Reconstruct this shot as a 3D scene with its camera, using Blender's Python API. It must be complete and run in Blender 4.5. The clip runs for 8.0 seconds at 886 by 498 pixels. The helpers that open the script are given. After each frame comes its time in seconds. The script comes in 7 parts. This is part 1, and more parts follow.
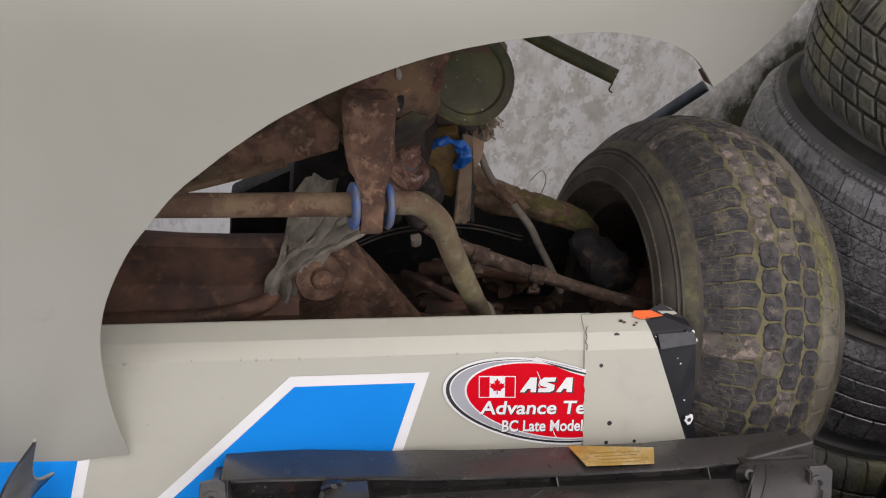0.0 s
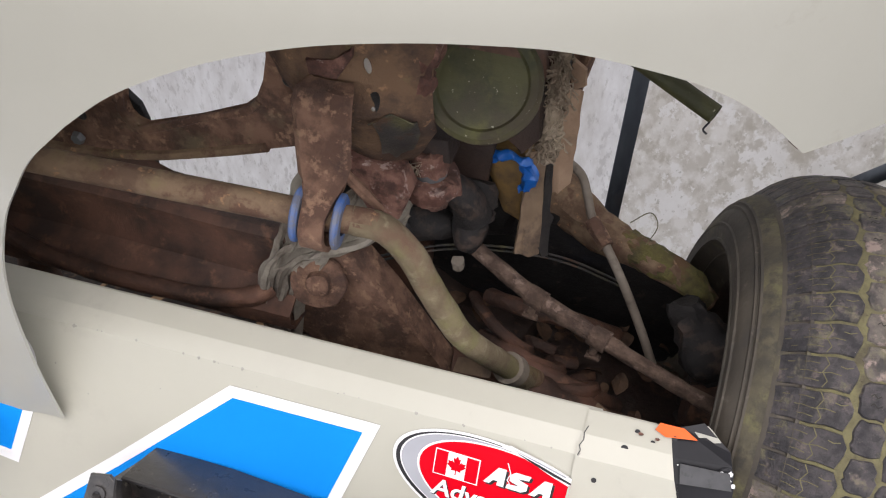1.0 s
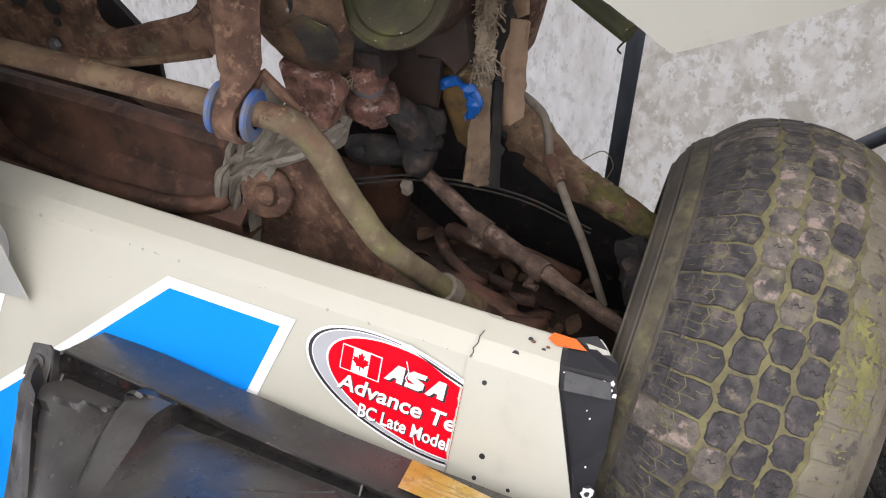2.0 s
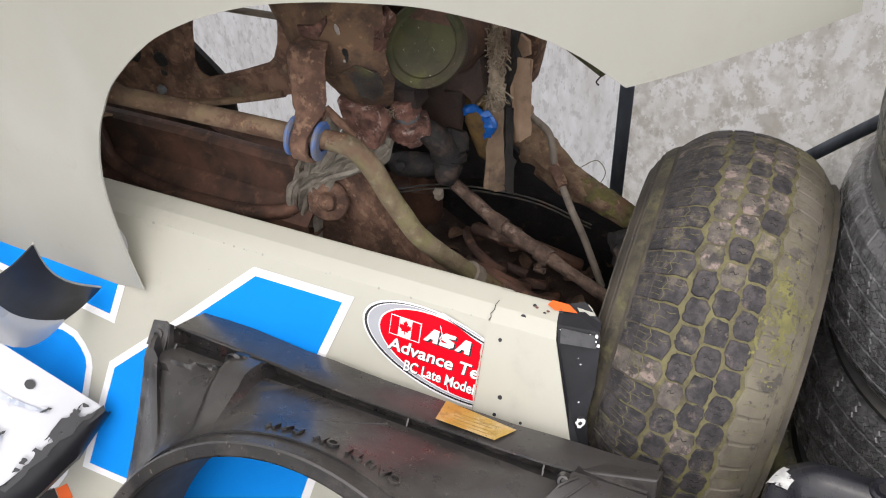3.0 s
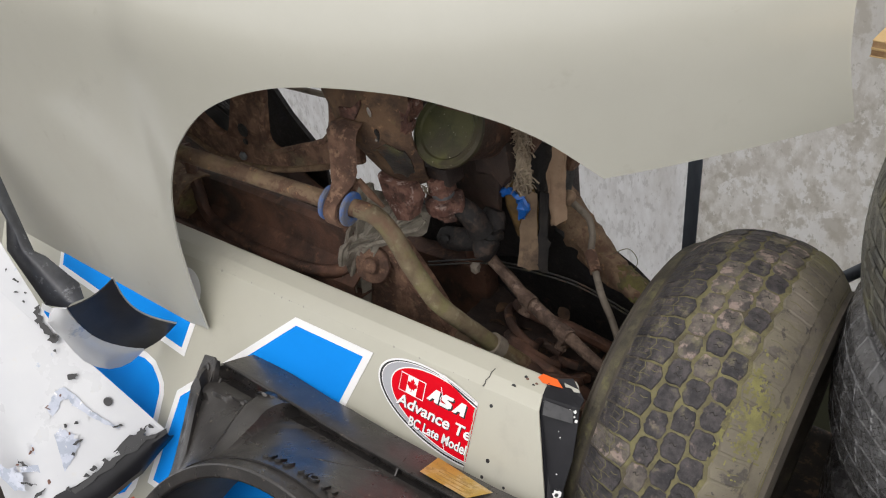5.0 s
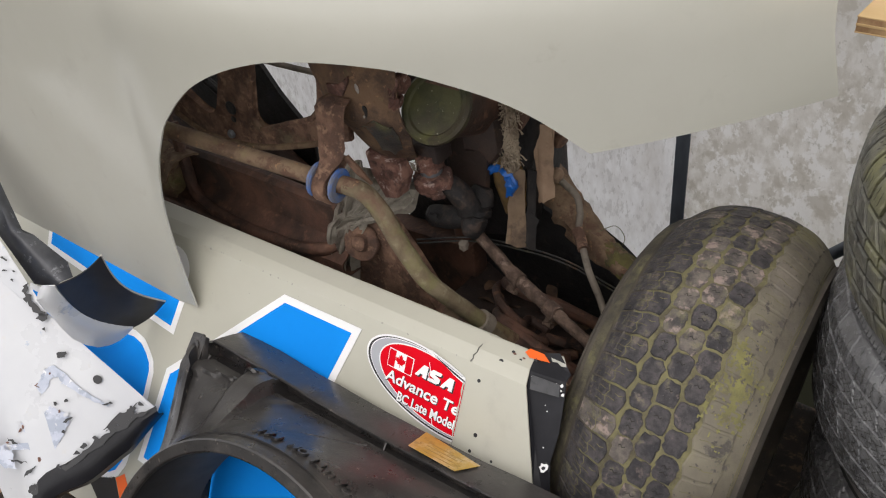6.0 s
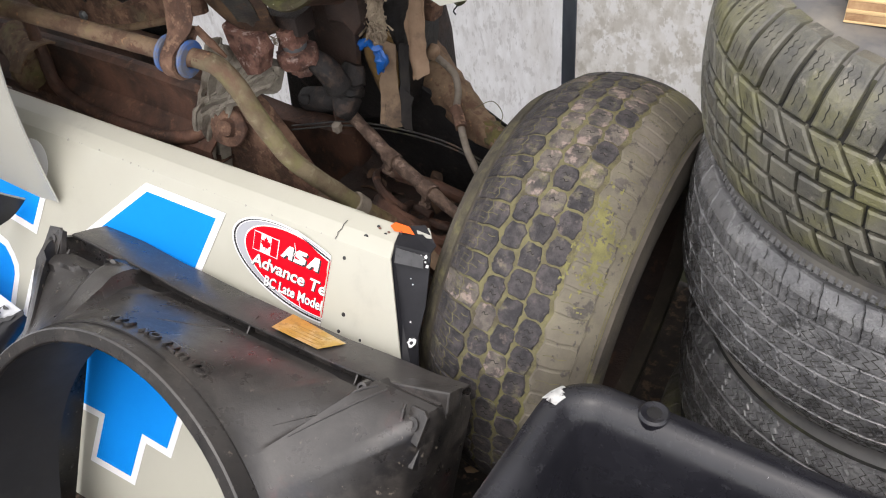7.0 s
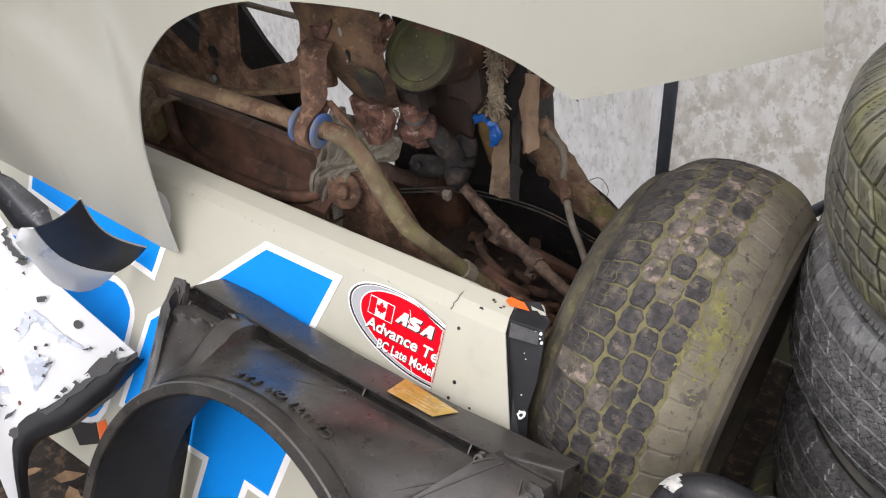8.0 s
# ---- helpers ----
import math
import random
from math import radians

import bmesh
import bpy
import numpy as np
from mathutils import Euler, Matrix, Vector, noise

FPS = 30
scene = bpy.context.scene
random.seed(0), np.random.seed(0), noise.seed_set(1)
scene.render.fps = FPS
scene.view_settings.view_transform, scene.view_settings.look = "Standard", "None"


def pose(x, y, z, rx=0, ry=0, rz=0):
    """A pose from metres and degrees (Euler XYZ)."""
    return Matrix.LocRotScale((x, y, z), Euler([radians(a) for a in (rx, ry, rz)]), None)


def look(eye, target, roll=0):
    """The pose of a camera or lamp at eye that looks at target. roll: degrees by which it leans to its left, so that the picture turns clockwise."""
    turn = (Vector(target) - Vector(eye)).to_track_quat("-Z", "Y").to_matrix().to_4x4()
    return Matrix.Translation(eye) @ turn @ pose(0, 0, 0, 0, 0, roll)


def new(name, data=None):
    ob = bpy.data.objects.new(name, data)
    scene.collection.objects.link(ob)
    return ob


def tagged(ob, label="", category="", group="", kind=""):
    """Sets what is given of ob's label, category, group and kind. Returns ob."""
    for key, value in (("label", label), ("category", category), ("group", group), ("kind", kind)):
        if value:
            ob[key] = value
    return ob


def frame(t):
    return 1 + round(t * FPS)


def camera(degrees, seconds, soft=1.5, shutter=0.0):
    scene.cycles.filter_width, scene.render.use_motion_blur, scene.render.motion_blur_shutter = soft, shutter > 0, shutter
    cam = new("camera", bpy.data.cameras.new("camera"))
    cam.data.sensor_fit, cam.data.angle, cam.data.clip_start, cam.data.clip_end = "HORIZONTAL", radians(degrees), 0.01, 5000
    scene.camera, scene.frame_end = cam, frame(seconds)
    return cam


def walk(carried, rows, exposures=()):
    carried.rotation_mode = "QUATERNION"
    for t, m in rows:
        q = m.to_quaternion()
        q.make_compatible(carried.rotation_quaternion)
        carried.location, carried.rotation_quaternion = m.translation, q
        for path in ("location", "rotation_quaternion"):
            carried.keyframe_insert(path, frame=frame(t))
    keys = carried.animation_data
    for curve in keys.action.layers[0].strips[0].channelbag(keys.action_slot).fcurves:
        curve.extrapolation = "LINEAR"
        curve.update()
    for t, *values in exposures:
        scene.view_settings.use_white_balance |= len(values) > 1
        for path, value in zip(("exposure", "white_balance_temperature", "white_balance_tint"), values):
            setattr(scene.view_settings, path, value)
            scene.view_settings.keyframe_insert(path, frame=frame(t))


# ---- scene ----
cam = camera(53.1, 8.0, soft=1.1, shutter=0.08)
METRES, EYE, TILT, LEAN, TURN = 1.7, 1.55, -39.0, -6.0, -7.0
ROWS = [
    (0.0, 0.0, 0.0, 0.0, 0.0, 0.0, -0.0),
    (0.5, 0.0966, 0.0939, 0.0436, 9.16, -3.24, -4.66),
    (1.0, 0.2069, 0.1702, 0.0659, 21.01, -3.98, -12.28),
    (1.5, 0.2986, 0.2108, 0.0496, 27.63, -3.61, -16.69),
    (1.7, 0.3207, 0.2205, 0.036, 27.92, -4.83, -15.42),
    (2.8, 0.4281, 0.0708, 0.0315, 29.62, -5.54, -15.83),
    (3.0, 0.4511, 0.0477, 0.0299, 30.9, -4.84, -13.84),
    (3.5, 0.5465, 0.0841, 0.0313, 39.43, -6.88, -17.59),
    (4.0, 0.6046, 0.0915, 0.0555, 41.42, -4.27, -16.48),
    (4.5, 0.6106, 0.0846, 0.067, 42.89, -2.71, -17.92),
    (5.8, 0.6146, 0.0782, 0.0604, 42.95, -3.38, -18.56),
    (6.0, 0.6178, 0.0826, 0.0588, 42.51, -3.73, -18.31),
    (6.5, 0.6385, 0.1214, 0.0374, 41.26, -6.2, -17.86),
    (7.0, 0.6609, 0.1581, 0.0282, 38.26, -7.01, -16.7),
    (7.5, 0.6467, 0.1324, 0.0453, 40.77, -4.99, -17.19),
    (8.0, 0.6242, 0.0906, 0.0485, 41.8, -6.01, -19.29),
]
EXPOSURES = [(0.0, -0.72, 6800, 16), (0.5, -0.32, 6750, 16), (1.0, -0.14, 6700, 15), (1.5, 0.0, 6680, 15), (3.0, -0.02, 6760, 13), (3.5, -0.04, 6780, 13), (4.0, -0.06, 6820, 12), (4.5, -0.42, 6880, 11), (6.0, -0.49, 6880, 12), (6.5, -0.34, 6880, 13), (7.0, 0.11, 6800, 13), (7.5, 0.15, 6800, 13), (8.0, -0.07, 6820, 13)]
walk(cam, [(t, pose(0, 0, EYE, TILT, LEAN, TURN) @ pose(METRES * x, METRES * y, METRES * z, 90 + pitch, roll, yaw)) for t, x, y, z, yaw, pitch, roll in ROWS], EXPOSURES)


# ---- light ----
world = bpy.data.worlds.new("sky")
scene.world = world
world.use_nodes = True
wn = world.node_tree
sky = wn.nodes.new("ShaderNodeTexSky")
sky.sky_type = "NISHITA"
sky.sun_disc = False
SUN_UP, SUN_TURN = 64.0, 156.0
sky.sun_elevation, sky.sun_rotation = radians(SUN_UP), radians(SUN_TURN)
sky.dust_density = 1.5
wn.nodes["Background"].inputs["Strength"].default_value = 0.36
grey = wn.nodes.new("ShaderNodeHueSaturation")  # an overcast sky, nearly without colour
grey.inputs["Saturation"].default_value = 0.22
wn.links.new(sky.outputs[0], grey.inputs["Color"])
wn.links.new(grey.outputs[0], wn.nodes["Background"].inputs["Color"])
sun = new("sun", bpy.data.lights.new("sun", "SUN"))
sun.data.energy, sun.data.angle, sun.data.color = 1.3, radians(90), (1.0, 0.985, 0.955)
sx, sy = math.sin(radians(SUN_TURN)), math.cos(radians(SUN_TURN))
sun.matrix_world = look((sx * 5, sy * 5, 5 * math.tan(radians(SUN_UP))), (0, 0, 0))


# ---- materials ----
def mat(name, c1, c2, scale=10.0, rough=0.6, metal=0.0, bump=0.15, bscale=90.0, stains=(), spread=(0.35, 0.65), coat=0.0, stretch=(1, 1, 1), shift=False, rvar=0.12, foul=False, dust=None, whole=False):
    """Two colours mixed by noise, then stain layers (colour, scale, low, high, strength) over them, with fine relief. whole: one pattern runs on over all the pieces."""
    m = bpy.data.materials.new(name)
    m.use_nodes = True
    nt = m.node_tree
    N, L = nt.nodes, nt.links
    b = N["Principled BSDF"]
    tc = N.new("ShaderNodeTexCoord")
    vec = N.new("ShaderNodeNewGeometry").outputs["Position"] if whole else tc.outputs["Object"]
    mp = N.new("ShaderNodeMapping")
    mp.inputs["Scale"].default_value = stretch
    L.new(vec, mp.inputs["Vector"])
    vec = mp.outputs[0]
    if shift:
        oi = N.new("ShaderNodeObjectInfo")
        mul = N.new("ShaderNodeMath")
        mul.operation = "MULTIPLY"
        mul.inputs[1].default_value = 37.0
        L.new(oi.outputs["Random"], mul.inputs[0])
        add = N.new("ShaderNodeVectorMath")
        add.operation = "ADD"
        L.new(vec, add.inputs[0])
        L.new(mul.outputs[0], add.inputs[1])
        vec = add.outputs[0]

    def noise_tex(sc, detail=6.0, r=0.6):
        n = N.new("ShaderNodeTexNoise")
        n.inputs["Scale"].default_value, n.inputs["Detail"].default_value, n.inputs["Roughness"].default_value = sc, detail, r
        L.new(vec, n.inputs["Vector"])
        return n.outputs["Fac"]

    def ramp(fac, lo, hi):
        r = N.new("ShaderNodeMapRange")
        r.inputs["From Min"].default_value, r.inputs["From Max"].default_value = lo, hi
        L.new(fac, r.inputs["Value"])
        return r.outputs[0]

    def mix(fac, a, bb):
        x = N.new("ShaderNodeMix")
        x.data_type = "RGBA"
        L.new(fac, x.inputs["Factor"])
        for sock, v in ((x.inputs[6], a), (x.inputs[7], bb)):
            if isinstance(v, tuple):
                sock.default_value = (*v, 1)
            else:
                L.new(v, sock)
        return x.outputs[2]

    col = mix(ramp(noise_tex(scale), *spread), c1, c2)
    for c, sc, lo, hi, amount in stains:
        r = N.new("ShaderNodeMath")
        r.operation = "MULTIPLY"
        r.inputs[1].default_value = amount
        L.new(ramp(noise_tex(sc, 8.0, 0.65), lo, hi), r.inputs[0])
        col = mix(r.outputs[0], col, c)
    if foul:
        # splashed mud and moss that climbs towards the far end, with a ragged edge
        sep = N.new("ShaderNodeSeparateXYZ")
        L.new(tc.outputs["Object"], sep.inputs[0])
        low = N.new("ShaderNodeMath")
        low.operation = "MULTIPLY_ADD"
        low.inputs[1].default_value = -1.2
        L.new(sep.outputs["X"], low.inputs[0])
        L.new(sep.outputs["Z"], low.inputs[2])
        wob = N.new("ShaderNodeMath")
        wob.operation = "MULTIPLY_ADD"
        wob.inputs[1].default_value = -0.5
        L.new(noise_tex(9, 8.0, 0.75), wob.inputs[0])
        L.new(low.outputs[0], wob.inputs[2])
        col = mix(ramp(wob.outputs[0], -0.67, -0.88), col, (0.040, 0.040, 0.026))
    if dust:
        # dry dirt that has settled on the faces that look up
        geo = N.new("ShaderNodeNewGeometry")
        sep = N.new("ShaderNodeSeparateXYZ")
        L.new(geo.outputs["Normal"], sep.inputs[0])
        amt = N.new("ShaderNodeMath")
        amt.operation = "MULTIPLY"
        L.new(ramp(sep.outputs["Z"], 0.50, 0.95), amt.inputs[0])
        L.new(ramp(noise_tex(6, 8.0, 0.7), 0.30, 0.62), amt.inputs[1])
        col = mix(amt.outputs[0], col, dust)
    L.new(col, b.inputs["Base Color"])
    rr = N.new("ShaderNodeMapRange")
    rr.inputs["To Min"].default_value, rr.inputs["To Max"].default_value = max(0.02, rough - rvar), min(1.0, rough + rvar)
    L.new(noise_tex(scale * 2.3), rr.inputs["Value"])
    L.new(rr.outputs[0], b.inputs["Roughness"])
    b.inputs["Metallic"].default_value = metal
    b.inputs["Coat Weight"].default_value = coat
    b.inputs["Coat Roughness"].default_value = 0.15
    if bump:
        bp = N.new("ShaderNodeBump")
        bp.inputs["Strength"].default_value, bp.inputs["Distance"].default_value = bump, 0.004
        L.new(noise_tex(bscale, 8.0, 0.7), bp.inputs["Height"])
        L.new(bp.outputs[0], b.inputs["Normal"])
    return m


M_CREAM = mat("cream_paint", (0.446, 0.441, 0.384), (0.484, 0.479, 0.424), 3, 0.34, 0, 0.03, 30, [((0.33, 0.30, 0.25), 75, 0.715, 0.75, 0.55), ((0.40, 0.384, 0.33), 6, 0.55, 0.8, 0.5), ((0.38, 0.36, 0.305), 14, 0.64, 0.72, 0.45), ((0.31, 0.29, 0.253), 3.6, 0.60, 0.76, 0.45)], coat=0.45)
M_PANEL = mat("warm_cream_paint", (0.450, 0.440, 0.368), (0.486, 0.476, 0.406), 3, 0.34, 0, 0.03, 30, [((0.33, 0.30, 0.25), 75, 0.715, 0.75, 0.55), ((0.40, 0.384, 0.33), 6, 0.55, 0.8, 0.5), ((0.38, 0.36, 0.305), 14, 0.64, 0.72, 0.45), ((0.31, 0.29, 0.253), 3.6, 0.60, 0.76, 0.45)], coat=0.25)
M_CREAM_IN = mat("bare_inside", (0.30, 0.29, 0.26), (0.38, 0.37, 0.33), 8, 0.6, 0, 0.05)
M_SCUFFMARK = mat("grey_scuff", (0.16, 0.15, 0.135), (0.24, 0.225, 0.20), 60, 0.7, 0, 0.1)
M_BLUE = mat("blue_vinyl", (0.0, 0.245, 0.78), (0.0, 0.262, 0.82), 4, 0.46, 0, 0.01, 60)
M_WHITE = mat("white_vinyl", (0.80, 0.80, 0.80), (0.86, 0.86, 0.86), 6, 0.35, 0, 0.01, 60)
M_RED = mat("red_vinyl", (0.64, 0.003, 0.012), (0.70, 0.006, 0.018), 8, 0.35, 0, 0.01, 60)
M_GREYV = mat("grey_vinyl", (0.36, 0.37, 0.40), (0.42, 0.43, 0.46), 8, 0.35, 0, 0.01, 60)
M_BLACKV = mat("black_vinyl", (0.012, 0.012, 0.014), (0.02, 0.02, 0.022), 8, 0.35, 0, 0.01, 60)
M_ORANGE = mat("orange_vinyl", (0.85, 0.13, 0.02), (0.9, 0.16, 0.03), 8, 0.4, 0, 0.01, 60)
for m in (M_BLUE, M_RED, M_WHITE, M_GREYV):
    m.node_tree.nodes["Principled BSDF"].inputs["Specular IOR Level"].default_value = 0.04
M_BLACKP = mat("black_paint", (0.012, 0.012, 0.014), (0.022, 0.022, 0.026), 12, 0.35, 0, 0.05, 60, [((0.3, 0.3, 0.3), 60, 0.72, 0.76, 0.8)])
M_BLACKP.node_tree.nodes["Principled BSDF"].inputs["Specular IOR Level"].default_value = 0.25
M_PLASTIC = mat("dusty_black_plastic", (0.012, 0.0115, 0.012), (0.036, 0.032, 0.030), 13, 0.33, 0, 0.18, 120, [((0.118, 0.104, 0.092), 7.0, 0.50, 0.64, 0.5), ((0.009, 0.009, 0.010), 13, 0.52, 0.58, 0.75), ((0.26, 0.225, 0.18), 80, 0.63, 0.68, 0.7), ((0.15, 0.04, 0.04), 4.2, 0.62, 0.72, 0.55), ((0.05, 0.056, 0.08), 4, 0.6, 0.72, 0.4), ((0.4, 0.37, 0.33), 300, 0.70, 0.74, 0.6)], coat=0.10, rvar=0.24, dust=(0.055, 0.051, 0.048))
M_BORE = mat("near_black_plastic", (0.007, 0.007, 0.009), (0.014, 0.014, 0.017), 9, 0.55, 0, 0.06, 90, [((0.028, 0.027, 0.027), 14, 0.56, 0.68, 0.4)])
M_BIN = mat("smooth_black_plastic", (0.009, 0.009, 0.012), (0.016, 0.016, 0.020), 9, 0.24, 0, 0.05, 60, [((0.022, 0.022, 0.026), 5, 0.5, 0.7, 0.5), ((0.05, 0.05, 0.055), 40, 0.62, 0.68, 0.4), ((0.45, 0.45, 0.46), 190, 0.70, 0.73, 0.8)], rvar=0.25)
M_LABEL = mat("yellow_foil", (0.50, 0.30, 0.05), (0.62, 0.40, 0.10), 14, 0.35, 0.3, 0.05, 80, [((0.72, 0.60, 0.40), 24, 0.46, 0.64, 0.8), ((0.34, 0.20, 0.04), 50, 0.54, 0.62, 0.6), ((0.60, 0.58, 0.60), 14, 0.58, 0.68, 0.7), ((0.20, 0.12, 0.03), 160, 0.60, 0.66, 0.7)])
M_RUST = mat("brown_rust", (0.098, 0.051, 0.034), (0.205, 0.115, 0.075), 26, 0.85, 0.0, 0.9, 150, [((0.30, 0.18, 0.115), 60, 0.54, 0.62, 0.8), ((0.06, 0.034, 0.026), 20, 0.52, 0.62, 0.75), ((0.25, 0.21, 0.12), 11, 0.58, 0.68, 0.4)], spread=(0.42, 0.58))
M_RUSTRED = mat("red_flaked_rust", (0.125, 0.056, 0.042), (0.25, 0.130, 0.098), 34, 0.9, 0.0, 1.0, 120, [((0.52, 0.39, 0.345), 50, 0.57, 0.64, 0.75), ((0.05, 0.026, 0.022), 24, 0.50, 0.60, 0.75)], spread=(0.42, 0.58))
M_RUSTDK = mat("dark_rust", (0.045, 0.024, 0.017), (0.13, 0.062, 0.04), 11, 0.7, 0.0, 0.5, 110, [((0.21, 0.105, 0.062), 36, 0.56, 0.66, 0.6), ((0.026, 0.017, 0.014), 6, 0.5, 0.66, 0.6)], spread=(0.4, 0.6))
M_MOSSBAR = mat("mossy_rusted_steel", (0.125, 0.075, 0.046), (0.21, 0.14, 0.085), 24, 0.8, 0.0, 0.7, 150, [((0.225, 0.215, 0.075), 7, 0.54, 0.66, 0.5), ((0.10, 0.046, 0.03), 36, 0.53, 0.62, 0.75), ((0.40, 0.22, 0.11), 80, 0.6, 0.66, 0.6)], spread=(0.42, 0.58))
M_OLIVE = mat("olive_tin", (0.038, 0.039, 0.015), (0.072, 0.071, 0.026), 22, 0.6, 0.0, 0.4, 90, [((0.05, 0.036, 0.022), 9, 0.47, 0.60, 0.8), ((0.15, 0.15, 0.045), 14, 0.55, 0.68, 0.6), ((0.48, 0.46, 0.36), 120, 0.66, 0.69, 0.9), ((0.34, 0.31, 0.22), 60, 0.66, 0.70, 0.7)], spread=(0.4, 0.6))
# greasy hoses, and the near-black slabs and hole discs that carry shade as colour
M_GREASESHADE = mat("grease_and_shade_black", (0.006, 0.0056, 0.006), (0.018, 0.016, 0.016), 18, 0.55, 0, 1.0, 70, [((0.075, 0.055, 0.045), 44, 0.60, 0.67, 0.6), ((0.014, 0.018, 0.03), 12, 0.56, 0.68, 0.5)])
M_RUSTBACKING = mat("dark_rust_and_backing", (0.019, 0.012, 0.010), (0.052, 0.031, 0.024), 12, 0.6, 0, 0.9, 80, [((0.13, 0.07, 0.045), 30, 0.58, 0.66, 0.6), ((0.016, 0.012, 0.012), 8, 0.5, 0.64, 0.6)])
M_SCORCH = mat("scorched_strip", (0.012, 0.011, 0.012), (0.03, 0.025, 0.022), 26, 0.8, 0, 0.4, 110, [((0.14, 0.095, 0.06), 18, 0.58, 0.68, 0.7)])
M_FLAP = mat("tan_flap", (0.27, 0.175, 0.115), (0.38, 0.26, 0.175), 18, 0.85, 0, 0.4, 110, [((0.12, 0.08, 0.055), 16, 0.53, 0.66, 0.7)])
M_MOSSGREEN = mat("moss_coat", (0.138, 0.102, 0.062), (0.215, 0.172, 0.105), 26, 0.9, 0, 0.8, 150, [((0.30, 0.26, 0.17), 40, 0.54, 0.64, 0.6), ((0.15, 0.082, 0.055), 12, 0.52, 0.64, 0.75), ((0.21, 0.205, 0.075), 9, 0.54, 0.64, 0.45)])
M_RODRUST = mat("brown_pink_rust", (0.070, 0.043, 0.031), (0.145, 0.096, 0.070), 40, 0.85, 0.0, 1.0, 130, [((0.28, 0.20, 0.16), 50, 0.58, 0.66, 0.7), ((0.03, 0.02, 0.018), 26, 0.52, 0.62, 0.75)], spread=(0.42, 0.58))
M_BOOT = mat("perished_rubber", (0.008, 0.0075, 0.008), (0.022, 0.018, 0.017), 22, 0.7, 0, 0.7, 90, [((0.085, 0.055, 0.042), 30, 0.52, 0.62, 0.65), ((0.006, 0.006, 0.007), 16, 0.52, 0.64, 0.6)])
M_SLATE = mat("dark_slate_steel", (0.035, 0.034, 0.038), (0.085, 0.078, 0.066), 22, 0.5, 0.2, 0.5, 120, [((0.15, 0.14, 0.06), 14, 0.52, 0.62, 0.7), ((0.12, 0.06, 0.035), 26, 0.55, 0.63, 0.7)])
M_YELMOSS = mat("yellow_moss", (0.07, 0.055, 0.026), (0.16, 0.145, 0.04), 30, 0.9, 0, 1.0, 130, [((0.13, 0.065, 0.035), 20, 0.53, 0.63, 0.8), ((0.03, 0.022, 0.018), 30, 0.55, 0.65, 0.7)])
M_POLY = mat("blue_bushing", (0.045, 0.12, 0.36), (0.075, 0.17, 0.44), 20, 0.55, 0, 0.2, 90, [((0.15, 0.15, 0.16), 22, 0.46, 0.58, 0.85)])
M_BLUECLIP = mat("blue_clip", (0.0, 0.075, 0.33), (0.008, 0.11, 0.42), 20, 0.4, 0, 0.02, 90)
M_GALV = mat("dull_steel", (0.13, 0.14, 0.155), (0.20, 0.21, 0.22), 18, 0.5, 0.5, 0.08, 90, [((0.08, 0.08, 0.09), 30, 0.55, 0.7, 0.5)])
M_STUD = mat("dark_blue_steel", (0.085, 0.100, 0.122), (0.15, 0.172, 0.205), 18, 0.5, 0.3, 0.08, 90, [((0.16, 0.15, 0.14), 20, 0.55, 0.7, 0.5), ((0.03, 0.033, 0.04), 12, 0.5, 0.66, 0.6)], stretch=(1, 1, 0.3))
M_RAG = mat("grey_rag", (0.21, 0.185, 0.15), (0.37, 0.335, 0.28), 28, 0.95, 0, 0.9, 170, [((0.085, 0.062, 0.045), 14, 0.48, 0.62, 0.8)])
M_RAGPALE = mat("pale_rag", (0.23, 0.175, 0.125), (0.42, 0.345, 0.255), 26, 0.95, 0, 0.9, 150, [((0.10, 0.07, 0.048), 13, 0.50, 0.62, 0.8), ((0.48, 0.42, 0.33), 60, 0.58, 0.66, 0.5)])
M_OLDLEAF = mat("old_leaf", (0.05, 0.03, 0.02), (0.13, 0.075, 0.045), 30, 0.85, 0, 0.4, 90)
M_TOWER = mat("mossy_brown_steel", (0.078, 0.044, 0.030), (0.165, 0.098, 0.056), 20, 0.8, 0.0, 0.7, 130, [((0.17, 0.165, 0.06), 9, 0.54, 0.64, 0.7), ((0.05, 0.032, 0.026), 14, 0.52, 0.62, 0.75), ((0.34, 0.19, 0.10), 70, 0.6, 0.66, 0.6)], spread=(0.42, 0.58))
M_LEATHER = mat("brown_strip", (0.13, 0.088, 0.056), (0.22, 0.15, 0.095), 20, 0.85, 0, 0.3, 120, [((0.05, 0.035, 0.03), 16, 0.52, 0.66, 0.8)])
M_YELLOW = mat("ochre_paint", (0.16, 0.095, 0.030), (0.25, 0.15, 0.05), 20, 0.7, 0, 0.2, 90, [((0.04, 0.028, 0.022), 20, 0.5, 0.66, 0.7)])
M_HOSE = mat("grey_hose", (0.15, 0.125, 0.10), (0.24, 0.205, 0.165), 20, 0.7, 0, 0.1, 90, [((0.08, 0.065, 0.05), 30, 0.54, 0.64, 0.6)])
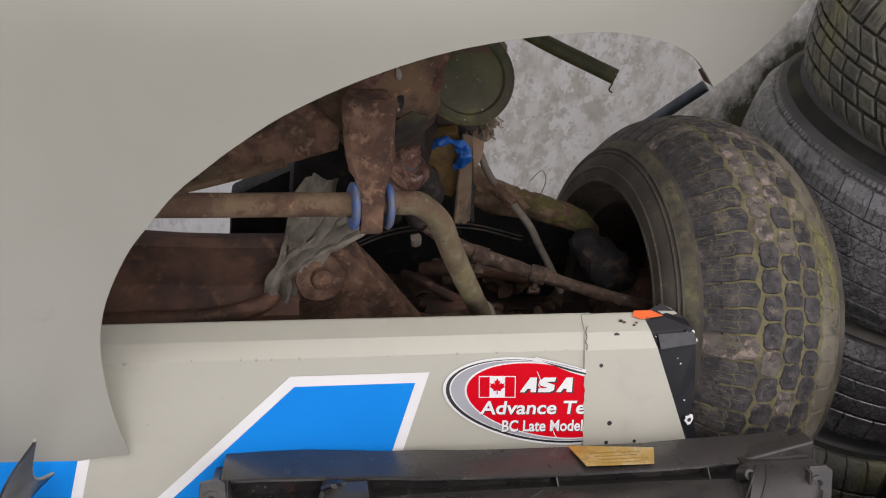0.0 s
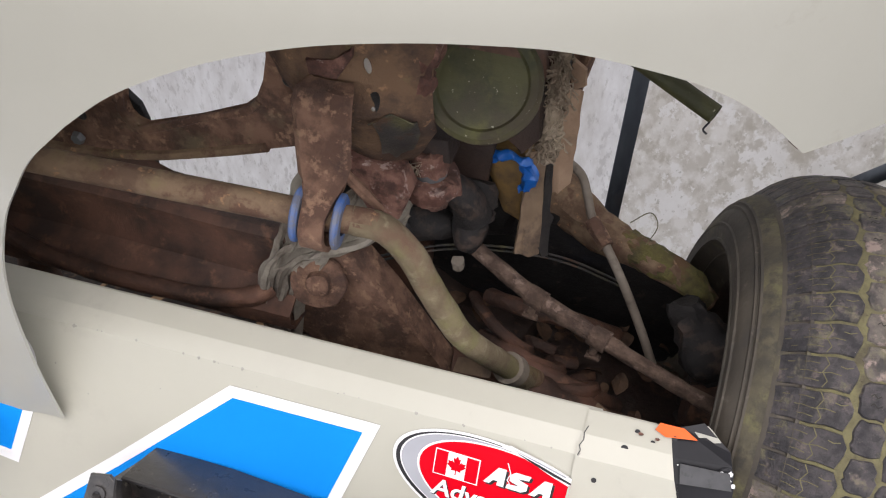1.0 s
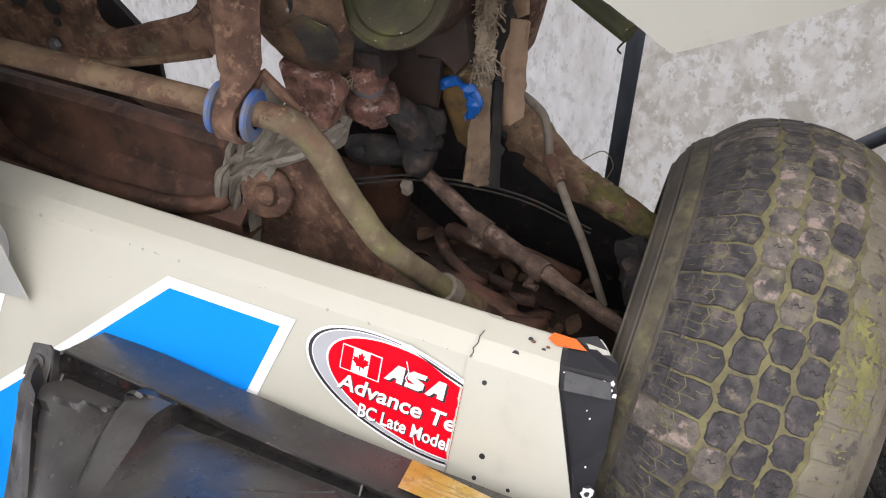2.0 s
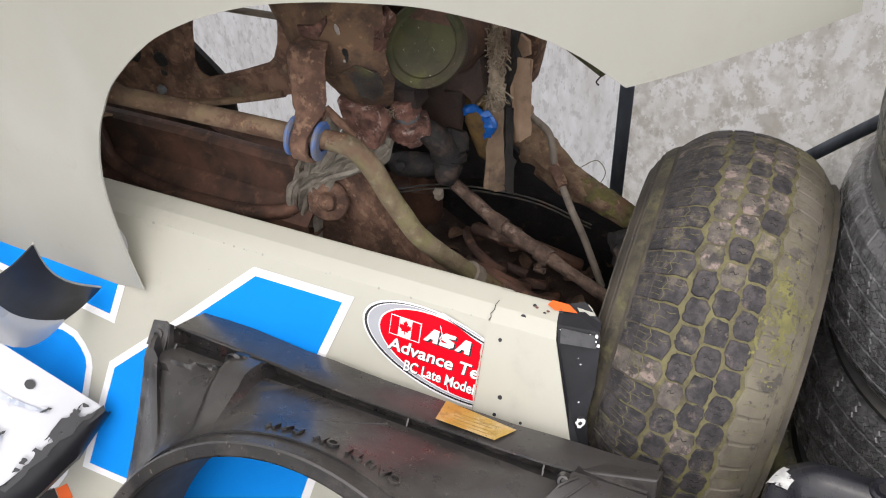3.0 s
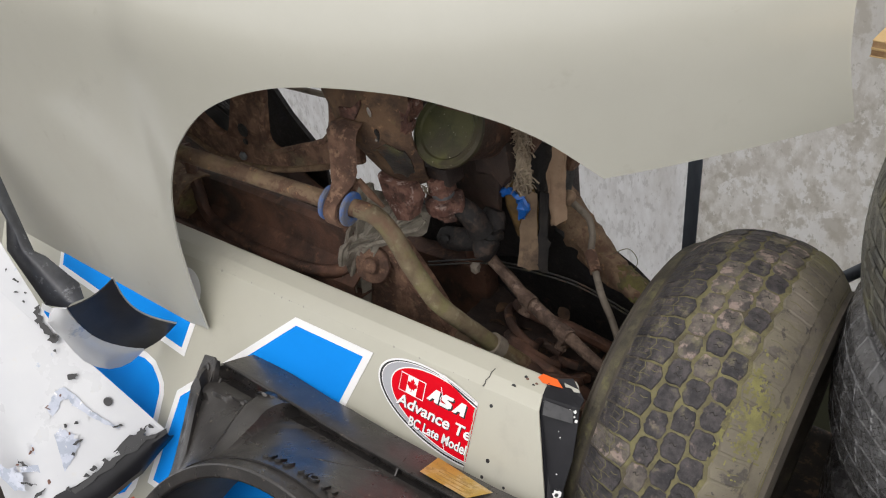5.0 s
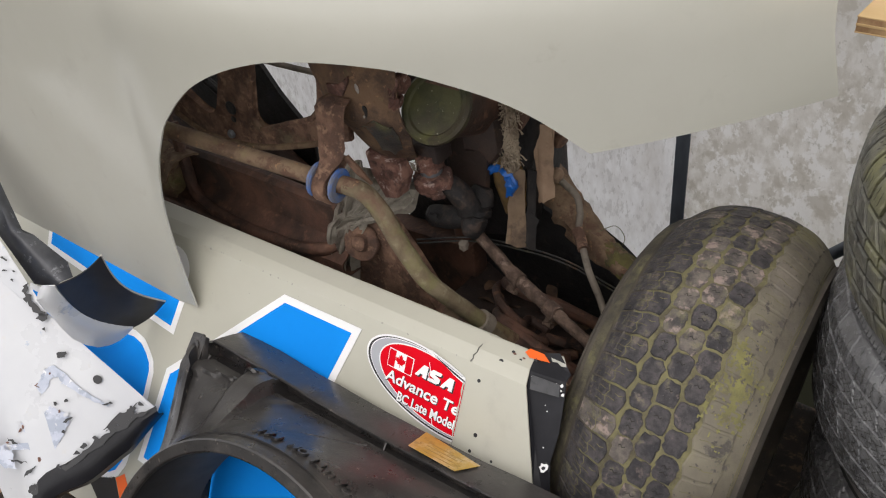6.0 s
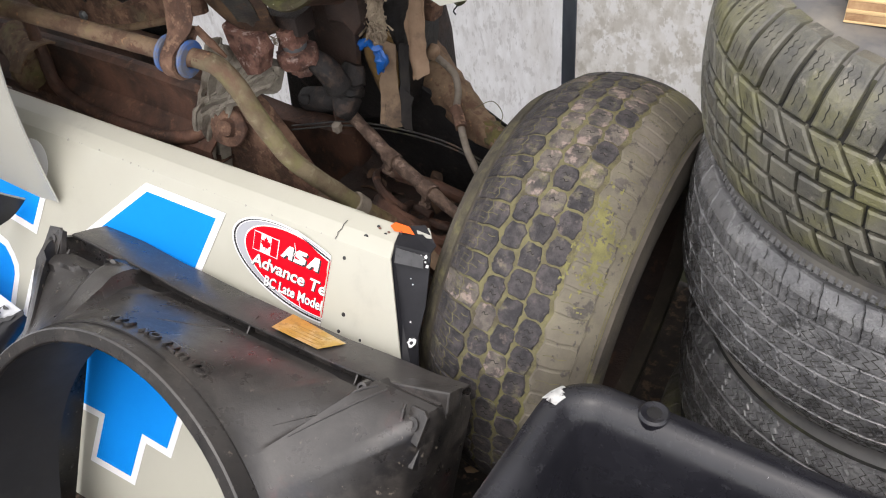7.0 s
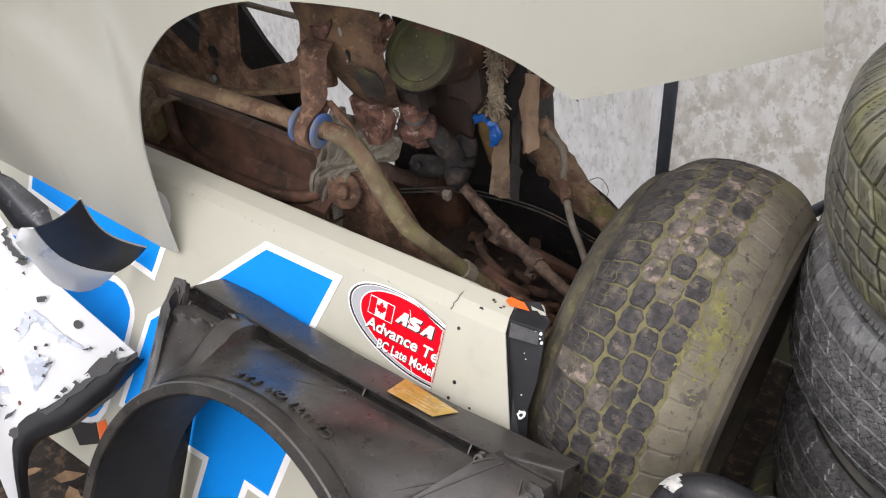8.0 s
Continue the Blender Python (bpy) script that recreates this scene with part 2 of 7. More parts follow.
M_WALL = mat("mottled_sheet", (0.66, 0.62, 0.55), (0.86, 0.83, 0.78), 34, 0.6, 0.0, 0.06, 60, [((0.93, 0.91, 0.88), 24, 0.52, 0.56, 0.85), ((0.52, 0.475, 0.395), 11, 0.57, 0.62, 0.7), ((0.46, 0.43, 0.36), 85, 0.60, 0.66, 0.6), ((0.94, 0.92, 0.89), 70, 0.60, 0.65, 0.8), ((0.58, 0.54, 0.47), 3.0, 0.50, 0.62, 0.45)], stretch=(1, 1, 0.7), spread=(0.40, 0.60), foul=True)
M_WALLW = mat("pale_sheet", (0.78, 0.76, 0.74), (0.92, 0.91, 0.90), 45, 0.55, 0.0, 0.06, 60, [((0.62, 0.60, 0.575), 60, 0.54, 0.60, 0.7), ((0.56, 0.535, 0.49), 110, 0.60, 0.65, 0.6), ((0.94, 0.93, 0.92), 4, 0.50, 0.64, 0.6), ((0.60, 0.56, 0.50), 5, 0.60, 0.70, 0.4)], stretch=(1, 1, 0.4))
def let_light_through(m, share):
    """A weathered plastic sheet that passes some of the daylight behind it."""
    nt = m.node_tree
    b = nt.nodes["Principled BSDF"]
    tr = nt.nodes.new("ShaderNodeBsdfTranslucent")
    mx = nt.nodes.new("ShaderNodeMixShader")
    mx.inputs[0].default_value = share
    nt.links.new(b.inputs["Base Color"].links[0].from_socket, tr.inputs["Color"])
    nt.links.new(b.outputs[0], mx.inputs[1])
    nt.links.new(tr.outputs[0], mx.inputs[2])
    nt.links.new(mx.outputs[0], nt.nodes["Material Output"].inputs["Surface"])


let_light_through(M_WALL, 0.8)
let_light_through(M_WALLW, 0.85)
M_CAPGREY = mat("scuffed_lit_black", (0.045, 0.045, 0.048), (0.065, 0.065, 0.068), 40, 0.5, 0, 0.05, 90, [((0.03, 0.03, 0.03), 90, 0.55, 0.65, 0.6)])
M_SCUFF = mat("scuffed_plastic", (0.42, 0.42, 0.41), (0.66, 0.66, 0.64), 60, 0.6, 0, 0.5, 90, [((0.04, 0.04, 0.04), 110, 0.57, 0.62, 0.9)])
M_DIRT = mat("leafy_dirt", (0.014, 0.011, 0.009), (0.036, 0.027, 0.021), 22, 0.95, 0, 1.0, 60, [((0.13, 0.08, 0.052), 44, 0.53, 0.62, 0.7)])
M_LEAF = mat("dead_leaf", (0.17, 0.10, 0.055), (0.36, 0.23, 0.13), 30, 0.85, 0, 0.3, 90, shift=True)
M_SIDE = mat("weathered_sidewall", (0.046, 0.039, 0.031), (0.092, 0.078, 0.060), 9, 0.72, 0, 0.25, 110, [((0.22, 0.205, 0.09), 7, 0.56, 0.70, 0.5), ((0.05, 0.045, 0.042), 22, 0.52, 0.66, 0.6), ((0.20, 0.17, 0.135), 60, 0.6, 0.68, 0.4)])
M_MOSS = mat("mossy_groove", (0.125, 0.111, 0.062), (0.195, 0.178, 0.086), 30, 0.9, 0, 0.9, 140, [((0.075, 0.064, 0.044), 20, 0.50, 0.62, 0.8), ((0.25, 0.238, 0.085), 9, 0.56, 0.66, 0.6)])
M_MOSSPATCH = mat("bright_moss", (0.15, 0.138, 0.062), (0.245, 0.235, 0.080), 24, 0.9, 0, 0.6, 140, [((0.12, 0.105, 0.07), 34, 0.54, 0.62, 0.8)])
M_BLOCK = mat("worn_tread", (0.026, 0.024, 0.027), (0.080, 0.070, 0.071), 52, 0.6, 0, 1.0, 130, [((0.21, 0.165, 0.14), 46, 0.58, 0.66, 0.6), ((0.20, 0.185, 0.085), 26, 0.57, 0.66, 0.5), ((0.026, 0.024, 0.025), 90, 0.54, 0.61, 0.7), ((0.5, 0.46, 0.42), 260, 0.69, 0.73, 0.7)], shift=True, spread=(0.38, 0.62))
M_BLOCKTAN = mat("dusty_tread", (0.080, 0.070, 0.064), (0.175, 0.150, 0.128), 40, 0.85, 0, 1.0, 120, [((0.36, 0.275, 0.24), 50, 0.53, 0.60, 0.75), ((0.05, 0.046, 0.046), 34, 0.52, 0.59, 0.8), ((0.22, 0.205, 0.10), 18, 0.55, 0.66, 0.6)], shift=True, spread=(0.4, 0.6))
M_SLIT = mat("thin_slit", (0.02, 0.02, 0.018), (0.035, 0.033, 0.025), 20, 0.9, 0, 0.0)
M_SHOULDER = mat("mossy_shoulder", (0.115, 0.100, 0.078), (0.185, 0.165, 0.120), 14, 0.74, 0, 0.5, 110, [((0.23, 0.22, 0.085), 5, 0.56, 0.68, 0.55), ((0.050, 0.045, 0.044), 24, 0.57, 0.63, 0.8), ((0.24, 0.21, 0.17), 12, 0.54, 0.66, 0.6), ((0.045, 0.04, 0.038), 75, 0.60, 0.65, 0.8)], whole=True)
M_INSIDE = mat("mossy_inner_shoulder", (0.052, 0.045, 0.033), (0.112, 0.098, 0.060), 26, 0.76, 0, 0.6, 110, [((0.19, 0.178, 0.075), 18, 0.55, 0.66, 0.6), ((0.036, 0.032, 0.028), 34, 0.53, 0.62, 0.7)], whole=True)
M_STKSIDE = mat("grey_sidewall", (0.085, 0.085, 0.088), (0.15, 0.146, 0.14), 9, 0.55, 0, 0.15, 100, [((0.27, 0.24, 0.19), 5, 0.50, 0.66, 0.6)])
M_STKMOSS = mat("green_tread", (0.085, 0.083, 0.070), (0.165, 0.158, 0.125), 18, 0.36, 0, 0.6, 140, [((0.20, 0.195, 0.07), 7, 0.50, 0.64, 0.6), ((0.06, 0.06, 0.06), 26, 0.5, 0.62, 0.65), ((0.36, 0.33, 0.28), 60, 0.6, 0.68, 0.5)], whole=True)
M_STKGREY = mat("grey_tread", (0.105, 0.104, 0.108), (0.205, 0.203, 0.205), 26, 0.26, 0, 1.0, 110, [((0.03, 0.03, 0.03), 34, 0.54, 0.64, 0.6), ((0.22, 0.21, 0.20), 60, 0.6, 0.66, 0.5)], whole=True, coat=0.9)
M_STKGREY.node_tree.nodes["Principled BSDF"].inputs["Specular IOR Level"].default_value = 0.8
M_GROOVE = mat("dark_groove", (0.016, 0.016, 0.015), (0.03, 0.03, 0.026), 14, 0.7, 0, 0.2, 90, [((0.085, 0.085, 0.03), 7, 0.52, 0.64, 0.6)])
M_FLAKE = mat("flaking_white_paint", (0.52, 0.532, 0.56), (0.57, 0.582, 0.60), 5, 0.3, 0, 0.04, 60, [((0.40, 0.45, 0.54), 8.0, 0.66, 0.67, 0.9), ((0.03, 0.03, 0.032), 21, 0.72, 0.73, 1.0), ((0.55, 0.52, 0.46), 40, 0.62, 0.72, 0.4)], coat=0.2)
M_PRIMER = mat("blue_grey_primer", (0.42, 0.46, 0.55), (0.55, 0.58, 0.66), 30, 0.55, 0, 0.2, 120, [((0.30, 0.34, 0.42), 26, 0.52, 0.56, 0.7), ((0.78, 0.78, 0.78), 40, 0.62, 0.64, 0.9), ((0.16, 0.14, 0.11), 55, 0.66, 0.70, 0.9)])
M_BRACKET = mat("dark_grey_bracket", (0.05, 0.052, 0.06), (0.11, 0.115, 0.125), 12, 0.4, 0.3, 0.1, 90, [((0.3, 0.31, 0.33), 22, 0.6, 0.66, 0.7)])
M_PLY = mat("plywood_face", (0.62, 0.42, 0.20), (0.72, 0.52, 0.28), 7, 0.7, 0, 0.1, 90, [((0.40, 0.22, 0.09), 3, 0.66, 0.74, 0.7)], stretch=(0.25, 1, 1))
M_PLYEDGE = mat("plywood_edge", (0.30, 0.16, 0.08), (0.52, 0.34, 0.18), 40, 0.8, 0, 0.4, 90)
M_PAPERBAR = mat("dark_print", (0.34, 0.20, 0.05), (0.52, 0.35, 0.10), 90, 0.5, 0, 0)


# ---- builders ----
def thing(name, m=None, label="", category="", group="", kind=""):
    ob = new(name)
    ob.empty_display_size = 0.05
    ob.matrix_world = m or Matrix()
    return tagged(ob, label, category, group, kind)


def part(name, bm, material, parent=None, label="", smooth=True, m=None, crease=0.6):
    me = bpy.data.meshes.new(name)
    bmesh.ops.recalc_face_normals(bm, faces=bm.faces)
    if smooth:
        for f in bm.faces:
            f.smooth = True
        for e in bm.edges:
            if len(e.link_faces) == 2 and e.calc_face_angle(0) > crease:
                e.smooth = False
    bm.to_mesh(me)
    bm.free()
    me.materials.append(material)
    ob = new(name, me)
    if parent:
        ob.parent = parent
    if m:
        ob.matrix_basis = m
    return tagged(ob, label)


def catmull(pts, n=6):
    pts = [Vector(p) for p in pts]
    if len(pts) < 3:
        return pts
    out = []
    ext = [2 * pts[0] - pts[1], *pts, 2 * pts[-1] - pts[-2]]
    for i in range(1, len(ext) - 2):
        a, b, c, d = ext[i - 1:i + 3]
        for k in range(n):
            t = k / n
            out.append(0.5 * (2 * b + (c - a) * t + (2 * a - 5 * b + 4 * c - d) * t * t + (3 * b - a - 3 * c + d) * t ** 3))
    out.append(pts[-1])
    return out


def tube(bm, pts, r, segs=14, n=6, rough=0.0, cap=True):
    """A round bar along a smooth line; r may be one radius or one for each given point."""
    line = catmull(pts, n)
    rs = r if isinstance(r, (list, tuple)) else [r] * len(pts)
    rings = []
    side = None
    for i, p in enumerate(line):
        d = (line[min(i + 1, len(line) - 1)] - line[max(i - 1, 0)]).normalized()
        if side is None:
            side = d.orthogonal().normalized()
        side = (side - d * side.dot(d)).normalized()
        up = d.cross(side)
        f = i / max(1, len(line) - 1) * (len(rs) - 1)
        k = min(int(f), len(rs) - 2) if len(rs) > 1 else 0
        rad = rs[k] + (rs[min(k + 1, len(rs) - 1)] - rs[k]) * (f - k)
        ring = []
        for j in range(segs):
            a = 2 * math.pi * j / segs
            q = rad * (1 + rough * noise.noise(Vector((p.x * 40 + j * 0.7, p.y * 40, p.z * 40))))
            ring.append(bm.verts.new(p + (side * math.cos(a) + up * math.sin(a)) * q))
        rings.append(ring)
    for a, b in zip(rings, rings[1:]):
        for j in range(segs):
            bm.faces.new((a[j], a[(j + 1) % segs], b[(j + 1) % segs], b[j]))
    if cap:
        bm.faces.new(rings[0][::-1])
        bm.faces.new(rings[-1])
    return bm


def box(bm, size, m=None, bevel=0.003):
    """A box with bevelled edges about the origin of m."""
    g = bmesh.ops.create_cube(bm, size=1.0)
    bmesh.ops.scale(bm, vec=size, verts=g["verts"])
    if bevel:
        es = list({e for v in g["verts"] for e in v.link_edges})
        r = bmesh.ops.bevel(bm, geom=es, offset=bevel, segments=2, affect="EDGES", profile=0.5)
        vs = list({v for f in r["faces"] for v in f.verts} | {v for v in g["verts"] if v.is_valid})
    else:
        vs = g["verts"]
    vs = [v for v in vs if v.is_valid]
    if m:
        bmesh.ops.transform(bm, matrix=m, verts=vs)
    return bm


def slab(bm, outline, thick, m=None, bevel=0.0):
    """A flat piece: a 2D outline in x, y, thick along z (from 0 down to -thick)."""
    top = [bm.verts.new((x, y, 0)) for x, y in outline]
    bot = [bm.verts.new((x, y, -thick)) for x, y in outline]
    f1 = bm.faces.new(top)
    f2 = bm.faces.new(bot[::-1])
    n = len(outline)
    for i in range(n):
        bm.faces.new((top[i], bot[i], bot[(i + 1) % n], top[(i + 1) % n]))
    vs = top + bot
    if bevel:
        es = [e for f in (f1, f2) for e in f.edges]
        r = bmesh.ops.bevel(bm, geom=es, offset=bevel, segments=2, affect="EDGES", profile=0.5)
        vs = list({v for f in r["faces"] for v in f.verts} | {v for v in vs if v.is_valid})
    big = [f for f in {f for v in vs for f in v.link_faces} if len(f.verts) > 4]
    for f in big:
        f.normal_update()
    bmesh.ops.triangulate(bm, faces=big)
    vs = [v for v in vs if v.is_valid]
    if m:
        bmesh.ops.transform(bm, matrix=m, verts=vs)
    return bm


def lathe(bm, profile, segs=48, m=None, closed=False):
    """Turn (along, radius) pairs about the x axis."""
    rings = []
    for s, r in profile:
        rings.append([bm.verts.new((s, r * math.cos(2 * math.pi * j / segs), r * math.sin(2 * math.pi * j / segs))) for j in range(segs)] if r > 1e-6 else [bm.verts.new((s, 0, 0))])
    pairs = list(zip(rings, rings[1:])) + ([(rings[-1], rings[0])] if closed else [])
    for a, b in pairs:
        for j in range(segs):
            k = (j + 1) % segs
            if len(a) == 1:
                bm.faces.new((a[0], b[k], b[j]))
            elif len(b) == 1:
                bm.faces.new((a[j], a[k], b[0]))
            else:
                bm.faces.new((a[j], a[k], b[k], b[j]))
    if m:
        bmesh.ops.transform(bm, matrix=m, verts=[v for r in rings for v in r])
    return bm


def along(p, d, up=(0, 0, 1)):
    """A frame at p whose x axis points along d."""
    x = Vector(d).normalized()
    z = Vector(up)
    z = (z - x * z.dot(x))
    z = z.normalized() if z.length > 1e-4 else x.orthogonal().normalized()
    y = z.cross(x)
    return Matrix(((x.x, y.x, z.x, p[0]), (x.y, y.y, z.y, p[1]), (x.z, y.z, z.z, p[2]), (0, 0, 0, 1)))


def lumpy(bm, amount, scale):
    """Uneven, corroded skin."""
    for v in bm.verts:
        v.co += Vector(noise.noise_vector(v.co * scale)) * amount
    return bm


def inset(outline, d):
    """A smaller outline, d inside of the given one (counter-clockwise)."""
    out = []
    n = len(outline)
    area = sum(outline[i][0] * outline[(i + 1) % n][1] - outline[(i + 1) % n][0] * outline[i][1] for i in range(n))
    s = 1 if area > 0 else -1
    for i in range(n):
        a, b, c = (Vector(outline[(i + k) % n]) for k in (-1, 0, 1))
        n1 = Vector((-(b - a).y, (b - a).x)).normalized() * s
        n2 = Vector((-(c - b).y, (c - b).x)).normalized() * s
        k = (n1 + n2) / max(0.35, 1 + n1.dot(n2))
        out.append(tuple(b + k * d))
    return out


def ring_points(cx, cy, a, b, n=48, cut=None):
    pts = [(cx + a * math.cos(2 * math.pi * i / n), cy + b * math.sin(2 * math.pi * i / n)) for i in range(n)]
    return pts if cut is None else clip_right(pts, cut)


def clip_right(pts, cut):
    out = []
    for i, p in enumerate(pts):
        q = pts[(i + 1) % len(pts)]
        if p[0] <= cut:
            out.append(p)
        if (p[0] <= cut) != (q[0] <= cut):
            t = (cut - p[0]) / (q[0] - p[0])
            out.append((cut, p[1] + (q[1] - p[1]) * t))
    return out


def letters(text, size, depth=0.0006, shear=0.0):
    """A mesh of the text, laid in x, y, its lower left corner at the origin."""
    cu = bpy.data.curves.new("text", "FONT")
    cu.body, cu.size, cu.extrude, cu.shear, cu.offset = text, size, depth, shear, size * 0.02
    ob = new("text", cu)
    bpy.context.view_layer.update()
    me = bpy.data.meshes.new_from_object(ob.evaluated_get(bpy.context.evaluated_depsgraph_get()))
    bpy.data.objects.remove(ob)
    bm = bmesh.new()
    bm.from_mesh(me)
    bpy.data.meshes.remove(me)
    return bm


# ---- ground and wall ----
bm = bmesh.new()
bmesh.ops.create_grid(bm, x_segments=90, y_segments=90, size=3.0)
for v in bm.verts:
    v.co.z = 0.012 * noise.noise(v.co * 5) + 0.006 * noise.noise(v.co * 23) - 0.012
    if max(abs(v.co.x), abs(v.co.y)) > 2.95:
        v.co.x, v.co.y = v.co.x * 70, v.co.y * 70
ground = tagged(part("ground", bm, M_DIRT), "dark bare dirt ground strewn with dead leaves", "ground", kind="structure")

WALL_Y = 1.72
def wall_sheet(x0, x1, y):
    """A thin weathered plastic sheet, a little wavy."""
    bm = bmesh.new()
    nx, nz = 60, 24
    grid = [[bm.verts.new((x0 + (x1 - x0) * i / nx, y - 0.026 * (x0 + (x1 - x0) * i / nx) + 0.004 * noise.noise(Vector((i * 0.35, k * 0.3, y))), -0.01 + 1.9 * k / nz)) for i in range(nx + 1)] for k in range(nz + 1)]
    for a, bb in zip(grid, grid[1:]):
        for i in range(nx):
            bm.faces.new((a[i], a[i + 1], bb[i + 1], bb[i]))
    return bm


tagged(part("wall_north", wall_sheet(-3.3, 0.37, WALL_Y + 0.030), M_WALLW, label="pale mottled translucent sheet wall"), category="wall", kind="structure")
tagged(part("wall_north_right", wall_sheet(0.355, 4.0, WALL_Y + 0.020), M_WALL, label="weathered sheet wall with grey brown and white blotches"), category="wall", kind="structure")
bm = bmesh.new()
slab(bm, [(-0.016, 0), (0.016, 0), (0.016, 0.004), (-0.012, 0.004), (-0.012, 0.03), (-0.016, 0.03)], 1.9, pose(0.362, WALL_Y - 0.022, 1.89))
tagged(part("wall_stud", bm, M_STUD, label="dull grey steel angle post on the wall"), category="post", kind="structure")

# ---- leaves on the ground ----
bm = bmesh.new()
rnd = random.Random(5)
for i in range(420):
    x, y = rnd.uniform(-1.2, 0.62), rnd.uniform(-0.1, 1.65)
    s = rnd.uniform(0.014, 0.038)
    mm = pose(x, y, 0.006 + rnd.random() * 0.012, rnd.uniform(-30, 30), rnd.uniform(-30, 30), rnd.uniform(0, 360))
    vs = [bm.verts.new(mm @ Vector(p)) for p in ((-s, 0, 0), (-s * 0.3, s * 0.55, s * 0.15), (s * 0.5, s * 0.4, 0.1 * s), (s * 1.1, 0, s * 0.3), (s * 0.4, -s * 0.45, 0.15 * s), (-s * 0.4, -s * 0.5, 0))]
    mid = bm.verts.new(mm @ Vector((0, 0, -s * 0.1)))
    for k in range(6):
        bm.faces.new((mid, vs[k], vs[(k + 1) % 6]))
tagged(part("dead_leaves", bm, M_LEAF, label="scattered dry brown leaves on the dirt"), category="leaves", kind="stuff")

# ---- the leaning side panel, and its own axes: u along, v up the slope, w out ----
PANEL = Matrix(((0.999, -0.032, -0.042, 0.446), (-0.021, 0.492, -0.870, 0.852), (0.049, 0.870, 0.491, 0.690), (0, 0, 0, 1)))
panel = thing("side_panel", PANEL, "cream race car side panel with a blue white-edged number", "car panel")


def sheet(bm, rows, thick):
    """A bent sheet through rows of points, given a thickness."""
    grid = [[bm.verts.new(p) for p in row] for row in rows]
    for a, b in zip(grid, grid[1:]):
        for i in range(len(a) - 1):
            bm.faces.new((a[i], a[i + 1], b[i + 1], b[i]))
    bmesh.ops.recalc_face_normals(bm, faces=bm.faces)
    bmesh.ops.solidify(bm, geom=list(bm.faces), thickness=thick)
    return bm


PROFILE = [(-0.712, -0.17), (-0.713, -0.02), (-0.705, 0.0), (-0.5, 0.001), (-0.25, 0.001), (-0.0165, 0.0), (-0.0150, -0.0006), (0.0062, -0.0130), (0.0074, -0.0142), (0.0268, -0.0345), (0.0275, -0.038), (0.020, -0.055)]
bm = bmesh.new()
us = [-1.45 + i * 0.1 for i in range(14)] + [-0.03]
sheet(bm, [[(u, v, w) for u in us] for v, w in PROFILE], 0.0025)
part("sheet", bm, M_PANEL, panel, crease=0.16)
bm = bmesh.new()
rows = []
for v, w in PROFILE[2:]:
    right = 0.058 + (-0.012 - v) * 0.343 if v < -0.012 else 0.058 - (v + 0.012) * 0.3
    rows.append([(-0.046 + (right + 0.046) * k / 5 + (0.002 * math.sin(v * 90) if k == 0 else 0), v, w + 0.0035) for k in range(6)])
sheet(bm, rows, 0.0025)
cover = part("end_cover", bm, M_PANEL, panel, "scuffed cream cover plate with rivet holes", crease=0.16)
for u, v, r in ((0.002, 0.001, 0.0042), (-0.008, -0.126, 0.0036), (-0.023, -0.039, 0.003), (0.03, 0.012, 0.0026), (0.052, 0.02, 0.003), (0.012, 0.018, 0.003), (-0.012, -0.155, 0.003), (0.03, -0.155, 0.0025)):
    w = 0.0042 if v < -0.012 else 0.0042 - (v + 0.012) * 0.82
    bm = bmesh.new()
    slab(bm, ring_points(u, v, r, r, 14), 0.0008, pose(0, 0, w))
    part("rivet_hole", bm, M_BLACKV, panel)
# the seam's dark gap, jagged over the bevel
bm = bmesh.new()
jag = [(-0.0475, -0.70), (-0.0480, -0.30), (-0.0485, -0.16), (-0.0465, -0.08), (-0.0480, -0.02), (-0.0440, -0.012)]
slab(bm, jag + [(x + 0.0016, y) for x, y in jag[::-1]], 0.0006, pose(0, 0, 0.0032))
part("seam", bm, M_CREAM_IN, panel, "dark seam", smooth=False)
bm = bmesh.new()
jag = [(0.0, 0.0), (0.002, 0.006), (-0.0005, 0.011), (0.003, 0.018), (0.002, 0.026), (0.005, 0.034)]
slab(bm, jag + [(x + 0.0011, y) for x, y in jag[::-1]], 0.0006, pose(-0.046, -0.014, 0.0045, -32, 0, 0))
part("crack", bm, M_BLACKV, panel, "jagged crack in the paint", smooth=False)
# orange corner on the cover's top
bm = bmesh.new()
slab(bm, [(0.0, 0.0), (0.012, -0.006), (0.046, -0.001), (0.030, 0.009), (0.004, 0.009)], 0.0006, pose(0.030, 0.0245, -0.0245, -46, 0, 0))
part("orange_patch", bm, M_ORANGE, panel)
for u, v, r in ((0.016, 0.0175, 0.003), (0.034, 0.0165, 0.0026)):
    bm = bmesh.new()
    slab(bm, ring_points(0, 0, r, r * 0.6, 12), 0.0006, pose(u, v, -0.0135 - (v - 0.012) * 0.9, -44, 0, 0))
    part("rivet_stain", bm, M_RUSTRED, panel)
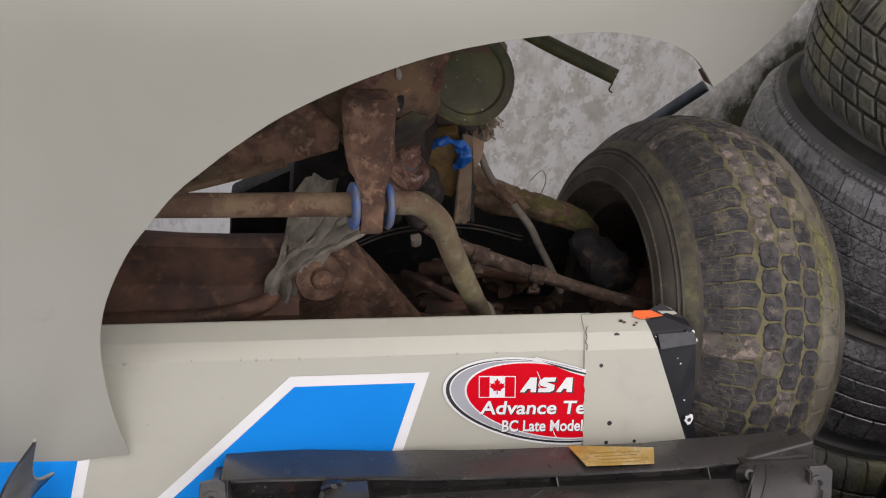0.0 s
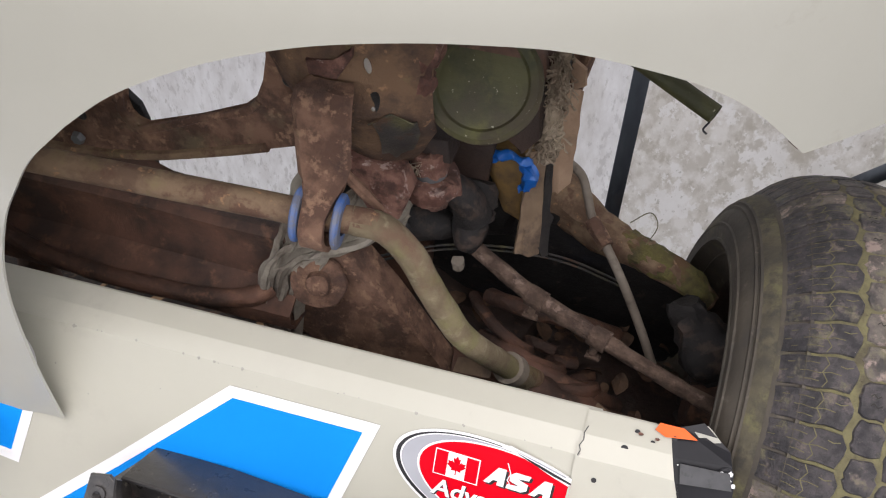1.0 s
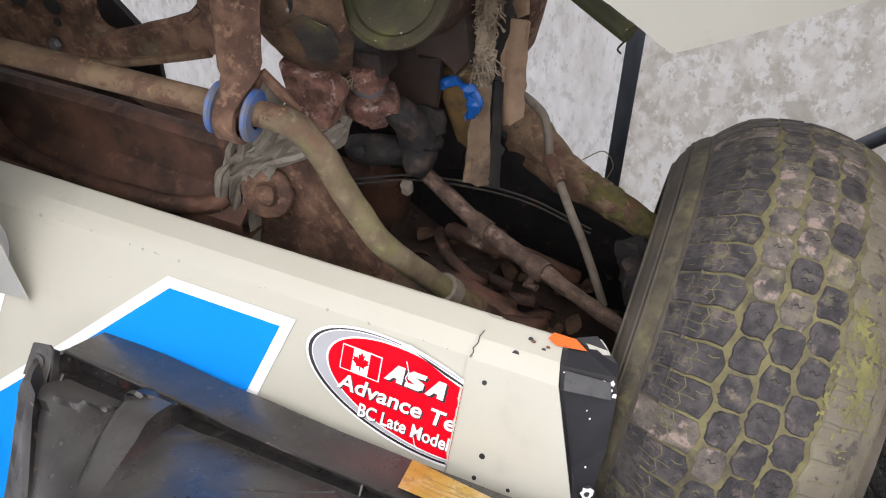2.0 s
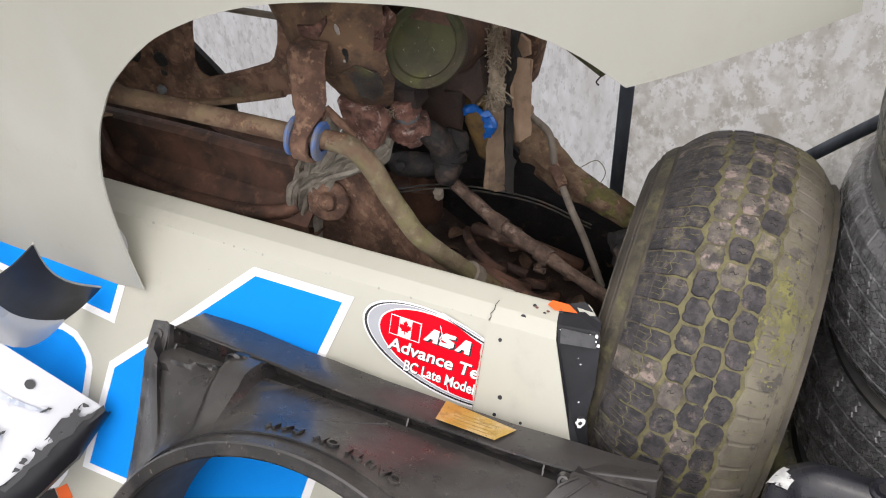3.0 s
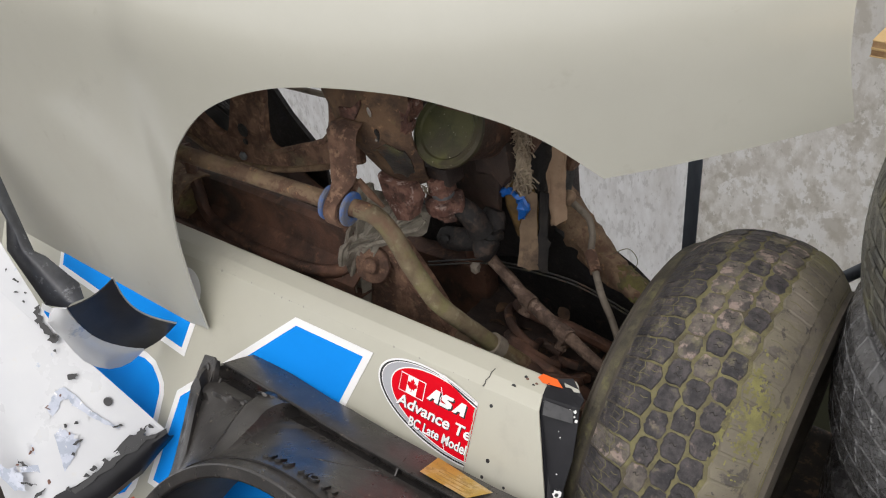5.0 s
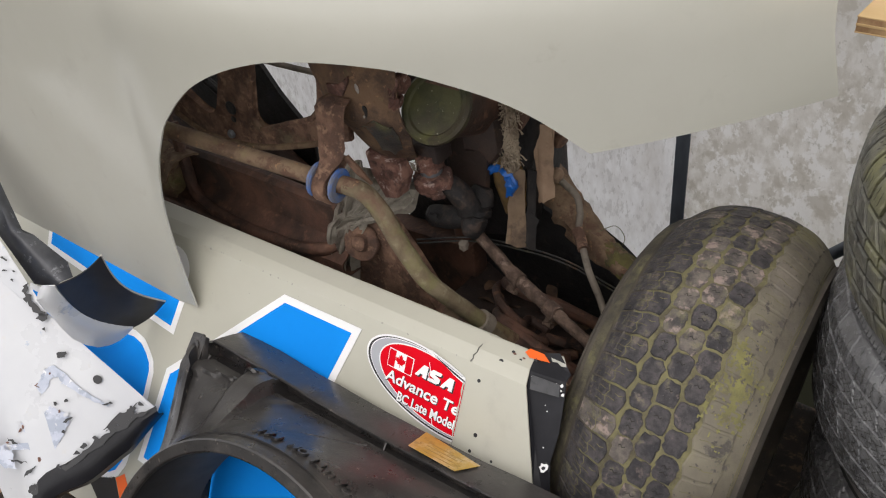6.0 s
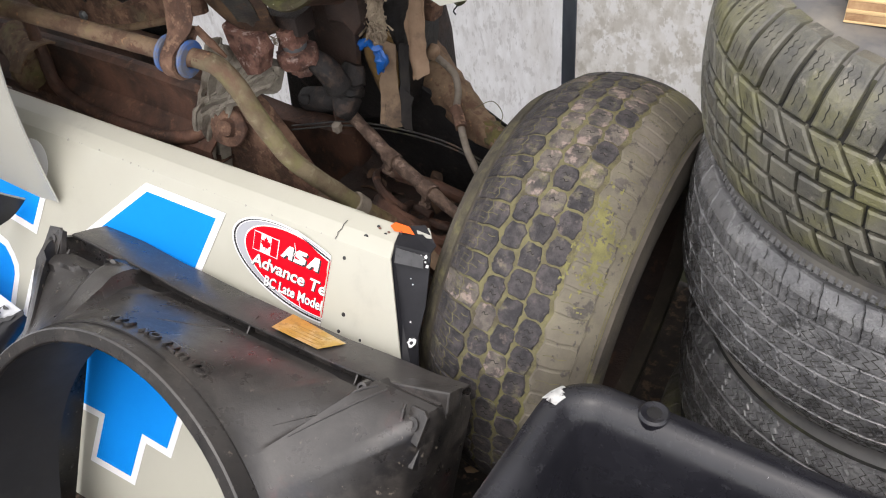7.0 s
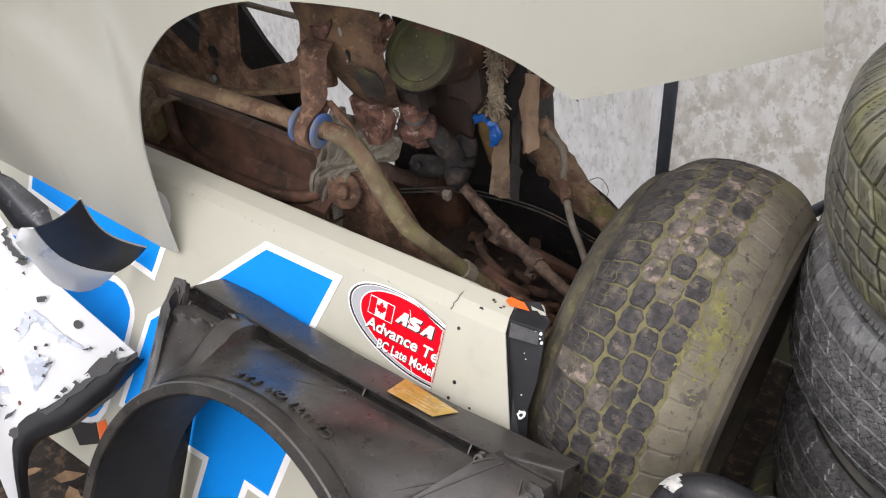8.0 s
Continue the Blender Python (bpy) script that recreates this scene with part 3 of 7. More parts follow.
# black end cap: folded in three facets
CAPV = {"a": (0.045, 0.006, -0.010), "b": (0.056, 0.030, -0.034), "c": (0.080, 0.038, -0.042), "d": (0.112, 0.017, -0.030), "e": (0.058, 0.004, -0.010), "f": (0.115, 0.008, -0.014), "g": (0.121, -0.013, -0.008), "h": (0.063, -0.022, -0.004), "j": (0.046, -0.025, -0.002), "k": (0.124, -0.070, -0.012), "l": (0.121, -0.120, -0.012), "m": (0.132, -0.165, -0.012), "n": (0.119, -0.165, -0.010), "o": (0.108, -0.165, -0.002), "p": (0.180, -0.34, -0.010), "q": (0.165, -0.34, -0.004), "r": (0.092, -0.110, -0.010)}
bm = bmesh.new()
vs = {k: bm.verts.new(p) for k, p in CAPV.items()}
for f in ("abe", "bcd", "bdfe", "efgh", "aehj", "hgklr", "jhrno", "rlmn", "onmpq"):
    bm.faces.new([vs[k] for k in f])
bmesh.ops.recalc_face_normals(bm, faces=bm.faces)
bmesh.ops.solidify(bm, geom=list(bm.faces), thickness=0.002)
cap = part("end_cap", bm, M_BLACKP, panel, "black painted folded metal end cap", smooth=False)
rnd = random.Random(5)


def chip(u, v, w, r, n, material, parent, face=(0.1, 0.1, 1)):
    bm = bmesh.new()
    slab(bm, [(r * rnd.uniform(0.6, 1.1) * math.cos(6.283 * k / n), r * rnd.uniform(0.6, 1.1) * math.sin(6.283 * k / n)) for k in range(n)], 0.0005, Matrix.Translation((u, v, w)) @ Vector(face).to_track_quat("Z", "Y").to_matrix().to_4x4())
    part("paint_chip", bm, material, parent, smooth=False)


# the lighter grey puts this upturned facet's light into its colour
bm = bmesh.new()
slab(bm, [(0.0615, 0.002), (0.113, 0.0055), (0.1185, -0.012), (0.066, -0.0195)], 0.0006, pose(0, 0, -0.0066, -9, -4, 0))
part("cap_facet", bm, M_CAPGREY, cap, "scuffed facet tinted grey for the light it catches", smooth=False)
for u, v, w in ((0.110, -0.001, -0.0085), (0.1155, -0.130, -0.0105)):
    bm = bmesh.new()
    lathe(bm, [(0, 0), (0, 0.0085), (0.001, 0.0085), (0.0016, 0.0055), (0.0036, 0.005), (0.0042, 0.0035), (0.0042, 0)], 14, along((u, v, w), (0.2, 0.12, 1)))
    part("bolt", bm, M_BLACKP, cap, "black bolt with chipped paint")
for du, dv, r in ((-0.0045, 0.003, 0.0028), (0.004, 0.0045, 0.0034), (-0.0035, -0.005, 0.003), (0.0005, 0.0, 0.0016), (0.009, -0.008, 0.003), (0.005, -0.003, 0.002)):
    chip(0.110 + du, -0.001 + dv, -0.0040, r, 8, M_WHITE, cap)
chip(0.1155, -0.130, -0.0060, 0.0085, 12, M_WHITE, cap)
chip(0.1155, -0.130, -0.0052, 0.0035, 10, M_BLACKV, cap)
for u, v in ((0.094, -0.036), (0.099, -0.044), (0.085, -0.03), (0.107, -0.10), (0.06, -0.002)):
    chip(u, v, -0.0064, rnd.uniform(0.0008, 0.0016), 7, M_WHITE, cap)
bm = bmesh.new()
slab(bm, [(0.0, 0.0), (0.006, -0.008), (0.014, -0.006), (0.022, -0.011), (0.030, -0.009), (0.022, 0.003), (0.016, 0.009), (0.009, 0.006), (0.003, 0.007)], 0.0006, pose(0.070, 0.0295, -0.0355, -55, 8, 0))
part("paint_chip", bm, M_CREAM, cap, "chipped cream patch", smooth=False)

# worn paint along the crease and the top fold
for k in range(26):
    u = rnd.uniform(-1.0, -0.06)
    chip(u, -0.0158 + rnd.uniform(-0.0015, 0.0015), 0.0006, rnd.uniform(0.0008, 0.0026), 7, M_CREAM_IN, panel, (0, 0.3, 1))
for k in range(12):
    chip(rnd.uniform(-1.0, -0.05), rnd.uniform(-0.16, -0.03), 0.0006, rnd.uniform(0.0006, 0.0016), 6, M_CREAM_IN, panel, (0, 0, 1))
# graphics, each a thin film on the panel
NUMBER = [(-0.458, -0.032), (-0.269, -0.036), (-0.335, -0.23), (-0.267, -0.235), (-0.3276, -0.514), (-0.3926, -0.511), (-0.410, -0.607), (-0.534, -0.607), (-0.521, -0.511), (-0.645, -0.512), (-0.790, -0.508), (-0.742, -0.281), (-0.605, -0.163)]
TAIL = [(-1.2, -0.09), (-0.711, -0.095), (-0.7369, -0.206), (-1.2, -0.150)]
ROUND = [(-1.25, -0.25), (-0.94, -0.244), (-0.855, -0.236), (-0.822, -0.244), (-0.800, -0.263), (-0.785, -0.282), (-0.780, -0.305), (-0.786, -0.361), (-0.803, -0.443), (-0.826, -0.537), (-0.846, -0.570), (-0.868, -0.586), (-0.895, -0.596), (-0.943, -0.605), (-1.25, -0.61)]
for shape in (NUMBER, TAIL, ROUND):
    bm = bmesh.new()
    slab(bm, shape, 0.0006, pose(0, 0, 0.0022))
    edge = part("number_edge", bm, M_WHITE, panel, "white vinyl edging", smooth=False)
    bm = bmesh.new()
    slab(bm, inset(shape, 0.0145), 0.0006, pose(0, 0, 0.0030))
    part("number_fill", bm, M_BLUE, edge, "bright blue vinyl number", smooth=False)
for nm, shape, mt in (("stripe", [(-0.852, -0.578), (-0.826, -0.557), (-0.8096, -0.5796), (-0.8295, -0.6189)], M_ORANGE), ("stripe", [(-0.9466, -0.6185), (-0.857, -0.577), (-0.8325, -0.6185), (-0.90, -0.655)], M_BLACKV)):
    bm = bmesh.new()
    slab(bm, shape, 0.0006, pose(0, 0, 0.0022))
    part(nm, bm, mt, panel, smooth=False)

CUT = -0.046


def oval(cx, cy, a, b, lean=-0.139, n=72):
    """A leaning oval, cut off at the cover plate."""
    pts = []
    for k in range(n):
        x, y = a * math.cos(2 * math.pi * k / n), b * math.sin(2 * math.pi * k / n)
        pts.append((cx + x - lean * y * 0.2, cy + y + lean * x))
    return clip_right(pts, CUT)


bm = bmesh.new()
slab(bm, oval(-0.110, -0.0857, 0.1405, 0.0620), 0.0006, pose(0, 0, 0.0022))
decal = part("oval_decal", bm, M_WHITE, panel, "oval decal, red with grey and black rings and a flag", smooth=False)
for nm, cx, cy, a, b, w, mt in (("ring", -0.110, -0.0857, 0.1365, 0.0590, 0.0028, M_BLACKV), ("ring", -0.108, -0.0845, 0.1335, 0.0570, 0.0034, M_WHITE), ("ring", -0.1075, -0.0845, 0.1320, 0.0560, 0.0040, M_GREYV), ("ring", -0.099, -0.0838, 0.1215, 0.0545, 0.0046, M_WHITE), ("field", -0.0985, -0.0838, 0.1190, 0.0527, 0.0052, M_RED)):
    bm = bmesh.new()
    slab(bm, oval(cx, cy, a, b), 0.0005, pose(0, 0, w))
    part(nm, bm, mt, decal, smooth=False)
for shape, w, mt in (([(-0.128, -0.0235), (-0.118, -0.0195), (-0.085, -0.0275), (-0.060, -0.0345), (-0.046, -0.0375), (-0.046, -0.0480), (-0.068, -0.0415), (-0.090, -0.0330), (-0.112, -0.0270)], 0.0058, M_WHITE), ([(-0.110, -0.0255), (-0.085, -0.0318), (-0.046, -0.0425), (-0.046, -0.0448), (-0.068, -0.0398), (-0.090, -0.0330)], 0.0064, M_BLACKV), ([(-0.116, -0.0225), (-0.085, -0.0290), (-0.052, -0.0370), (-0.052, -0.0382), (-0.085, -0.0305)], 0.0064, M_GREYV)):
    bm = bmesh.new()
    slab(bm, shape, 0.0004, pose(0, 0, w))
    part("swoosh", bm, mt, decal, smooth=False)
# the flag
FX, FY, FW, FH = -0.2005, -0.0784, 0.0525, 0.0315
bm = bmesh.new()
slab(bm, [(FX, FY), (FX + FW, FY), (FX + FW, FY + FH), (FX, FY + FH)], 0.0004, pose(0, 0, 0.0058))
part("flag", bm, M_WHITE, decal, smooth=False)
for x0 in (FX + 0.0014, FX + FW - 0.0152):
    bm = bmesh.new()
    slab(bm, [(x0, FY + 0.0014), (x0 + 0.0138, FY + 0.0014), (x0 + 0.0138, FY + FH - 0.0014), (x0, FY + FH - 0.0014)], 0.0004, pose(0, 0, 0.0064))
    part("flag_bar", bm, M_RED, decal, smooth=False)
HALF = [(0.0, 1.0), (0.18, 0.68), (0.36, 0.76), (0.28, 0.28), (0.5, 0.5), (0.58, 0.36), (0.9, 0.42), (0.8, 0.16), (0.96, 0.04), (0.45, -0.32), (0.5, -0.5), (0.05, -0.42), (0.05, -0.85)]
leaf = HALF + [(-x, y) for x, y in HALF[:0:-1]]
bm = bmesh.new()
slab(bm, [(FX + FW / 2 + x * 0.0115, FY + FH / 2 + y * 0.0125) for x, y in leaf], 0.0004, pose(0, 0, 0.0064))
part("maple_leaf", bm, M_RED, decal, smooth=False)


# three slanted marks with black shadows, then lettering
def mark(shape, x, y, sx, sy, lean, w, mt):
    bm = bmesh.new()
    pts = [(x + px * sx + py * sy * lean, y + py * sy) for px, py in shape]
    slab(bm, clip_right(pts, CUT), 0.0004, pose(0, 0, w))
    part("mark", bm, mt, decal, smooth=False)


RUN_WIDE = 0.1535
PEAK = [(0, 0), (0.30, 0), (0.44, 0.24), (0.64, 0.24), (0.66, 0), (1.0, 0), (0.90, 1.0), (0.50, 1.0)]
BEND = [(0, 0), (0.76, 0), (0.98, 0.16), (0.96, 0.50), (0.42, 0.68), (0.94, 0.74), (0.98, 1.0), (0.22, 1.0), (0.02, 0.78), (0.06, 0.46), (0.58, 0.30), (0.0, 0.24)]
for dx, dy, w, mt in ((0.0026, -0.0020, 0.0058, M_BLACKV), (0, 0, 0.0064, M_WHITE)):
    for k, shape in enumerate((PEAK, BEND, PEAK)):
        mark(shape, -0.1420 + 0.0262 * k + dx, -0.0704 + dy, 0.0235, 0.0215, 0.16, w, mt)
for dx, dy, w, mt in ((0.0014, -0.0012, 0.0058, M_BLACKV), (0, 0, 0.0064, M_WHITE)):
    bm = letters("Advance Te", 0.0270, 0.0002, 0.12)
    wide = max(v.co.x for v in bm.verts)
    for v in bm.verts:
        v.co.x *= RUN_WIDE / wide
    bmesh.ops.transform(bm, matrix=pose(-0.1985 + dx, -0.1022 + dy, w), verts=bm.verts)
    bmesh.ops.bisect_plane(bm, geom=list(bm.verts) + list(bm.edges) + list(bm.faces), plane_co=(CUT, 0, 0), plane_no=(1, 0, 0), clear_outer=True)
    part("lettering", bm, mt, decal, smooth=False)
for dx, dy, w, mt in ((0.0011, -0.0010, 0.0058, M_BLACKV), (0, 0, 0.0064, M_WHITE)):
    bm = letters("BC Late Model", 0.0195, 0.0002)
    for v in bm.verts:
        v.co.x += 0.06 * v.co.y
    wide = max(v.co.x for v in bm.verts)
    bmesh.ops.transform(bm, matrix=pose(-0.1684 + dx, -0.1278 + dy, w) @ Matrix.Diagonal((0.120 / wide, 1.18, 1, 1)), verts=bm.verts)
    part("lettering", bm, mt, decal, "white lettering" if mt is M_WHITE else "", smooth=False)
# thin cracks through the film
for line in ([(-0.118, -0.040), (-0.113, -0.052), (-0.116, -0.060), (-0.108, -0.070)], [(-0.094, -0.125), (-0.090, -0.135), (-0.086, -0.139)]):
    bm = bmesh.new()
    slab(bm, line + [(x + 0.0012, y) for x, y in line[::-1]], 0.0003, pose(0, 0, 0.0073))
    part("crack", bm, M_WHITE, decal, smooth=False)
# a torn white edge where the film meets the seam
bm = bmesh.new()
tear = [(CUT - 0.0022 - 0.0016 * math.sin(k * 2.4) * math.cos(k * 1.1), -0.045 - 0.0075 * k) for k in range(14)]
slab(bm, [(CUT, -0.045), *tear, (CUT, -0.1425)], 0.0003, pose(0, 0, 0.0073))
part("torn_edge", bm, M_PANEL, decal, smooth=False)
# a white round mark half hidden behind the fender
bm = bmesh.new()
slab(bm, ring_points(-0.762, -0.070, 0.046, 0.046, 40), 0.0004, pose(0, 0, 0.0034))
part("round_mark", bm, M_WHITE, panel, "white vinyl disc", smooth=False)
# the lettering runs a little downhill, and the whole sheet bows out towards its far end
for ob in decal.children_recursive:
    for v in ob.data.vertices:
        v.co.y -= 0.055 * (v.co.x + 0.15)
for v in decal.data.vertices:
    v.co.y -= 0.055 * (v.co.x + 0.15)
for ob in panel.children_recursive:
    rising = ob.name.split(".")[0] in ("sheet", "paint_chip")
    for v in ob.data.vertices:
        if v.co.x < 0:
            v.co.y -= 0.0185 * v.co.x if rising else 0
            v.co.z -= 0.052 * v.co.x

# ---- the car: nose skin, chassis, suspension ----
car = thing("race_car", None, "stripped cream race car front with a rusty bare suspension", "car")


def plan(x):
    d = x + 0.05
    return 0.752 + (0.60 * d * d + 0.12 * d ** 3 if d > 0 else 0.5 * min(-d, 0.19) ** 2)


def skin(x, h):
    """A point of the nose skin: upright to 1.17 m, then rolling back into an unseen bonnet, added over the engine bay
    to shade it.
    """
    r, h0 = 0.26, 1.17
    if h <= h0:
        return Vector((x, plan(x), h))
    a = (h - h0) / r
    if a < 1.25:
        return Vector((x, plan(x) + r * (1 - math.cos(a)), h0 + r * math.sin(a)))
    s = (a - 1.25) * r
    return Vector((x, plan(x) + r * (1 - math.cos(1.25)) + s * math.sin(1.25), h0 + r * math.sin(1.25) + s * math.cos(1.25)))


ARCH = [(-0.218, 0.574), (-0.228, 0.638), (-0.2315, 0.70), (-0.2285, 0.776), (-0.213, 0.844), (-0.183, 0.915), (-0.155, 0.960), (-0.124, 1.004), (-0.088, 1.040), (-0.063, 1.063), (-0.017, 1.099), (0.04, 1.130), (0.095, 1.151), (0.15, 1.164), (0.212, 1.169), (0.27, 1.167), (0.325, 1.159), (0.385, 1.138), (0.436, 1.113), (0.481, 1.079), (0.532, 1.025)]
# the high middle points carry the skin on, out of view, to darken the bay
OUTER = [(-1.5, 0.30), (-1.5, 0.48), (-1.5, 0.66), (-1.5, 0.82), (-1.5, 1.0), (-1.5, 1.2), (-1.5, 1.45), (-1.4, 1.80), (-1.1, 1.95), (-0.8, 1.97), (-0.5, 1.97), (-0.25, 1.97), (0.0, 1.96), (0.2, 1.92), (0.4, 1.82), (0.56, 1.68), (0.68, 1.52), (0.75, 1.38), (0.757, 1.22), (0.762, 1.15), (0.777, 1.057)]
arch = catmull([(x, 0, z) for x, z in ARCH], 4)
outer = []
for a, b in zip(OUTER, OUTER[1:]):
    outer += [Vector((a[0] + (b[0] - a[0]) * k / 4, 0, a[1] + (b[1] - a[1]) * k / 4)) for k in range(4)]
outer.append(Vector((OUTER[-1][0], 0, OUTER[-1][1])))
bm = bmesh.new()
STEPS = 40
sheet(bm, [[skin(*((a.lerp(b, (k / STEPS) ** 1.15)).xz)) for k in range(STEPS + 1)] for a, b in zip(arch, outer)], -0.003)
nose = part("fender", bm, M_CREAM, car, "cream painted fender skin with a cut wheel arch")
# scratches and specks on the fender
rnd = random.Random(11)
for i in range(16):
    x, h = rnd.choice(((rnd.uniform(-0.5, -0.26), rnd.uniform(0.75, 1.2)), (rnd.uniform(0.1, 0.7), rnd.uniform(1.19, 1.32)), (rnd.uniform(-0.3, 0.3), rnd.uniform(1.2, 1.33))))
    p = skin(x, h)
    nrm = (skin(x + 0.01, h) - skin(x - 0.01, h)).cross(skin(x, h + 0.01) - skin(x, h - 0.01)).normalized()
    if nrm.y > 0:
        nrm = -nrm
    bm = bmesh.new()
    a, ln = rnd.uniform(0, 3.1), rnd.choice((0.003, 0.003, 0.006, 0.016))
    slab(bm, [(ln * math.cos(t), min(ln, 0.0016) * math.sin(t)) for t in [k * math.pi / 4 for k in range(8)]], 0.0004, Matrix.Translation(p + nrm * 0.0006) @ nrm.to_track_quat("Z", "Y").to_matrix().to_4x4() @ pose(0, 0, 0, 0, 0, math.degrees(a)))
    part("scratch", bm, M_CREAM_IN, nose, smooth=False)

# longer scrapes along the crown of the arch
for x0, h0, x1, h1, wide in ((-0.0452, 1.2003, -0.0320, 1.1978, 0.0007), (0.0078, 1.2106, 0.0143, 1.2112, 0.0010), (0.0340, 1.1895, 0.0440, 1.1935, 0.0008), (0.0440, 1.1935, 0.0606, 1.1972, 0.0005), (-0.0158, 1.1748, 0.0045, 1.1828, 0.0006), (-0.0052, 1.2048, -0.0037, 1.2017, 0.0007), (-0.0645, 1.1514, -0.0558, 1.1518, 0.0005), (0.0662, 1.1998, 0.0670, 1.1836, 0.0003)):
    p, q = skin(x0, h0), skin(x1, h1)
    d = q - p
    out = d.cross(Vector((0, 0.3, 1)) if abs(d.x) > abs(d.z) else Vector((-1, 0, 0))).normalized()
    if out.y > 0:
        out = -out
    side = d.cross(out).normalized() * wide
    bm = bmesh.new()
    rim_a = [p + (q - p) * f + side * math.sin(math.pi * f) + out * 0.0008 for f in (0, 0.3, 0.7, 1)]
    rim_b = [p + (q - p) * f - side * math.sin(math.pi * f) + out * 0.0008 for f in (0.7, 0.3)]
    bm.faces.new([bm.verts.new(v) for v in rim_a + rim_b])
    bmesh.ops.solidify(bm, geom=list(bm.faces), thickness=0.0004)
    part("scratch", bm, M_SCUFFMARK, nose, smooth=False)

# chassis: rail with a rolled lower lip, the tower plate with its hole, uprights
bm = bmesh.new()
rows = [[(x, y, z + 0.01 * noise.noise(Vector((x * 5, y * 5, z * 5)))) for x in (-1.1, -0.8, -0.55, -0.4, -0.25, -0.1, 0.0)] for y, z in ((1.030, 0.728), (1.022, 0.733), (1.014, 0.733), (1.006, 0.727), (1.012, 0.69), (1.005, 0.655), (0.985, 0.640), (0.968, 0.630), (0.968, 0.612), (0.98, 0.600), (1.08, 0.590), (1.14, 0.585))]
sheet(bm, rows, 0.004)
part("frame_rail", bm, M_RUSTDK, car, "dark rusty pressed steel frame rail")
bm = bmesh.new()
tube(bm, [(-0.50, 1.0, 0.80), (-0.47, 0.985, 0.70), (-0.43, 0.972, 0.645), (-0.3, 0.962, 0.628), (-0.14, 0.962, 0.632), (-0.06, 0.97, 0.645), (-0.035, 0.99, 0.655)], 0.013, 12, 6, 0.15)
part("rail_lip", bm, M_RUSTDK, car, "rusty rolled rail edge")
bm = bmesh.new()
PLATE = [(-0.542, 0.893), (-0.454, 0.838), (-0.365, 0.812), (-0.261, 0.815), (-0.198, 0.826), (-0.141, 0.840), (-0.018, 0.882), (0.05, 0.905), (0.06, 1.10), (-0.008, 1.10), (-0.004, 1.004), (-0.010, 0.974), (-0.022, 0.945), (-0.044, 0.925), (-0.106, 0.901), (-0.179, 0.869), (-0.194, 0.873), (-0.204, 0.884), (-0.207, 0.900), (-0.198, 0.945), (-0.185, 0.972), (-0.16, 1.10), (-0.29, 1.10), (-0.272, 1.04), (-0.28, 0.951), (-0.305, 0.890), (-0.320, 0.870), (-0.338, 0.863), (-0.361, 0.869), (-0.402, 0.897), (-0.465, 0.94), (-0.542, 0.985)]
slab(bm, PLATE, 0.016, pose(0, 0.990, 0, 90, 0, 0), 0.004)
plate = part("tower_plate", bm, M_RUST, car, "rusty pressed steel arm with a large rounded window")
# the plate's turned-in lips round the window and along its foot
bm = bmesh.new()
tube(bm, [(x, 0.992, z) for x, z in PLATE[12:21]], 0.0055, 8, 3, 0.2)
part("window_lip", bm, M_RUST, plate)
bm = bmesh.new()
tube(bm, [(x, 0.990, z + 0.003) for x, z in PLATE[1:7]], 0.0065, 8, 3, 0.2)
part("foot_lip", bm, M_MOSSBAR, plate)
# black discs stand in for the holes, their inner shade as colour
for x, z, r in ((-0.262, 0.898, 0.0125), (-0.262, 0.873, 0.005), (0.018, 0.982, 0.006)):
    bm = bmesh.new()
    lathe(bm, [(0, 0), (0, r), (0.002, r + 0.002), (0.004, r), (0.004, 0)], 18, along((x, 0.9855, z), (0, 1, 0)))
    part("plate_hole", bm, M_GREASESHADE, plate)
bm = bmesh.new()
lathe(bm, [(0, 0), (0, 0.007), (0.004, 0.009), (0.008, 0.009), (0.008, 0)], 6, along((-0.270, 0.975, 0.842), (0, 1, 0.1)))
part("plate_bolt", bm, M_GALV, plate, "small dull bolt head")
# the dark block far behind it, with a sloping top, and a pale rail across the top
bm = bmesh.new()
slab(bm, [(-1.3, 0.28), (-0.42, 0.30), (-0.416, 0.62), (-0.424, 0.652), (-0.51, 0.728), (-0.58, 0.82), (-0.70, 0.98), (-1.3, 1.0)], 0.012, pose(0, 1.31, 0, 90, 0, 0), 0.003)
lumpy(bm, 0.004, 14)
part("inner_panel", bm, M_GREASESHADE, car, "black block with a sloping top")
bm = bmesh.new()
tube(bm, [(-0.9, 1.12, 0.93), (-0.3, 1.10, 0.948), (0.02, 1.09, 0.965)], 0.006, 8, 3, 0.1)
part("cross_rail", bm, M_HOSE, car, "thin grey cross rail")
bm = bmesh.new()
tube(bm, [(-0.62, 1.05, 1.0), (-0.5, 1.06, 0.93), (-0.38, 1.05, 0.88), (-0.31, 1.05, 0.86)], 0.008, 8)
tube(bm, [(-0.65, 1.06, 0.96), (-0.5, 1.08, 0.90), (-0.36, 1.07, 0.855)], 0.006, 8)
tube(bm, [(-0.6, 1.10, 1.0), (-0.42, 1.10, 0.92), (-0.34, 1.09, 0.95)], 0.009, 8)
part("wiring", bm, M_GREASESHADE, car, "greasy black hoses")
bm = bmesh.new()
lathe(bm, [(-0.13, 0), (-0.13, 0.036), (-0.03, 0.038), (-0.022, 0.047), (-0.008, 0.049), (0.0, 0.045), (0.003, 0.030), (-0.004, 0.022), (-0.004, 0)], 28, along((-0.490, 0.985, 0.676), (0.92, -0.3, -0.15)) @ Matrix.Diagonal((1, 1.25, 1.25, 1)))
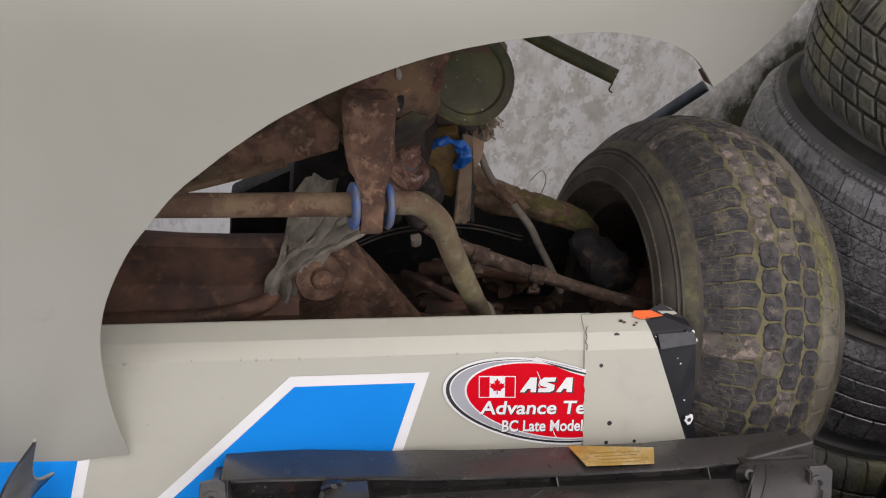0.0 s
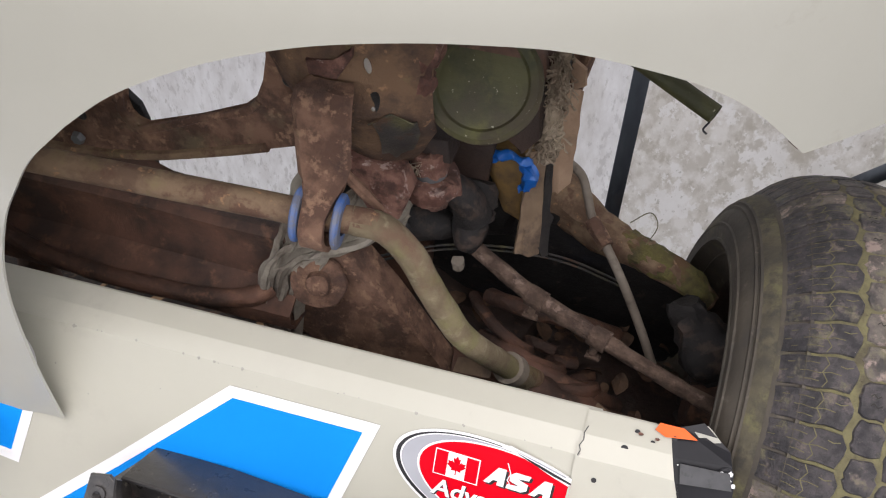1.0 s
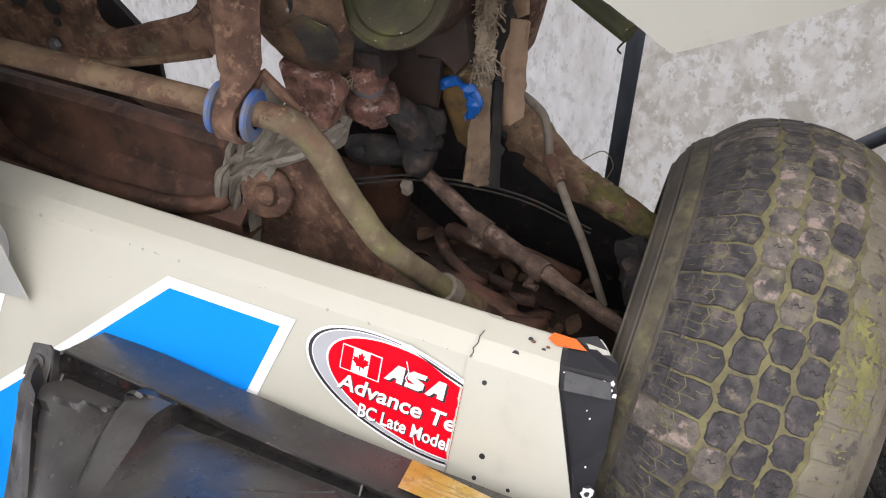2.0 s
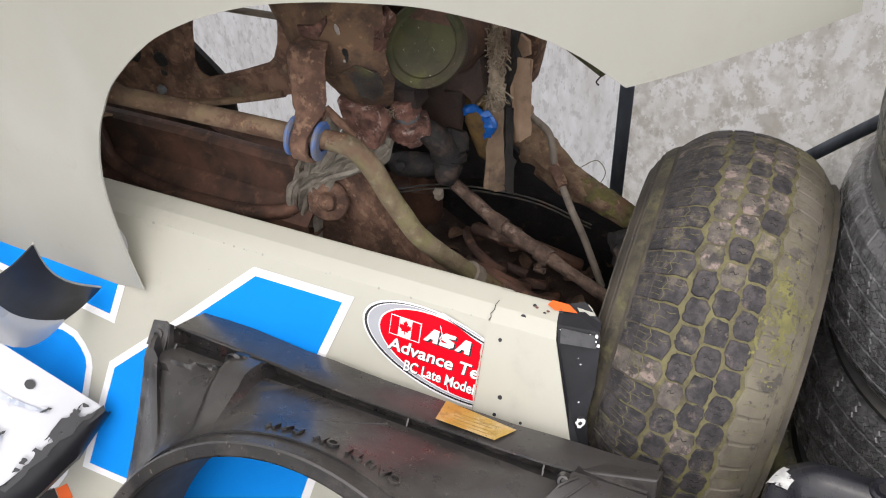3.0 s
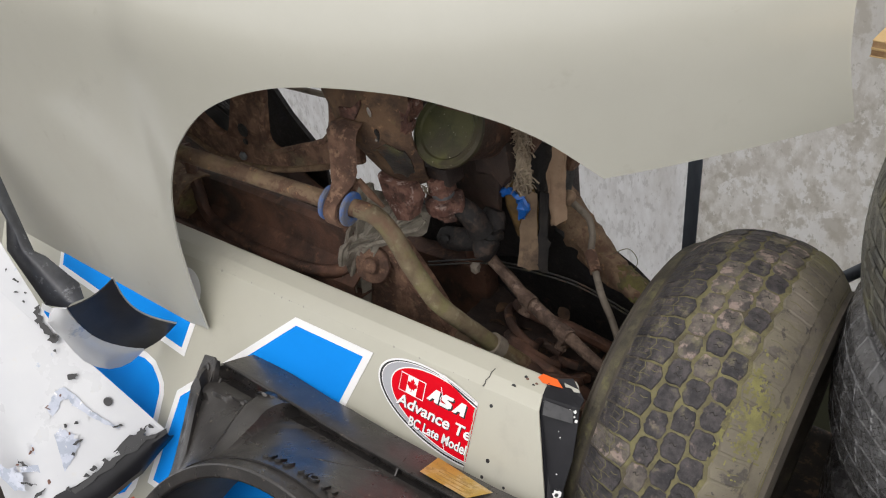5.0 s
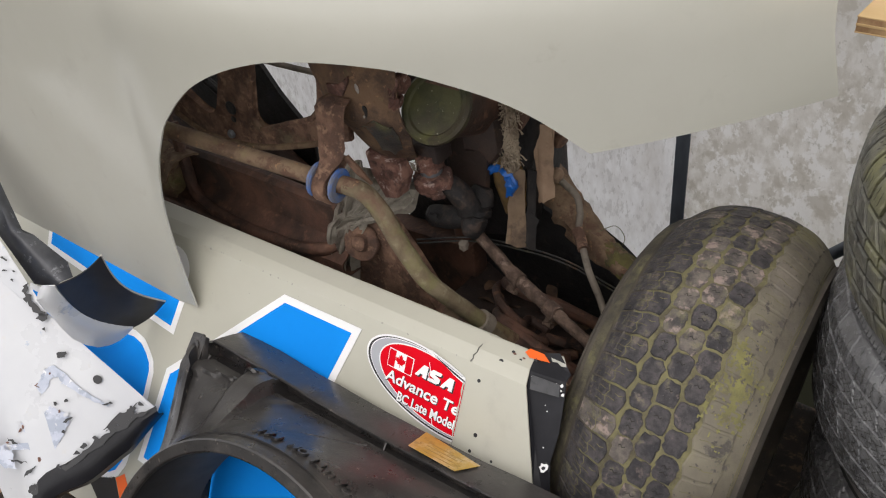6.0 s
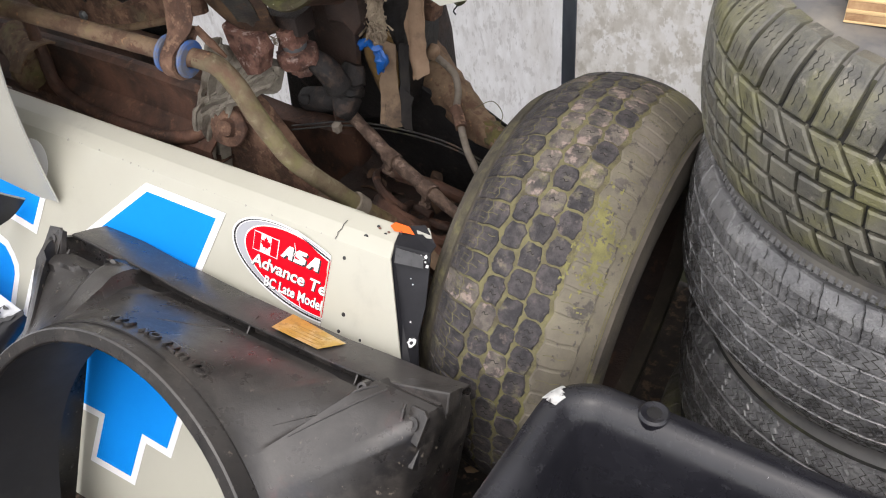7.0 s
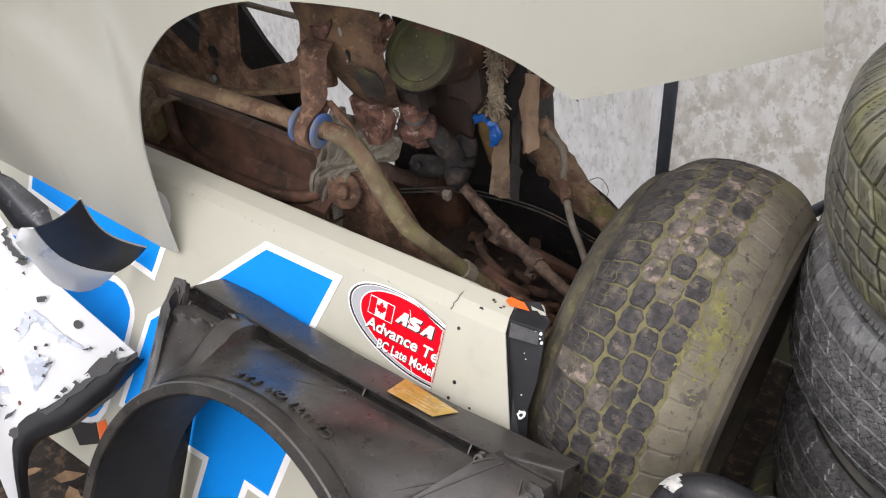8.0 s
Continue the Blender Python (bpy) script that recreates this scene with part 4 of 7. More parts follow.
lumpy(bm, 0.003, 40)
part("rail_bushing", bm, M_MOSSBAR, car, "mossy bushing cup")
bm = bmesh.new()
rows = []
for k in range(11):
    a = -0.9 + k * 0.36
    rows.append([(-0.468 + 0.012 * math.cos(a) + w, 0.978 + 0.066 * math.cos(a), 0.672 + 0.072 * math.sin(a)) for w in (-0.018, 0.0, 0.018)])
sheet(bm, rows, 0.004)
part("bushing_strap", bm, M_MOSSBAR, car, "bent rusty strap")

# the tall rounded tower behind the hanger, with its slot
def tower_at(s, h):
    """A point of the tower's rounded belly: s across from -1 to 1, h from its foot (0) to its top (1)."""
    z = 0.862 + 0.26 * h
    left, right = 0.080 - 0.044 * min(1, h / 0.16) ** 0.6 - 0.135 * max(0, h - 0.16), 0.135 + 0.040 * min(1.0, h / 0.3)
    if h < 0.16:
        right = 0.135 + 0.021 * h / 0.16
    y = 1.040 - 0.075 * min(1.0, h / 0.45) ** 0.8
    x = left + (right - left) * (s + 1) / 2
    return Vector((x, y + 0.030 * s * s + 0.02 * max(0, -s) ** 3, z))


bm = bmesh.new()
sheet(bm, [[tower_at(-1 + k / 8, h / 16) for k in range(17)] for h in range(17)], 0.006)
lumpy(bm, 0.0022, 30)
lumpy(bm, 0.0008, 110)
upright = part("tower", bm, M_TOWER, car, "rusty rounded steel shock tower with green moss")
bm = bmesh.new()
rows = [[tower_at(0.35 + 0.5 * k / 6, h) - Vector((0, 0.0085 + 0.002 * noise.noise(Vector((k * 0.7, h * 9, 0))), 0)) for k in range(7)] for h in (0.10, 0.16, 0.24, 0.32, 0.40, 0.46)]
for k in range(7):
    rows[0][k].z += 0.012 * abs(k - 3) / 3
    rows[-1][k].z -= 0.014 * abs(k - 3) / 3
sheet(bm, rows, 0.0015)
part("bare_patch", bm, M_SLATE, upright, "dark slate patch on the tower")
# a black disc in place of the slot's shaded opening
bm = bmesh.new()
slab(bm, ring_points(0, 0, 0.007, 0.015, 16), 0.002, pose(0.121, 0.9655, 0.990, 92, 12, 4))
part("tower_slot", bm, M_GREASESHADE, upright)
# pale discs stand in for the bright wall showing through the tower
bm = bmesh.new()
slab(bm, ring_points(0, 0, 0.002, 0.0025, 12), 0.0012, pose(0.122, 0.9635, 0.985, 92, 0, 4))
part("slot_gap", bm, M_WALLW, upright)
bm = bmesh.new()
slab(bm, ring_points(0, 0, 0.0035, 0.0085, 14), 0.0012, pose(0.118, 0.9605, 1.036, 92, -12, 0))
part("slot_gap", bm, M_WALLW, upright)
bm = bmesh.new()
slab(bm, [(-0.028, -0.004), (0.0, -0.014), (0.026, 0.008), (0.030, 0.018), (0.004, 0.006), (-0.026, 0.012)], 0.006, pose(0.082, 0.955, 1.030, 88, -18, 0), 0.0015)
part("tower_tab", bm, M_RUSTRED, upright, "red rusted tab")
bm = bmesh.new()
lathe(bm, [(0, 0), (0, 0.012), (0.006, 0.015), (0.04, 0.016), (0.04, 0)], 14, along((0.158, 0.985, 1.030), (0.2, 0.95, 0.1)))
box(bm, (0.034, 0.026, 0.022), pose(0.160, 0.995, 1.014, 10, 20, 10), 0.005)
slab(bm, [(-0.02, 0.03), (0.02, 0.034), (0.016, -0.01), (0.004, -0.032), (-0.012, -0.008)], 0.006, pose(0.160, 0.985, 1.026, 80, 10, 0))
bmesh.ops.subdivide_edges(bm, edges=[e for e in bm.edges if e.calc_length() > 0.008], cuts=2, use_grid_fill=True)
lumpy(bm, 0.006, 80)
part("tower_bolt", bm, M_RUSTRED, car, "flaking red rusted bolt")
bm = bmesh.new()
slab(bm, [(0.10, 1.04), (0.20, 1.07), (0.22, 1.12), (0.05, 1.12), (0.06, 1.06)], 0.03, pose(0, 1.0, 0, 90, 0, 0), 0.006)
part("upper_mount", bm, M_RUST, car)

# sway bar with hanger strap and blue bushings
bm = bmesh.new()
tube(bm, [(-0.9, 0.770, 0.958), (-0.5, 0.820, 0.930), (-0.2, 0.858, 0.909), (0.0, 0.883, 0.895), (0.09, 0.894, 0.889), (0.125, 0.900, 0.888), (0.153, 0.906, 0.880), (0.182, 0.911, 0.849), (0.199, 0.916, 0.808), (0.2195, 0.924, 0.761), (0.244, 0.941, 0.703), (0.286, 1.010, 0.593), (0.32, 1.07, 0.51)], 0.0152, 18, 6, 0.04)
bar = part("sway_bar", bm, M_MOSSBAR, car, "rusty round sway bar with a green mossy bend")
bm = bmesh.new()
tube(bm, [(0.120, 0.899, 0.8885), (0.153, 0.906, 0.880), (0.182, 0.911, 0.849), (0.199, 0.916, 0.808), (0.2195, 0.924, 0.761), (0.244, 0.941, 0.703), (0.286, 1.010, 0.593), (0.31, 1.05, 0.53)], [0.0153, 0.0160, 0.0162, 0.0160, 0.0162, 0.0158, 0.0160, 0.0158], 18, 6, 0.06)
part("moss_coat", bm, M_MOSSGREEN, bar, "pale green moss on the bend")
for x, y, z in ((0.066, 0.889, 0.8895), (0.109, 0.8945, 0.8865)):
    bm = bmesh.new()
    lathe(bm, [(-0.0045, 0.015), (-0.0042, 0.027), (-0.002, 0.0300), (0.002, 0.0300), (0.0042, 0.027), (0.0045, 0.015)], 28, along((x, y, z), (0.99, 0.127, -0.064)))
    part("bushing", bm, M_POLY, bar, "blue plastic bushing washer")
bm = bmesh.new()
lathe(bm, [(-0.012, 0.015), (-0.012, 0.022), (0.012, 0.022), (0.012, 0.015)], 20, along((0.292, 1.02, 0.577), (0.35, 0.6, -0.9)))
part("end_collar", bm, M_HOSE, bar, "grey rubber collar")
rows = []
STRAP = [(0.952, 1.018, 0.058, 0.104), (0.932, 1.016, 0.050, 0.111), (0.921, 1.006, 0.049, 0.114), (0.916, 0.988, 0.051, 0.114), (0.913, 0.966, 0.053, 0.115), (0.909, 0.948, 0.055, 0.116), (0.902, 0.932, 0.060, 0.113), (0.893, 0.918, 0.070, 0.107), (0.880, 0.909, 0.074, 0.103), (0.868, 0.900, 0.075, 0.102), (0.862, 0.884, 0.075, 0.102), (0.865, 0.868, 0.075, 0.102), (0.876, 0.856, 0.075, 0.102), (0.892, 0.853, 0.075, 0.102), (0.907, 0.860, 0.075, 0.102), (0.915, 0.878, 0.075, 0.102), (0.918, 0.905, 0.075, 0.104), (0.928, 0.925, 0.078, 0.110)]
for k in range(len(STRAP) * 2 - 1):
    y, z, xa, xb = ((a + b) / 2 for a, b in zip(STRAP[k // 2], STRAP[(k + 1) // 2]))
    lip = 0.006 if k < 14 else 0.0
    rows.append([(xa + (xb - xa) * q / 8, y + 0.0015 * noise.noise(Vector((q, z * 60, 0))) + lip * max(0, abs(q - 4) - 3), z - (0.3 * lip if q in (0, 8) else 0)) for q in range(9)])
bm = bmesh.new()
sheet(bm, rows, 0.006)
lumpy(bm, 0.0012, 120)
strap = part("hanger_strap", bm, M_RUST, car, "flaky rusted steel hanger strap round the bar")
bm = bmesh.new()
tube(bm, [(0.105, 0.925, 0.925), (0.125, 0.93, 0.90), (0.14, 0.94, 0.875)], [0.006, 0.007, 0.003], 8)
part("strap_tab", bm, M_RUST, car)

# added dark slabs that close the bright gaps behind the tower and over the nut
bm = bmesh.new()
slab(bm, [(0.10, 0.915), (0.24, 0.92), (0.26, 1.12), (0.08, 1.12)], 0.02, pose(0, 1.11, 0, 90, 0, 0), 0.006)
lumpy(bm, 0.004, 30)
part("tower_back", bm, M_RUSTBACKING, car, "dark backing plate added behind the tower")
bm = bmesh.new()
slab(bm, [(0.118, 0.74), (0.20, 0.73), (0.22, 0.90), (0.125, 0.905), (0.108, 0.83)], 0.02, pose(0, 1.17, 0, 90, 0, 0), 0.006)
lumpy(bm, 0.004, 30)
part("steering_bracket", bm, M_RUSTBACKING, car, "dark backing slab added over the nut")

# lower arm with its bolt
bm = bmesh.new()
slab(bm, [(-0.02, 0.66), (-0.012, 0.70), (0.01, 0.722), (0.045, 0.728), (0.075, 0.708), (0.12, 0.65), (0.21, 0.53), (0.05, 0.50), (-0.02, 0.56)], 0.05, pose(0, 1.015, 0, 90, 0, 0), 0.008)
lumpy(bm, 0.004, 28)
arm = part("lower_arm", bm, M_RUST, car, "pitted rusty triangular lower arm")
bm = bmesh.new()
lathe(bm, [(0, 0), (0, 0.036), (-0.004, 0.038), (-0.008, 0.036), (-0.009, 0.018), (-0.010, 0.017), (-0.020, 0.015), (-0.022, 0.011), (-0.022, 0)], 6 * 4, along((0.030, 1.0, 0.677), (-0.2, 0.88, -0.36)))
lumpy(bm, 0.0025, 60)
part("arm_bolt", bm, M_RUST, arm, "rusty bolt head on a large washer")

# the rag wound round the arm
def cloth(path, width, fold, seed, thick=0.003):
    """A creased band of cloth along a line."""
    line = catmull(path, 6)
    rows = []
    for i, p in enumerate(line):
        d = (line[min(i + 1, len(line) - 1)] - line[max(i - 1, 0)]).normalized()
        side = d.cross(Vector((0.3, -1, 0.35))).normalized()
        out = side.cross(d)
        row = []
        for k in range(19):
            s = k / 9 - 1
            f = fold * (math.sin(5.5 * s + seed + 0.35 * i) + 0.6 * math.sin(11 * s - 0.25 * i + seed))
            row.append(p + side * (width * s + 0.3 * fold * math.cos(7 * s + i * 0.4)) + out * f)
        rows.append(row)
    bm = bmesh.new()
    return lumpy(sheet(bm, rows, thick), 0.004, 45)


part("rag", cloth([(-0.028, 0.99, 0.53), (-0.034, 0.985, 0.60), (-0.030, 0.985, 0.665), (-0.012, 0.99, 0.708), (0.030, 1.0, 0.735), (0.085, 1.015, 0.765), (0.13, 1.045, 0.795)], 0.017, 0.005, 0.5), M_RAG, car, "dirty grey rag wound round the arm bolt")
part("rag", cloth([(-0.034, 1.005, 0.50), (-0.030, 1.0, 0.58), (-0.016, 0.998, 0.66), (0.002, 1.005, 0.74), (0.018, 1.015, 0.79), (0.030, 1.03, 0.835)], 0.027, 0.007, 1.7), M_RAG, car, "crumpled beige grey rag hanging behind the sway bar")
part("rag", cloth([(0.01, 1.005, 0.70), (0.05, 1.01, 0.76), (0.085, 1.03, 0.81), (0.115, 1.05, 0.85)], 0.020, 0.006, 2.9), M_RAG, car, "knotted grey rag end")

# can, knob, bracket, ball joint
bm = bmesh.new()
CAN = along((0.219, 1.028, 1.0), (-0.06, 0.78, -0.62)) @ Matrix.Scale(1.03, 4)
lathe(bm, [(0.005, 0), (0.005, 0.046), (0.0015, 0.049), (0.0, 0.057), (0.004, 0.062), (0.012, 0.062), (0.015, 0.059), (0.015, 0)], 44, CAN)
can = part("canister", bm, M_OLIVE, car, "olive green mossy round canister lid")
bm = bmesh.new()
lathe(bm, [(0.014, 0), (0.014, 0.057), (0.15, 0.057), (0.15, 0)], 44, along((0.219, 1.028, 1.0), (-0.06, 0.92, -0.38)))
part("canister_body", bm, M_RUSTDK, can)
bm = bmesh.new()
lathe(bm, [(0.0, 0), (0.0, 0.03), (0.01, 0.036), (0.034, 0.034), (0.042, 0.02), (0.042, 0)], 24, along((0.245, 1.19, 0.93), (0.9, 0.3, -0.1)))
lumpy(bm, 0.010, 28)
part("pump_body", bm, M_RUSTDK, car, "dark brown cast body beside the canister")
bm = bmesh.new()
slab(bm, [(0.19, 0.93), (0.27, 0.94), (0.275, 0.88), (0.255, 0.85), (0.235, 0.88), (0.205, 0.86)], 0.03, pose(0, 1.12, 0, 90, 0, 0), 0.006)
lumpy(bm, 0.006, 30)
part("pump_bracket", bm, M_RUSTBACKING, car)
bm = bmesh.new()
KNOB = along((0.150, 1.078, 0.868), (0.04, 0.10, -1))
lathe(bm, [(0.0, 0), (0.0, 0.024), (0.030, 0.024), (0.033, 0.018), (0.043, 0.018), (0.045, 0.033), (0.050, 0.036), (0.066, 0.036), (0.070, 0.032), (0.072, 0.022), (0.088, 0.021), (0.094, 0.017), (0.094, 0)], 40, KNOB)
lumpy(bm, 0.0045, 70)
lumpy(bm, 0.0035, 170)
part("rusted_knob", bm, M_RUSTRED, car, "heavily flaked pink-red rusted nut")
bm = bmesh.new()
lathe(bm, [(0.028, 0.020), (0.034, 0.0215), (0.042, 0.0205)], 24, KNOB)
part("washer", bm, M_GALV, car, "dull grey washer")
rnd = random.Random(3)
bm = bmesh.new()
for k in range(16):
    p = Vector((0.138 + rnd.gauss(0, 0.006), 1.050, 0.842))
    tube(bm, [p, p + Vector((rnd.gauss(0, 0.006), rnd.gauss(0, 0.004), 0.008)), p + Vector((rnd.gauss(0, 0.010), rnd.gauss(0, 0.005), rnd.uniform(0.0, 0.022)))], 0.0006, 4, 2)
tagged(part("frayed_threads", bm, M_RAGPALE, car, "pale frayed threads on the nut"), kind="stuff")
bm = bmesh.new()
tube(bm, [(0.165, 1.10, 0.80), (0.19, 1.11, 0.775), (0.20, 1.12, 0.74)], [0.020, 0.022, 0.026], 14, 5, 0.15)
part("link_stub", bm, M_BOOT, car)
bm = bmesh.new()
slab(bm, [(0.10, 0.885), (0.175, 0.89), (0.18, 0.855), (0.12, 0.85)], 0.05, pose(0, 1.066, 0, 90, 0, 0), 0.006)
lumpy(bm, 0.003, 40)
part("mount_block", bm, M_RUSTBACKING, car, "dark rusty mounting block over the nut")
bm = bmesh.new()
slab(bm, [(0.070, 0.886), (0.138, 0.874), (0.149, 0.848), (0.138, 0.81), (0.108, 0.80), (0.080, 0.845)], 0.04, pose(0, 1.0, 0, 90, 0, 0), 0.006)
lumpy(bm, 0.004, 35)
part("tower_bracket", bm, M_RUSTRED, car, "rusted bracket block")
bm = bmesh.new()
tube(bm, [(0.12, 1.06, 0.80), (0.11, 1.05, 0.77), (0.085, 1.04, 0.755)], [0.016, 0.020, 0.014], 10, 5, 0.4)
part("grease_boot", bm, M_RAG, car)
bm = bmesh.new()
lathe(bm, [(-0.012, 0), (-0.010, 0.020), (0.0, 0.026), (0.012, 0.030), (0.022, 0.032), (0.028, 0.026), (0.034, 0.032), (0.046, 0.032), (0.052, 0.025), (0.058, 0.030), (0.072, 0.029), (0.084, 0.026), (0.098, 0.018), (0.104, 0.012), (0.104, 0)], 36, along((0.197, 1.168, 0.750), (-0.07, -0.46, -0.88)) @ Matrix.Diagonal((0.9, 0.88, 0.88, 1)))
lathe(bm, [(-0.004, 0), (-0.002, 0.014), (0.004, 0.024), (0.014, 0.029), (0.05, 0.030), (0.09, 0.026), (0.10, 0.018), (0.10, 0)], 30, along((0.070, 1.158, 0.662), (0.96, -0.06, 0.26)) @ Matrix.Diagonal((1.0, 0.8, 0.8, 1)))
lathe(bm, [(0, 0), (0, 0.012), (0.010, 0.012), (0.012, 0.008), (0.012, 0)], 6, along((0.10, 1.137, 0.680), (0.2, -1, 0.4)))
lumpy(bm, 0.005, 40)
lumpy(bm, 0.002, 120)
part("ball_joint", bm, M_BOOT, car, "greasy black ball joint boot")
bm = bmesh.new()
lathe(bm, [(-0.008, 0), (-0.008, 0.009), (0.003, 0.0095), (0.003, 0.006), (0.009, 0.006), (0.009, 0)], 8, along((0.187, 1.112, 0.655), (0.1, 0.2, -1)))
lumpy(bm, 0.003, 150)
part("castle_nut", bm, M_HOSE, car, "small dull castle nut")

# tie rod
bm = bmesh.new()
tube(bm, [(0.195, 1.148, 0.664), (0.24, 1.138, 0.641), (0.292, 1.123, 0.620), (0.34, 1.109, 0.610), (0.392, 1.094, 0.600), (0.47, 1.068, 0.590), (0.53, 1.052, 0.580), (0.60, 1.04, 0.565)], [0.011, 0.012, 0.0125, 0.0125, 0.0115, 0.0105, 0.0105, 0.013], 16, 8, 0.22)
rod = part("tie_rod", bm, M_RODRUST, car, "pitted rusty tie rod")
for p, d in (((0.300, 1.120, 0.619), (0.9, -0.25, -0.12)), ((0.396, 1.092, 0.600), (0.96, -0.28, -0.12))):
    bm = bmesh.new()
    lathe(bm, [(-0.013, 0.010), (-0.013, 0.0155), (0.013, 0.0155), (0.013, 0.010)], 18, along(p, d))
    box(bm, (0.012, 0.010, 0.022), pose(p[0] - 0.004, p[1] - 0.008, p[2] - 0.018, 0, 10, 0), 0.003)
    lathe(bm, [(-0.010, 0), (-0.010, 0.006), (0.010, 0.006), (0.010, 0)], 6, along((p[0] - 0.004, p[1] - 0.010, p[2] - 0.027), (1, -0.2, 0)))
    lumpy(bm, 0.0025, 90)
    part("clamp", bm, M_RODRUST, rod)

# upper arm, brake hose, lines
bm = bmesh.new()
tube(bm, [(0.15, 1.39, 0.755), (0.215, 1.365, 0.690), (0.270, 1.345, 0.645), (0.350, 1.318, 0.602), (0.434, 1.275, 0.604), (0.497, 1.25, 0.597), (0.54, 1.24, 0.57)], [0.030, 0.038, 0.040, 0.032, 0.023, 0.019, 0.016], 18, 6, 0.25)
lumpy(bm, 0.004, 40)
bm_end = bmesh.new()
tube(bm_end, [(0.40, 1.295, 0.603), (0.439, 1.273, 0.605), (0.497, 1.252, 0.598), (0.535, 1.241, 0.573)], [0.024, 0.0235, 0.0215, 0.018], 16, 6, 0.25)
lumpy(bm_end, 0.004, 60)
ctrl = part("upper_arm", bm, M_MOSSBAR, car, "mossy rusted upper control arm")
part("moss_coat", bm_end, M_YELMOSS, ctrl, "yellow green moss on the arm end")
bm = bmesh.new()
tube(bm, [(0.255, 1.325, 0.715), (0.275, 1.315, 0.722), (0.298, 1.308, 0.717), (0.318, 1.312, 0.696), (0.332, 1.300, 0.670), (0.347, 1.270, 0.655), (0.371, 1.243, 0.640), (0.403, 1.212, 0.612), (0.429, 1.205, 0.568), (0.457, 1.19, 0.523), (0.48, 1.18, 0.48)], 0.0068, 12, 6)
hose = part("brake_hose", bm, M_HOSE, car, "grey brown rubber brake hose")
bm = bmesh.new()
tube(bm, [(0.345, 1.268, 0.655), (0.358, 1.256, 0.647), (0.376, 1.238, 0.638)], 0.0115, 12, 4, 0.2)
part("hose_collar", bm, M_RUST, hose)
bm = bmesh.new()
for dz in (0.0, 0.009):
    tube(bm, [(0.05, 1.13, 0.60 + dz), (0.16, 1.20, 0.60 + dz), (0.30, 1.27, 0.56 + dz), (0.42, 1.29, 0.515 + dz)], 0.0019, 8)
part("brake_line", bm, M_SLATE, car, "pair of thin dull brake lines")
bm = bmesh.new()
tube(bm, [(0.40, 1.25, 0.68), (0.425, 1.27, 0.69), (0.44, 1.28, 0.66), (0.43, 1.27, 0.63)], 0.0008, 6)
part("loose_wire", bm, M_MOSS, car)

# a dark backing block, added to darken the gaps between the parts
bm = bmesh.new()
slab(bm, [(-0.06, 0.28), (-0.05, 0.45), (-0.02, 0.60), (0.0, 0.66), (0.05, 0.74), (0.10, 0.74), (0.13, 0.62), (0.15, 0.30)], 0.10, pose(0, 1.50, 0, 90, 0, 0), 0.02)
for x, z, r in ((-0.01, 0.50, 0.045), (0.06, 0.62, 0.045)):
    lathe(bm, [(0, 0), (0, r), (0.05, r * 0.9), (0.06, r * 0.6), (0.06, 0)], 18, along((x, 1.41, z), (0.2, -1, 0.2)))
lumpy(bm, 0.012, 16)
part("engine_block", bm, M_RUSTBACKING, car, "dark backing block added deep in the engine bay")

bm = bmesh.new()
slab(bm, [(-1.2, 0.25), (-1.2, 0.60), (-0.50, 0.605), (-0.44, 0.56), (-0.38, 0.52), (-0.10, 0.512), (0.10, 0.54), (0.10, 0.25)], 0.05, pose(0, 1.25, 0, 90, 0, 0), 0.012)
lumpy(bm, 0.006, 14)
part("inner_rail", bm, M_RUSTDK, car, "dark rusty inner frame rail")
# the dark mass behind: crossmember, coil and engine underside, its shade put into near-black slabs
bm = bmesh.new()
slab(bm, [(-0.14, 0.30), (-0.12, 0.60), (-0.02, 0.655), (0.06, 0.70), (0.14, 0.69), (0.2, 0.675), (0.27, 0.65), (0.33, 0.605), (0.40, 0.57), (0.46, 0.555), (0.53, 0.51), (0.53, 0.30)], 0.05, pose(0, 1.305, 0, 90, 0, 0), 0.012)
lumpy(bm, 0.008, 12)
part("crossmember", bm, M_GREASESHADE, car, "near-black crossmember slab with shade in its colour")
# near-black slab, the bay's deep shade put into its colour
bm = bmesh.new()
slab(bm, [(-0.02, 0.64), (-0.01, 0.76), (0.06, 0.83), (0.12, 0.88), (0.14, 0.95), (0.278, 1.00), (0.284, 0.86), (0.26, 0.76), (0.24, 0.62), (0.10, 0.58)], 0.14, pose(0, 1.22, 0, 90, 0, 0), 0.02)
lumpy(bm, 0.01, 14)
part("gearbox", bm, M_GREASESHADE, car, "near-black steering box slab with shade in its colour")
bm = bmesh.new()
tube(bm, [(0.22, 1.20, 0.52), (0.26, 1.17, 0.545), (0.31, 1.17, 0.54), (0.36, 1.19, 0.52), (0.42, 1.23, 0.47)], 0.013, 12, 5, 0.15)
part("bent_hose", bm, M_RUSTDK, car, "dark bent steering hose")
bm = bmesh.new()
tube(bm, [(0.23, 1.14, 0.47), (0.28, 1.11, 0.495), (0.34, 1.10, 0.485), (0.40, 1.11, 0.455), (0.44, 1.14, 0.41)], 0.015, 12, 5, 0.15)
part("bent_hose", bm, M_RUSTDK, car, "dark bent steering hose")
bm = bmesh.new()
tube(bm, [(0.20, 1.05, 0.52), (0.30, 1.06, 0.50), (0.40, 1.07, 0.46), (0.55, 1.08, 0.40)], [0.03, 0.026, 0.024, 0.03], 12, 5, 0.25)
lumpy(bm, 0.006, 20)
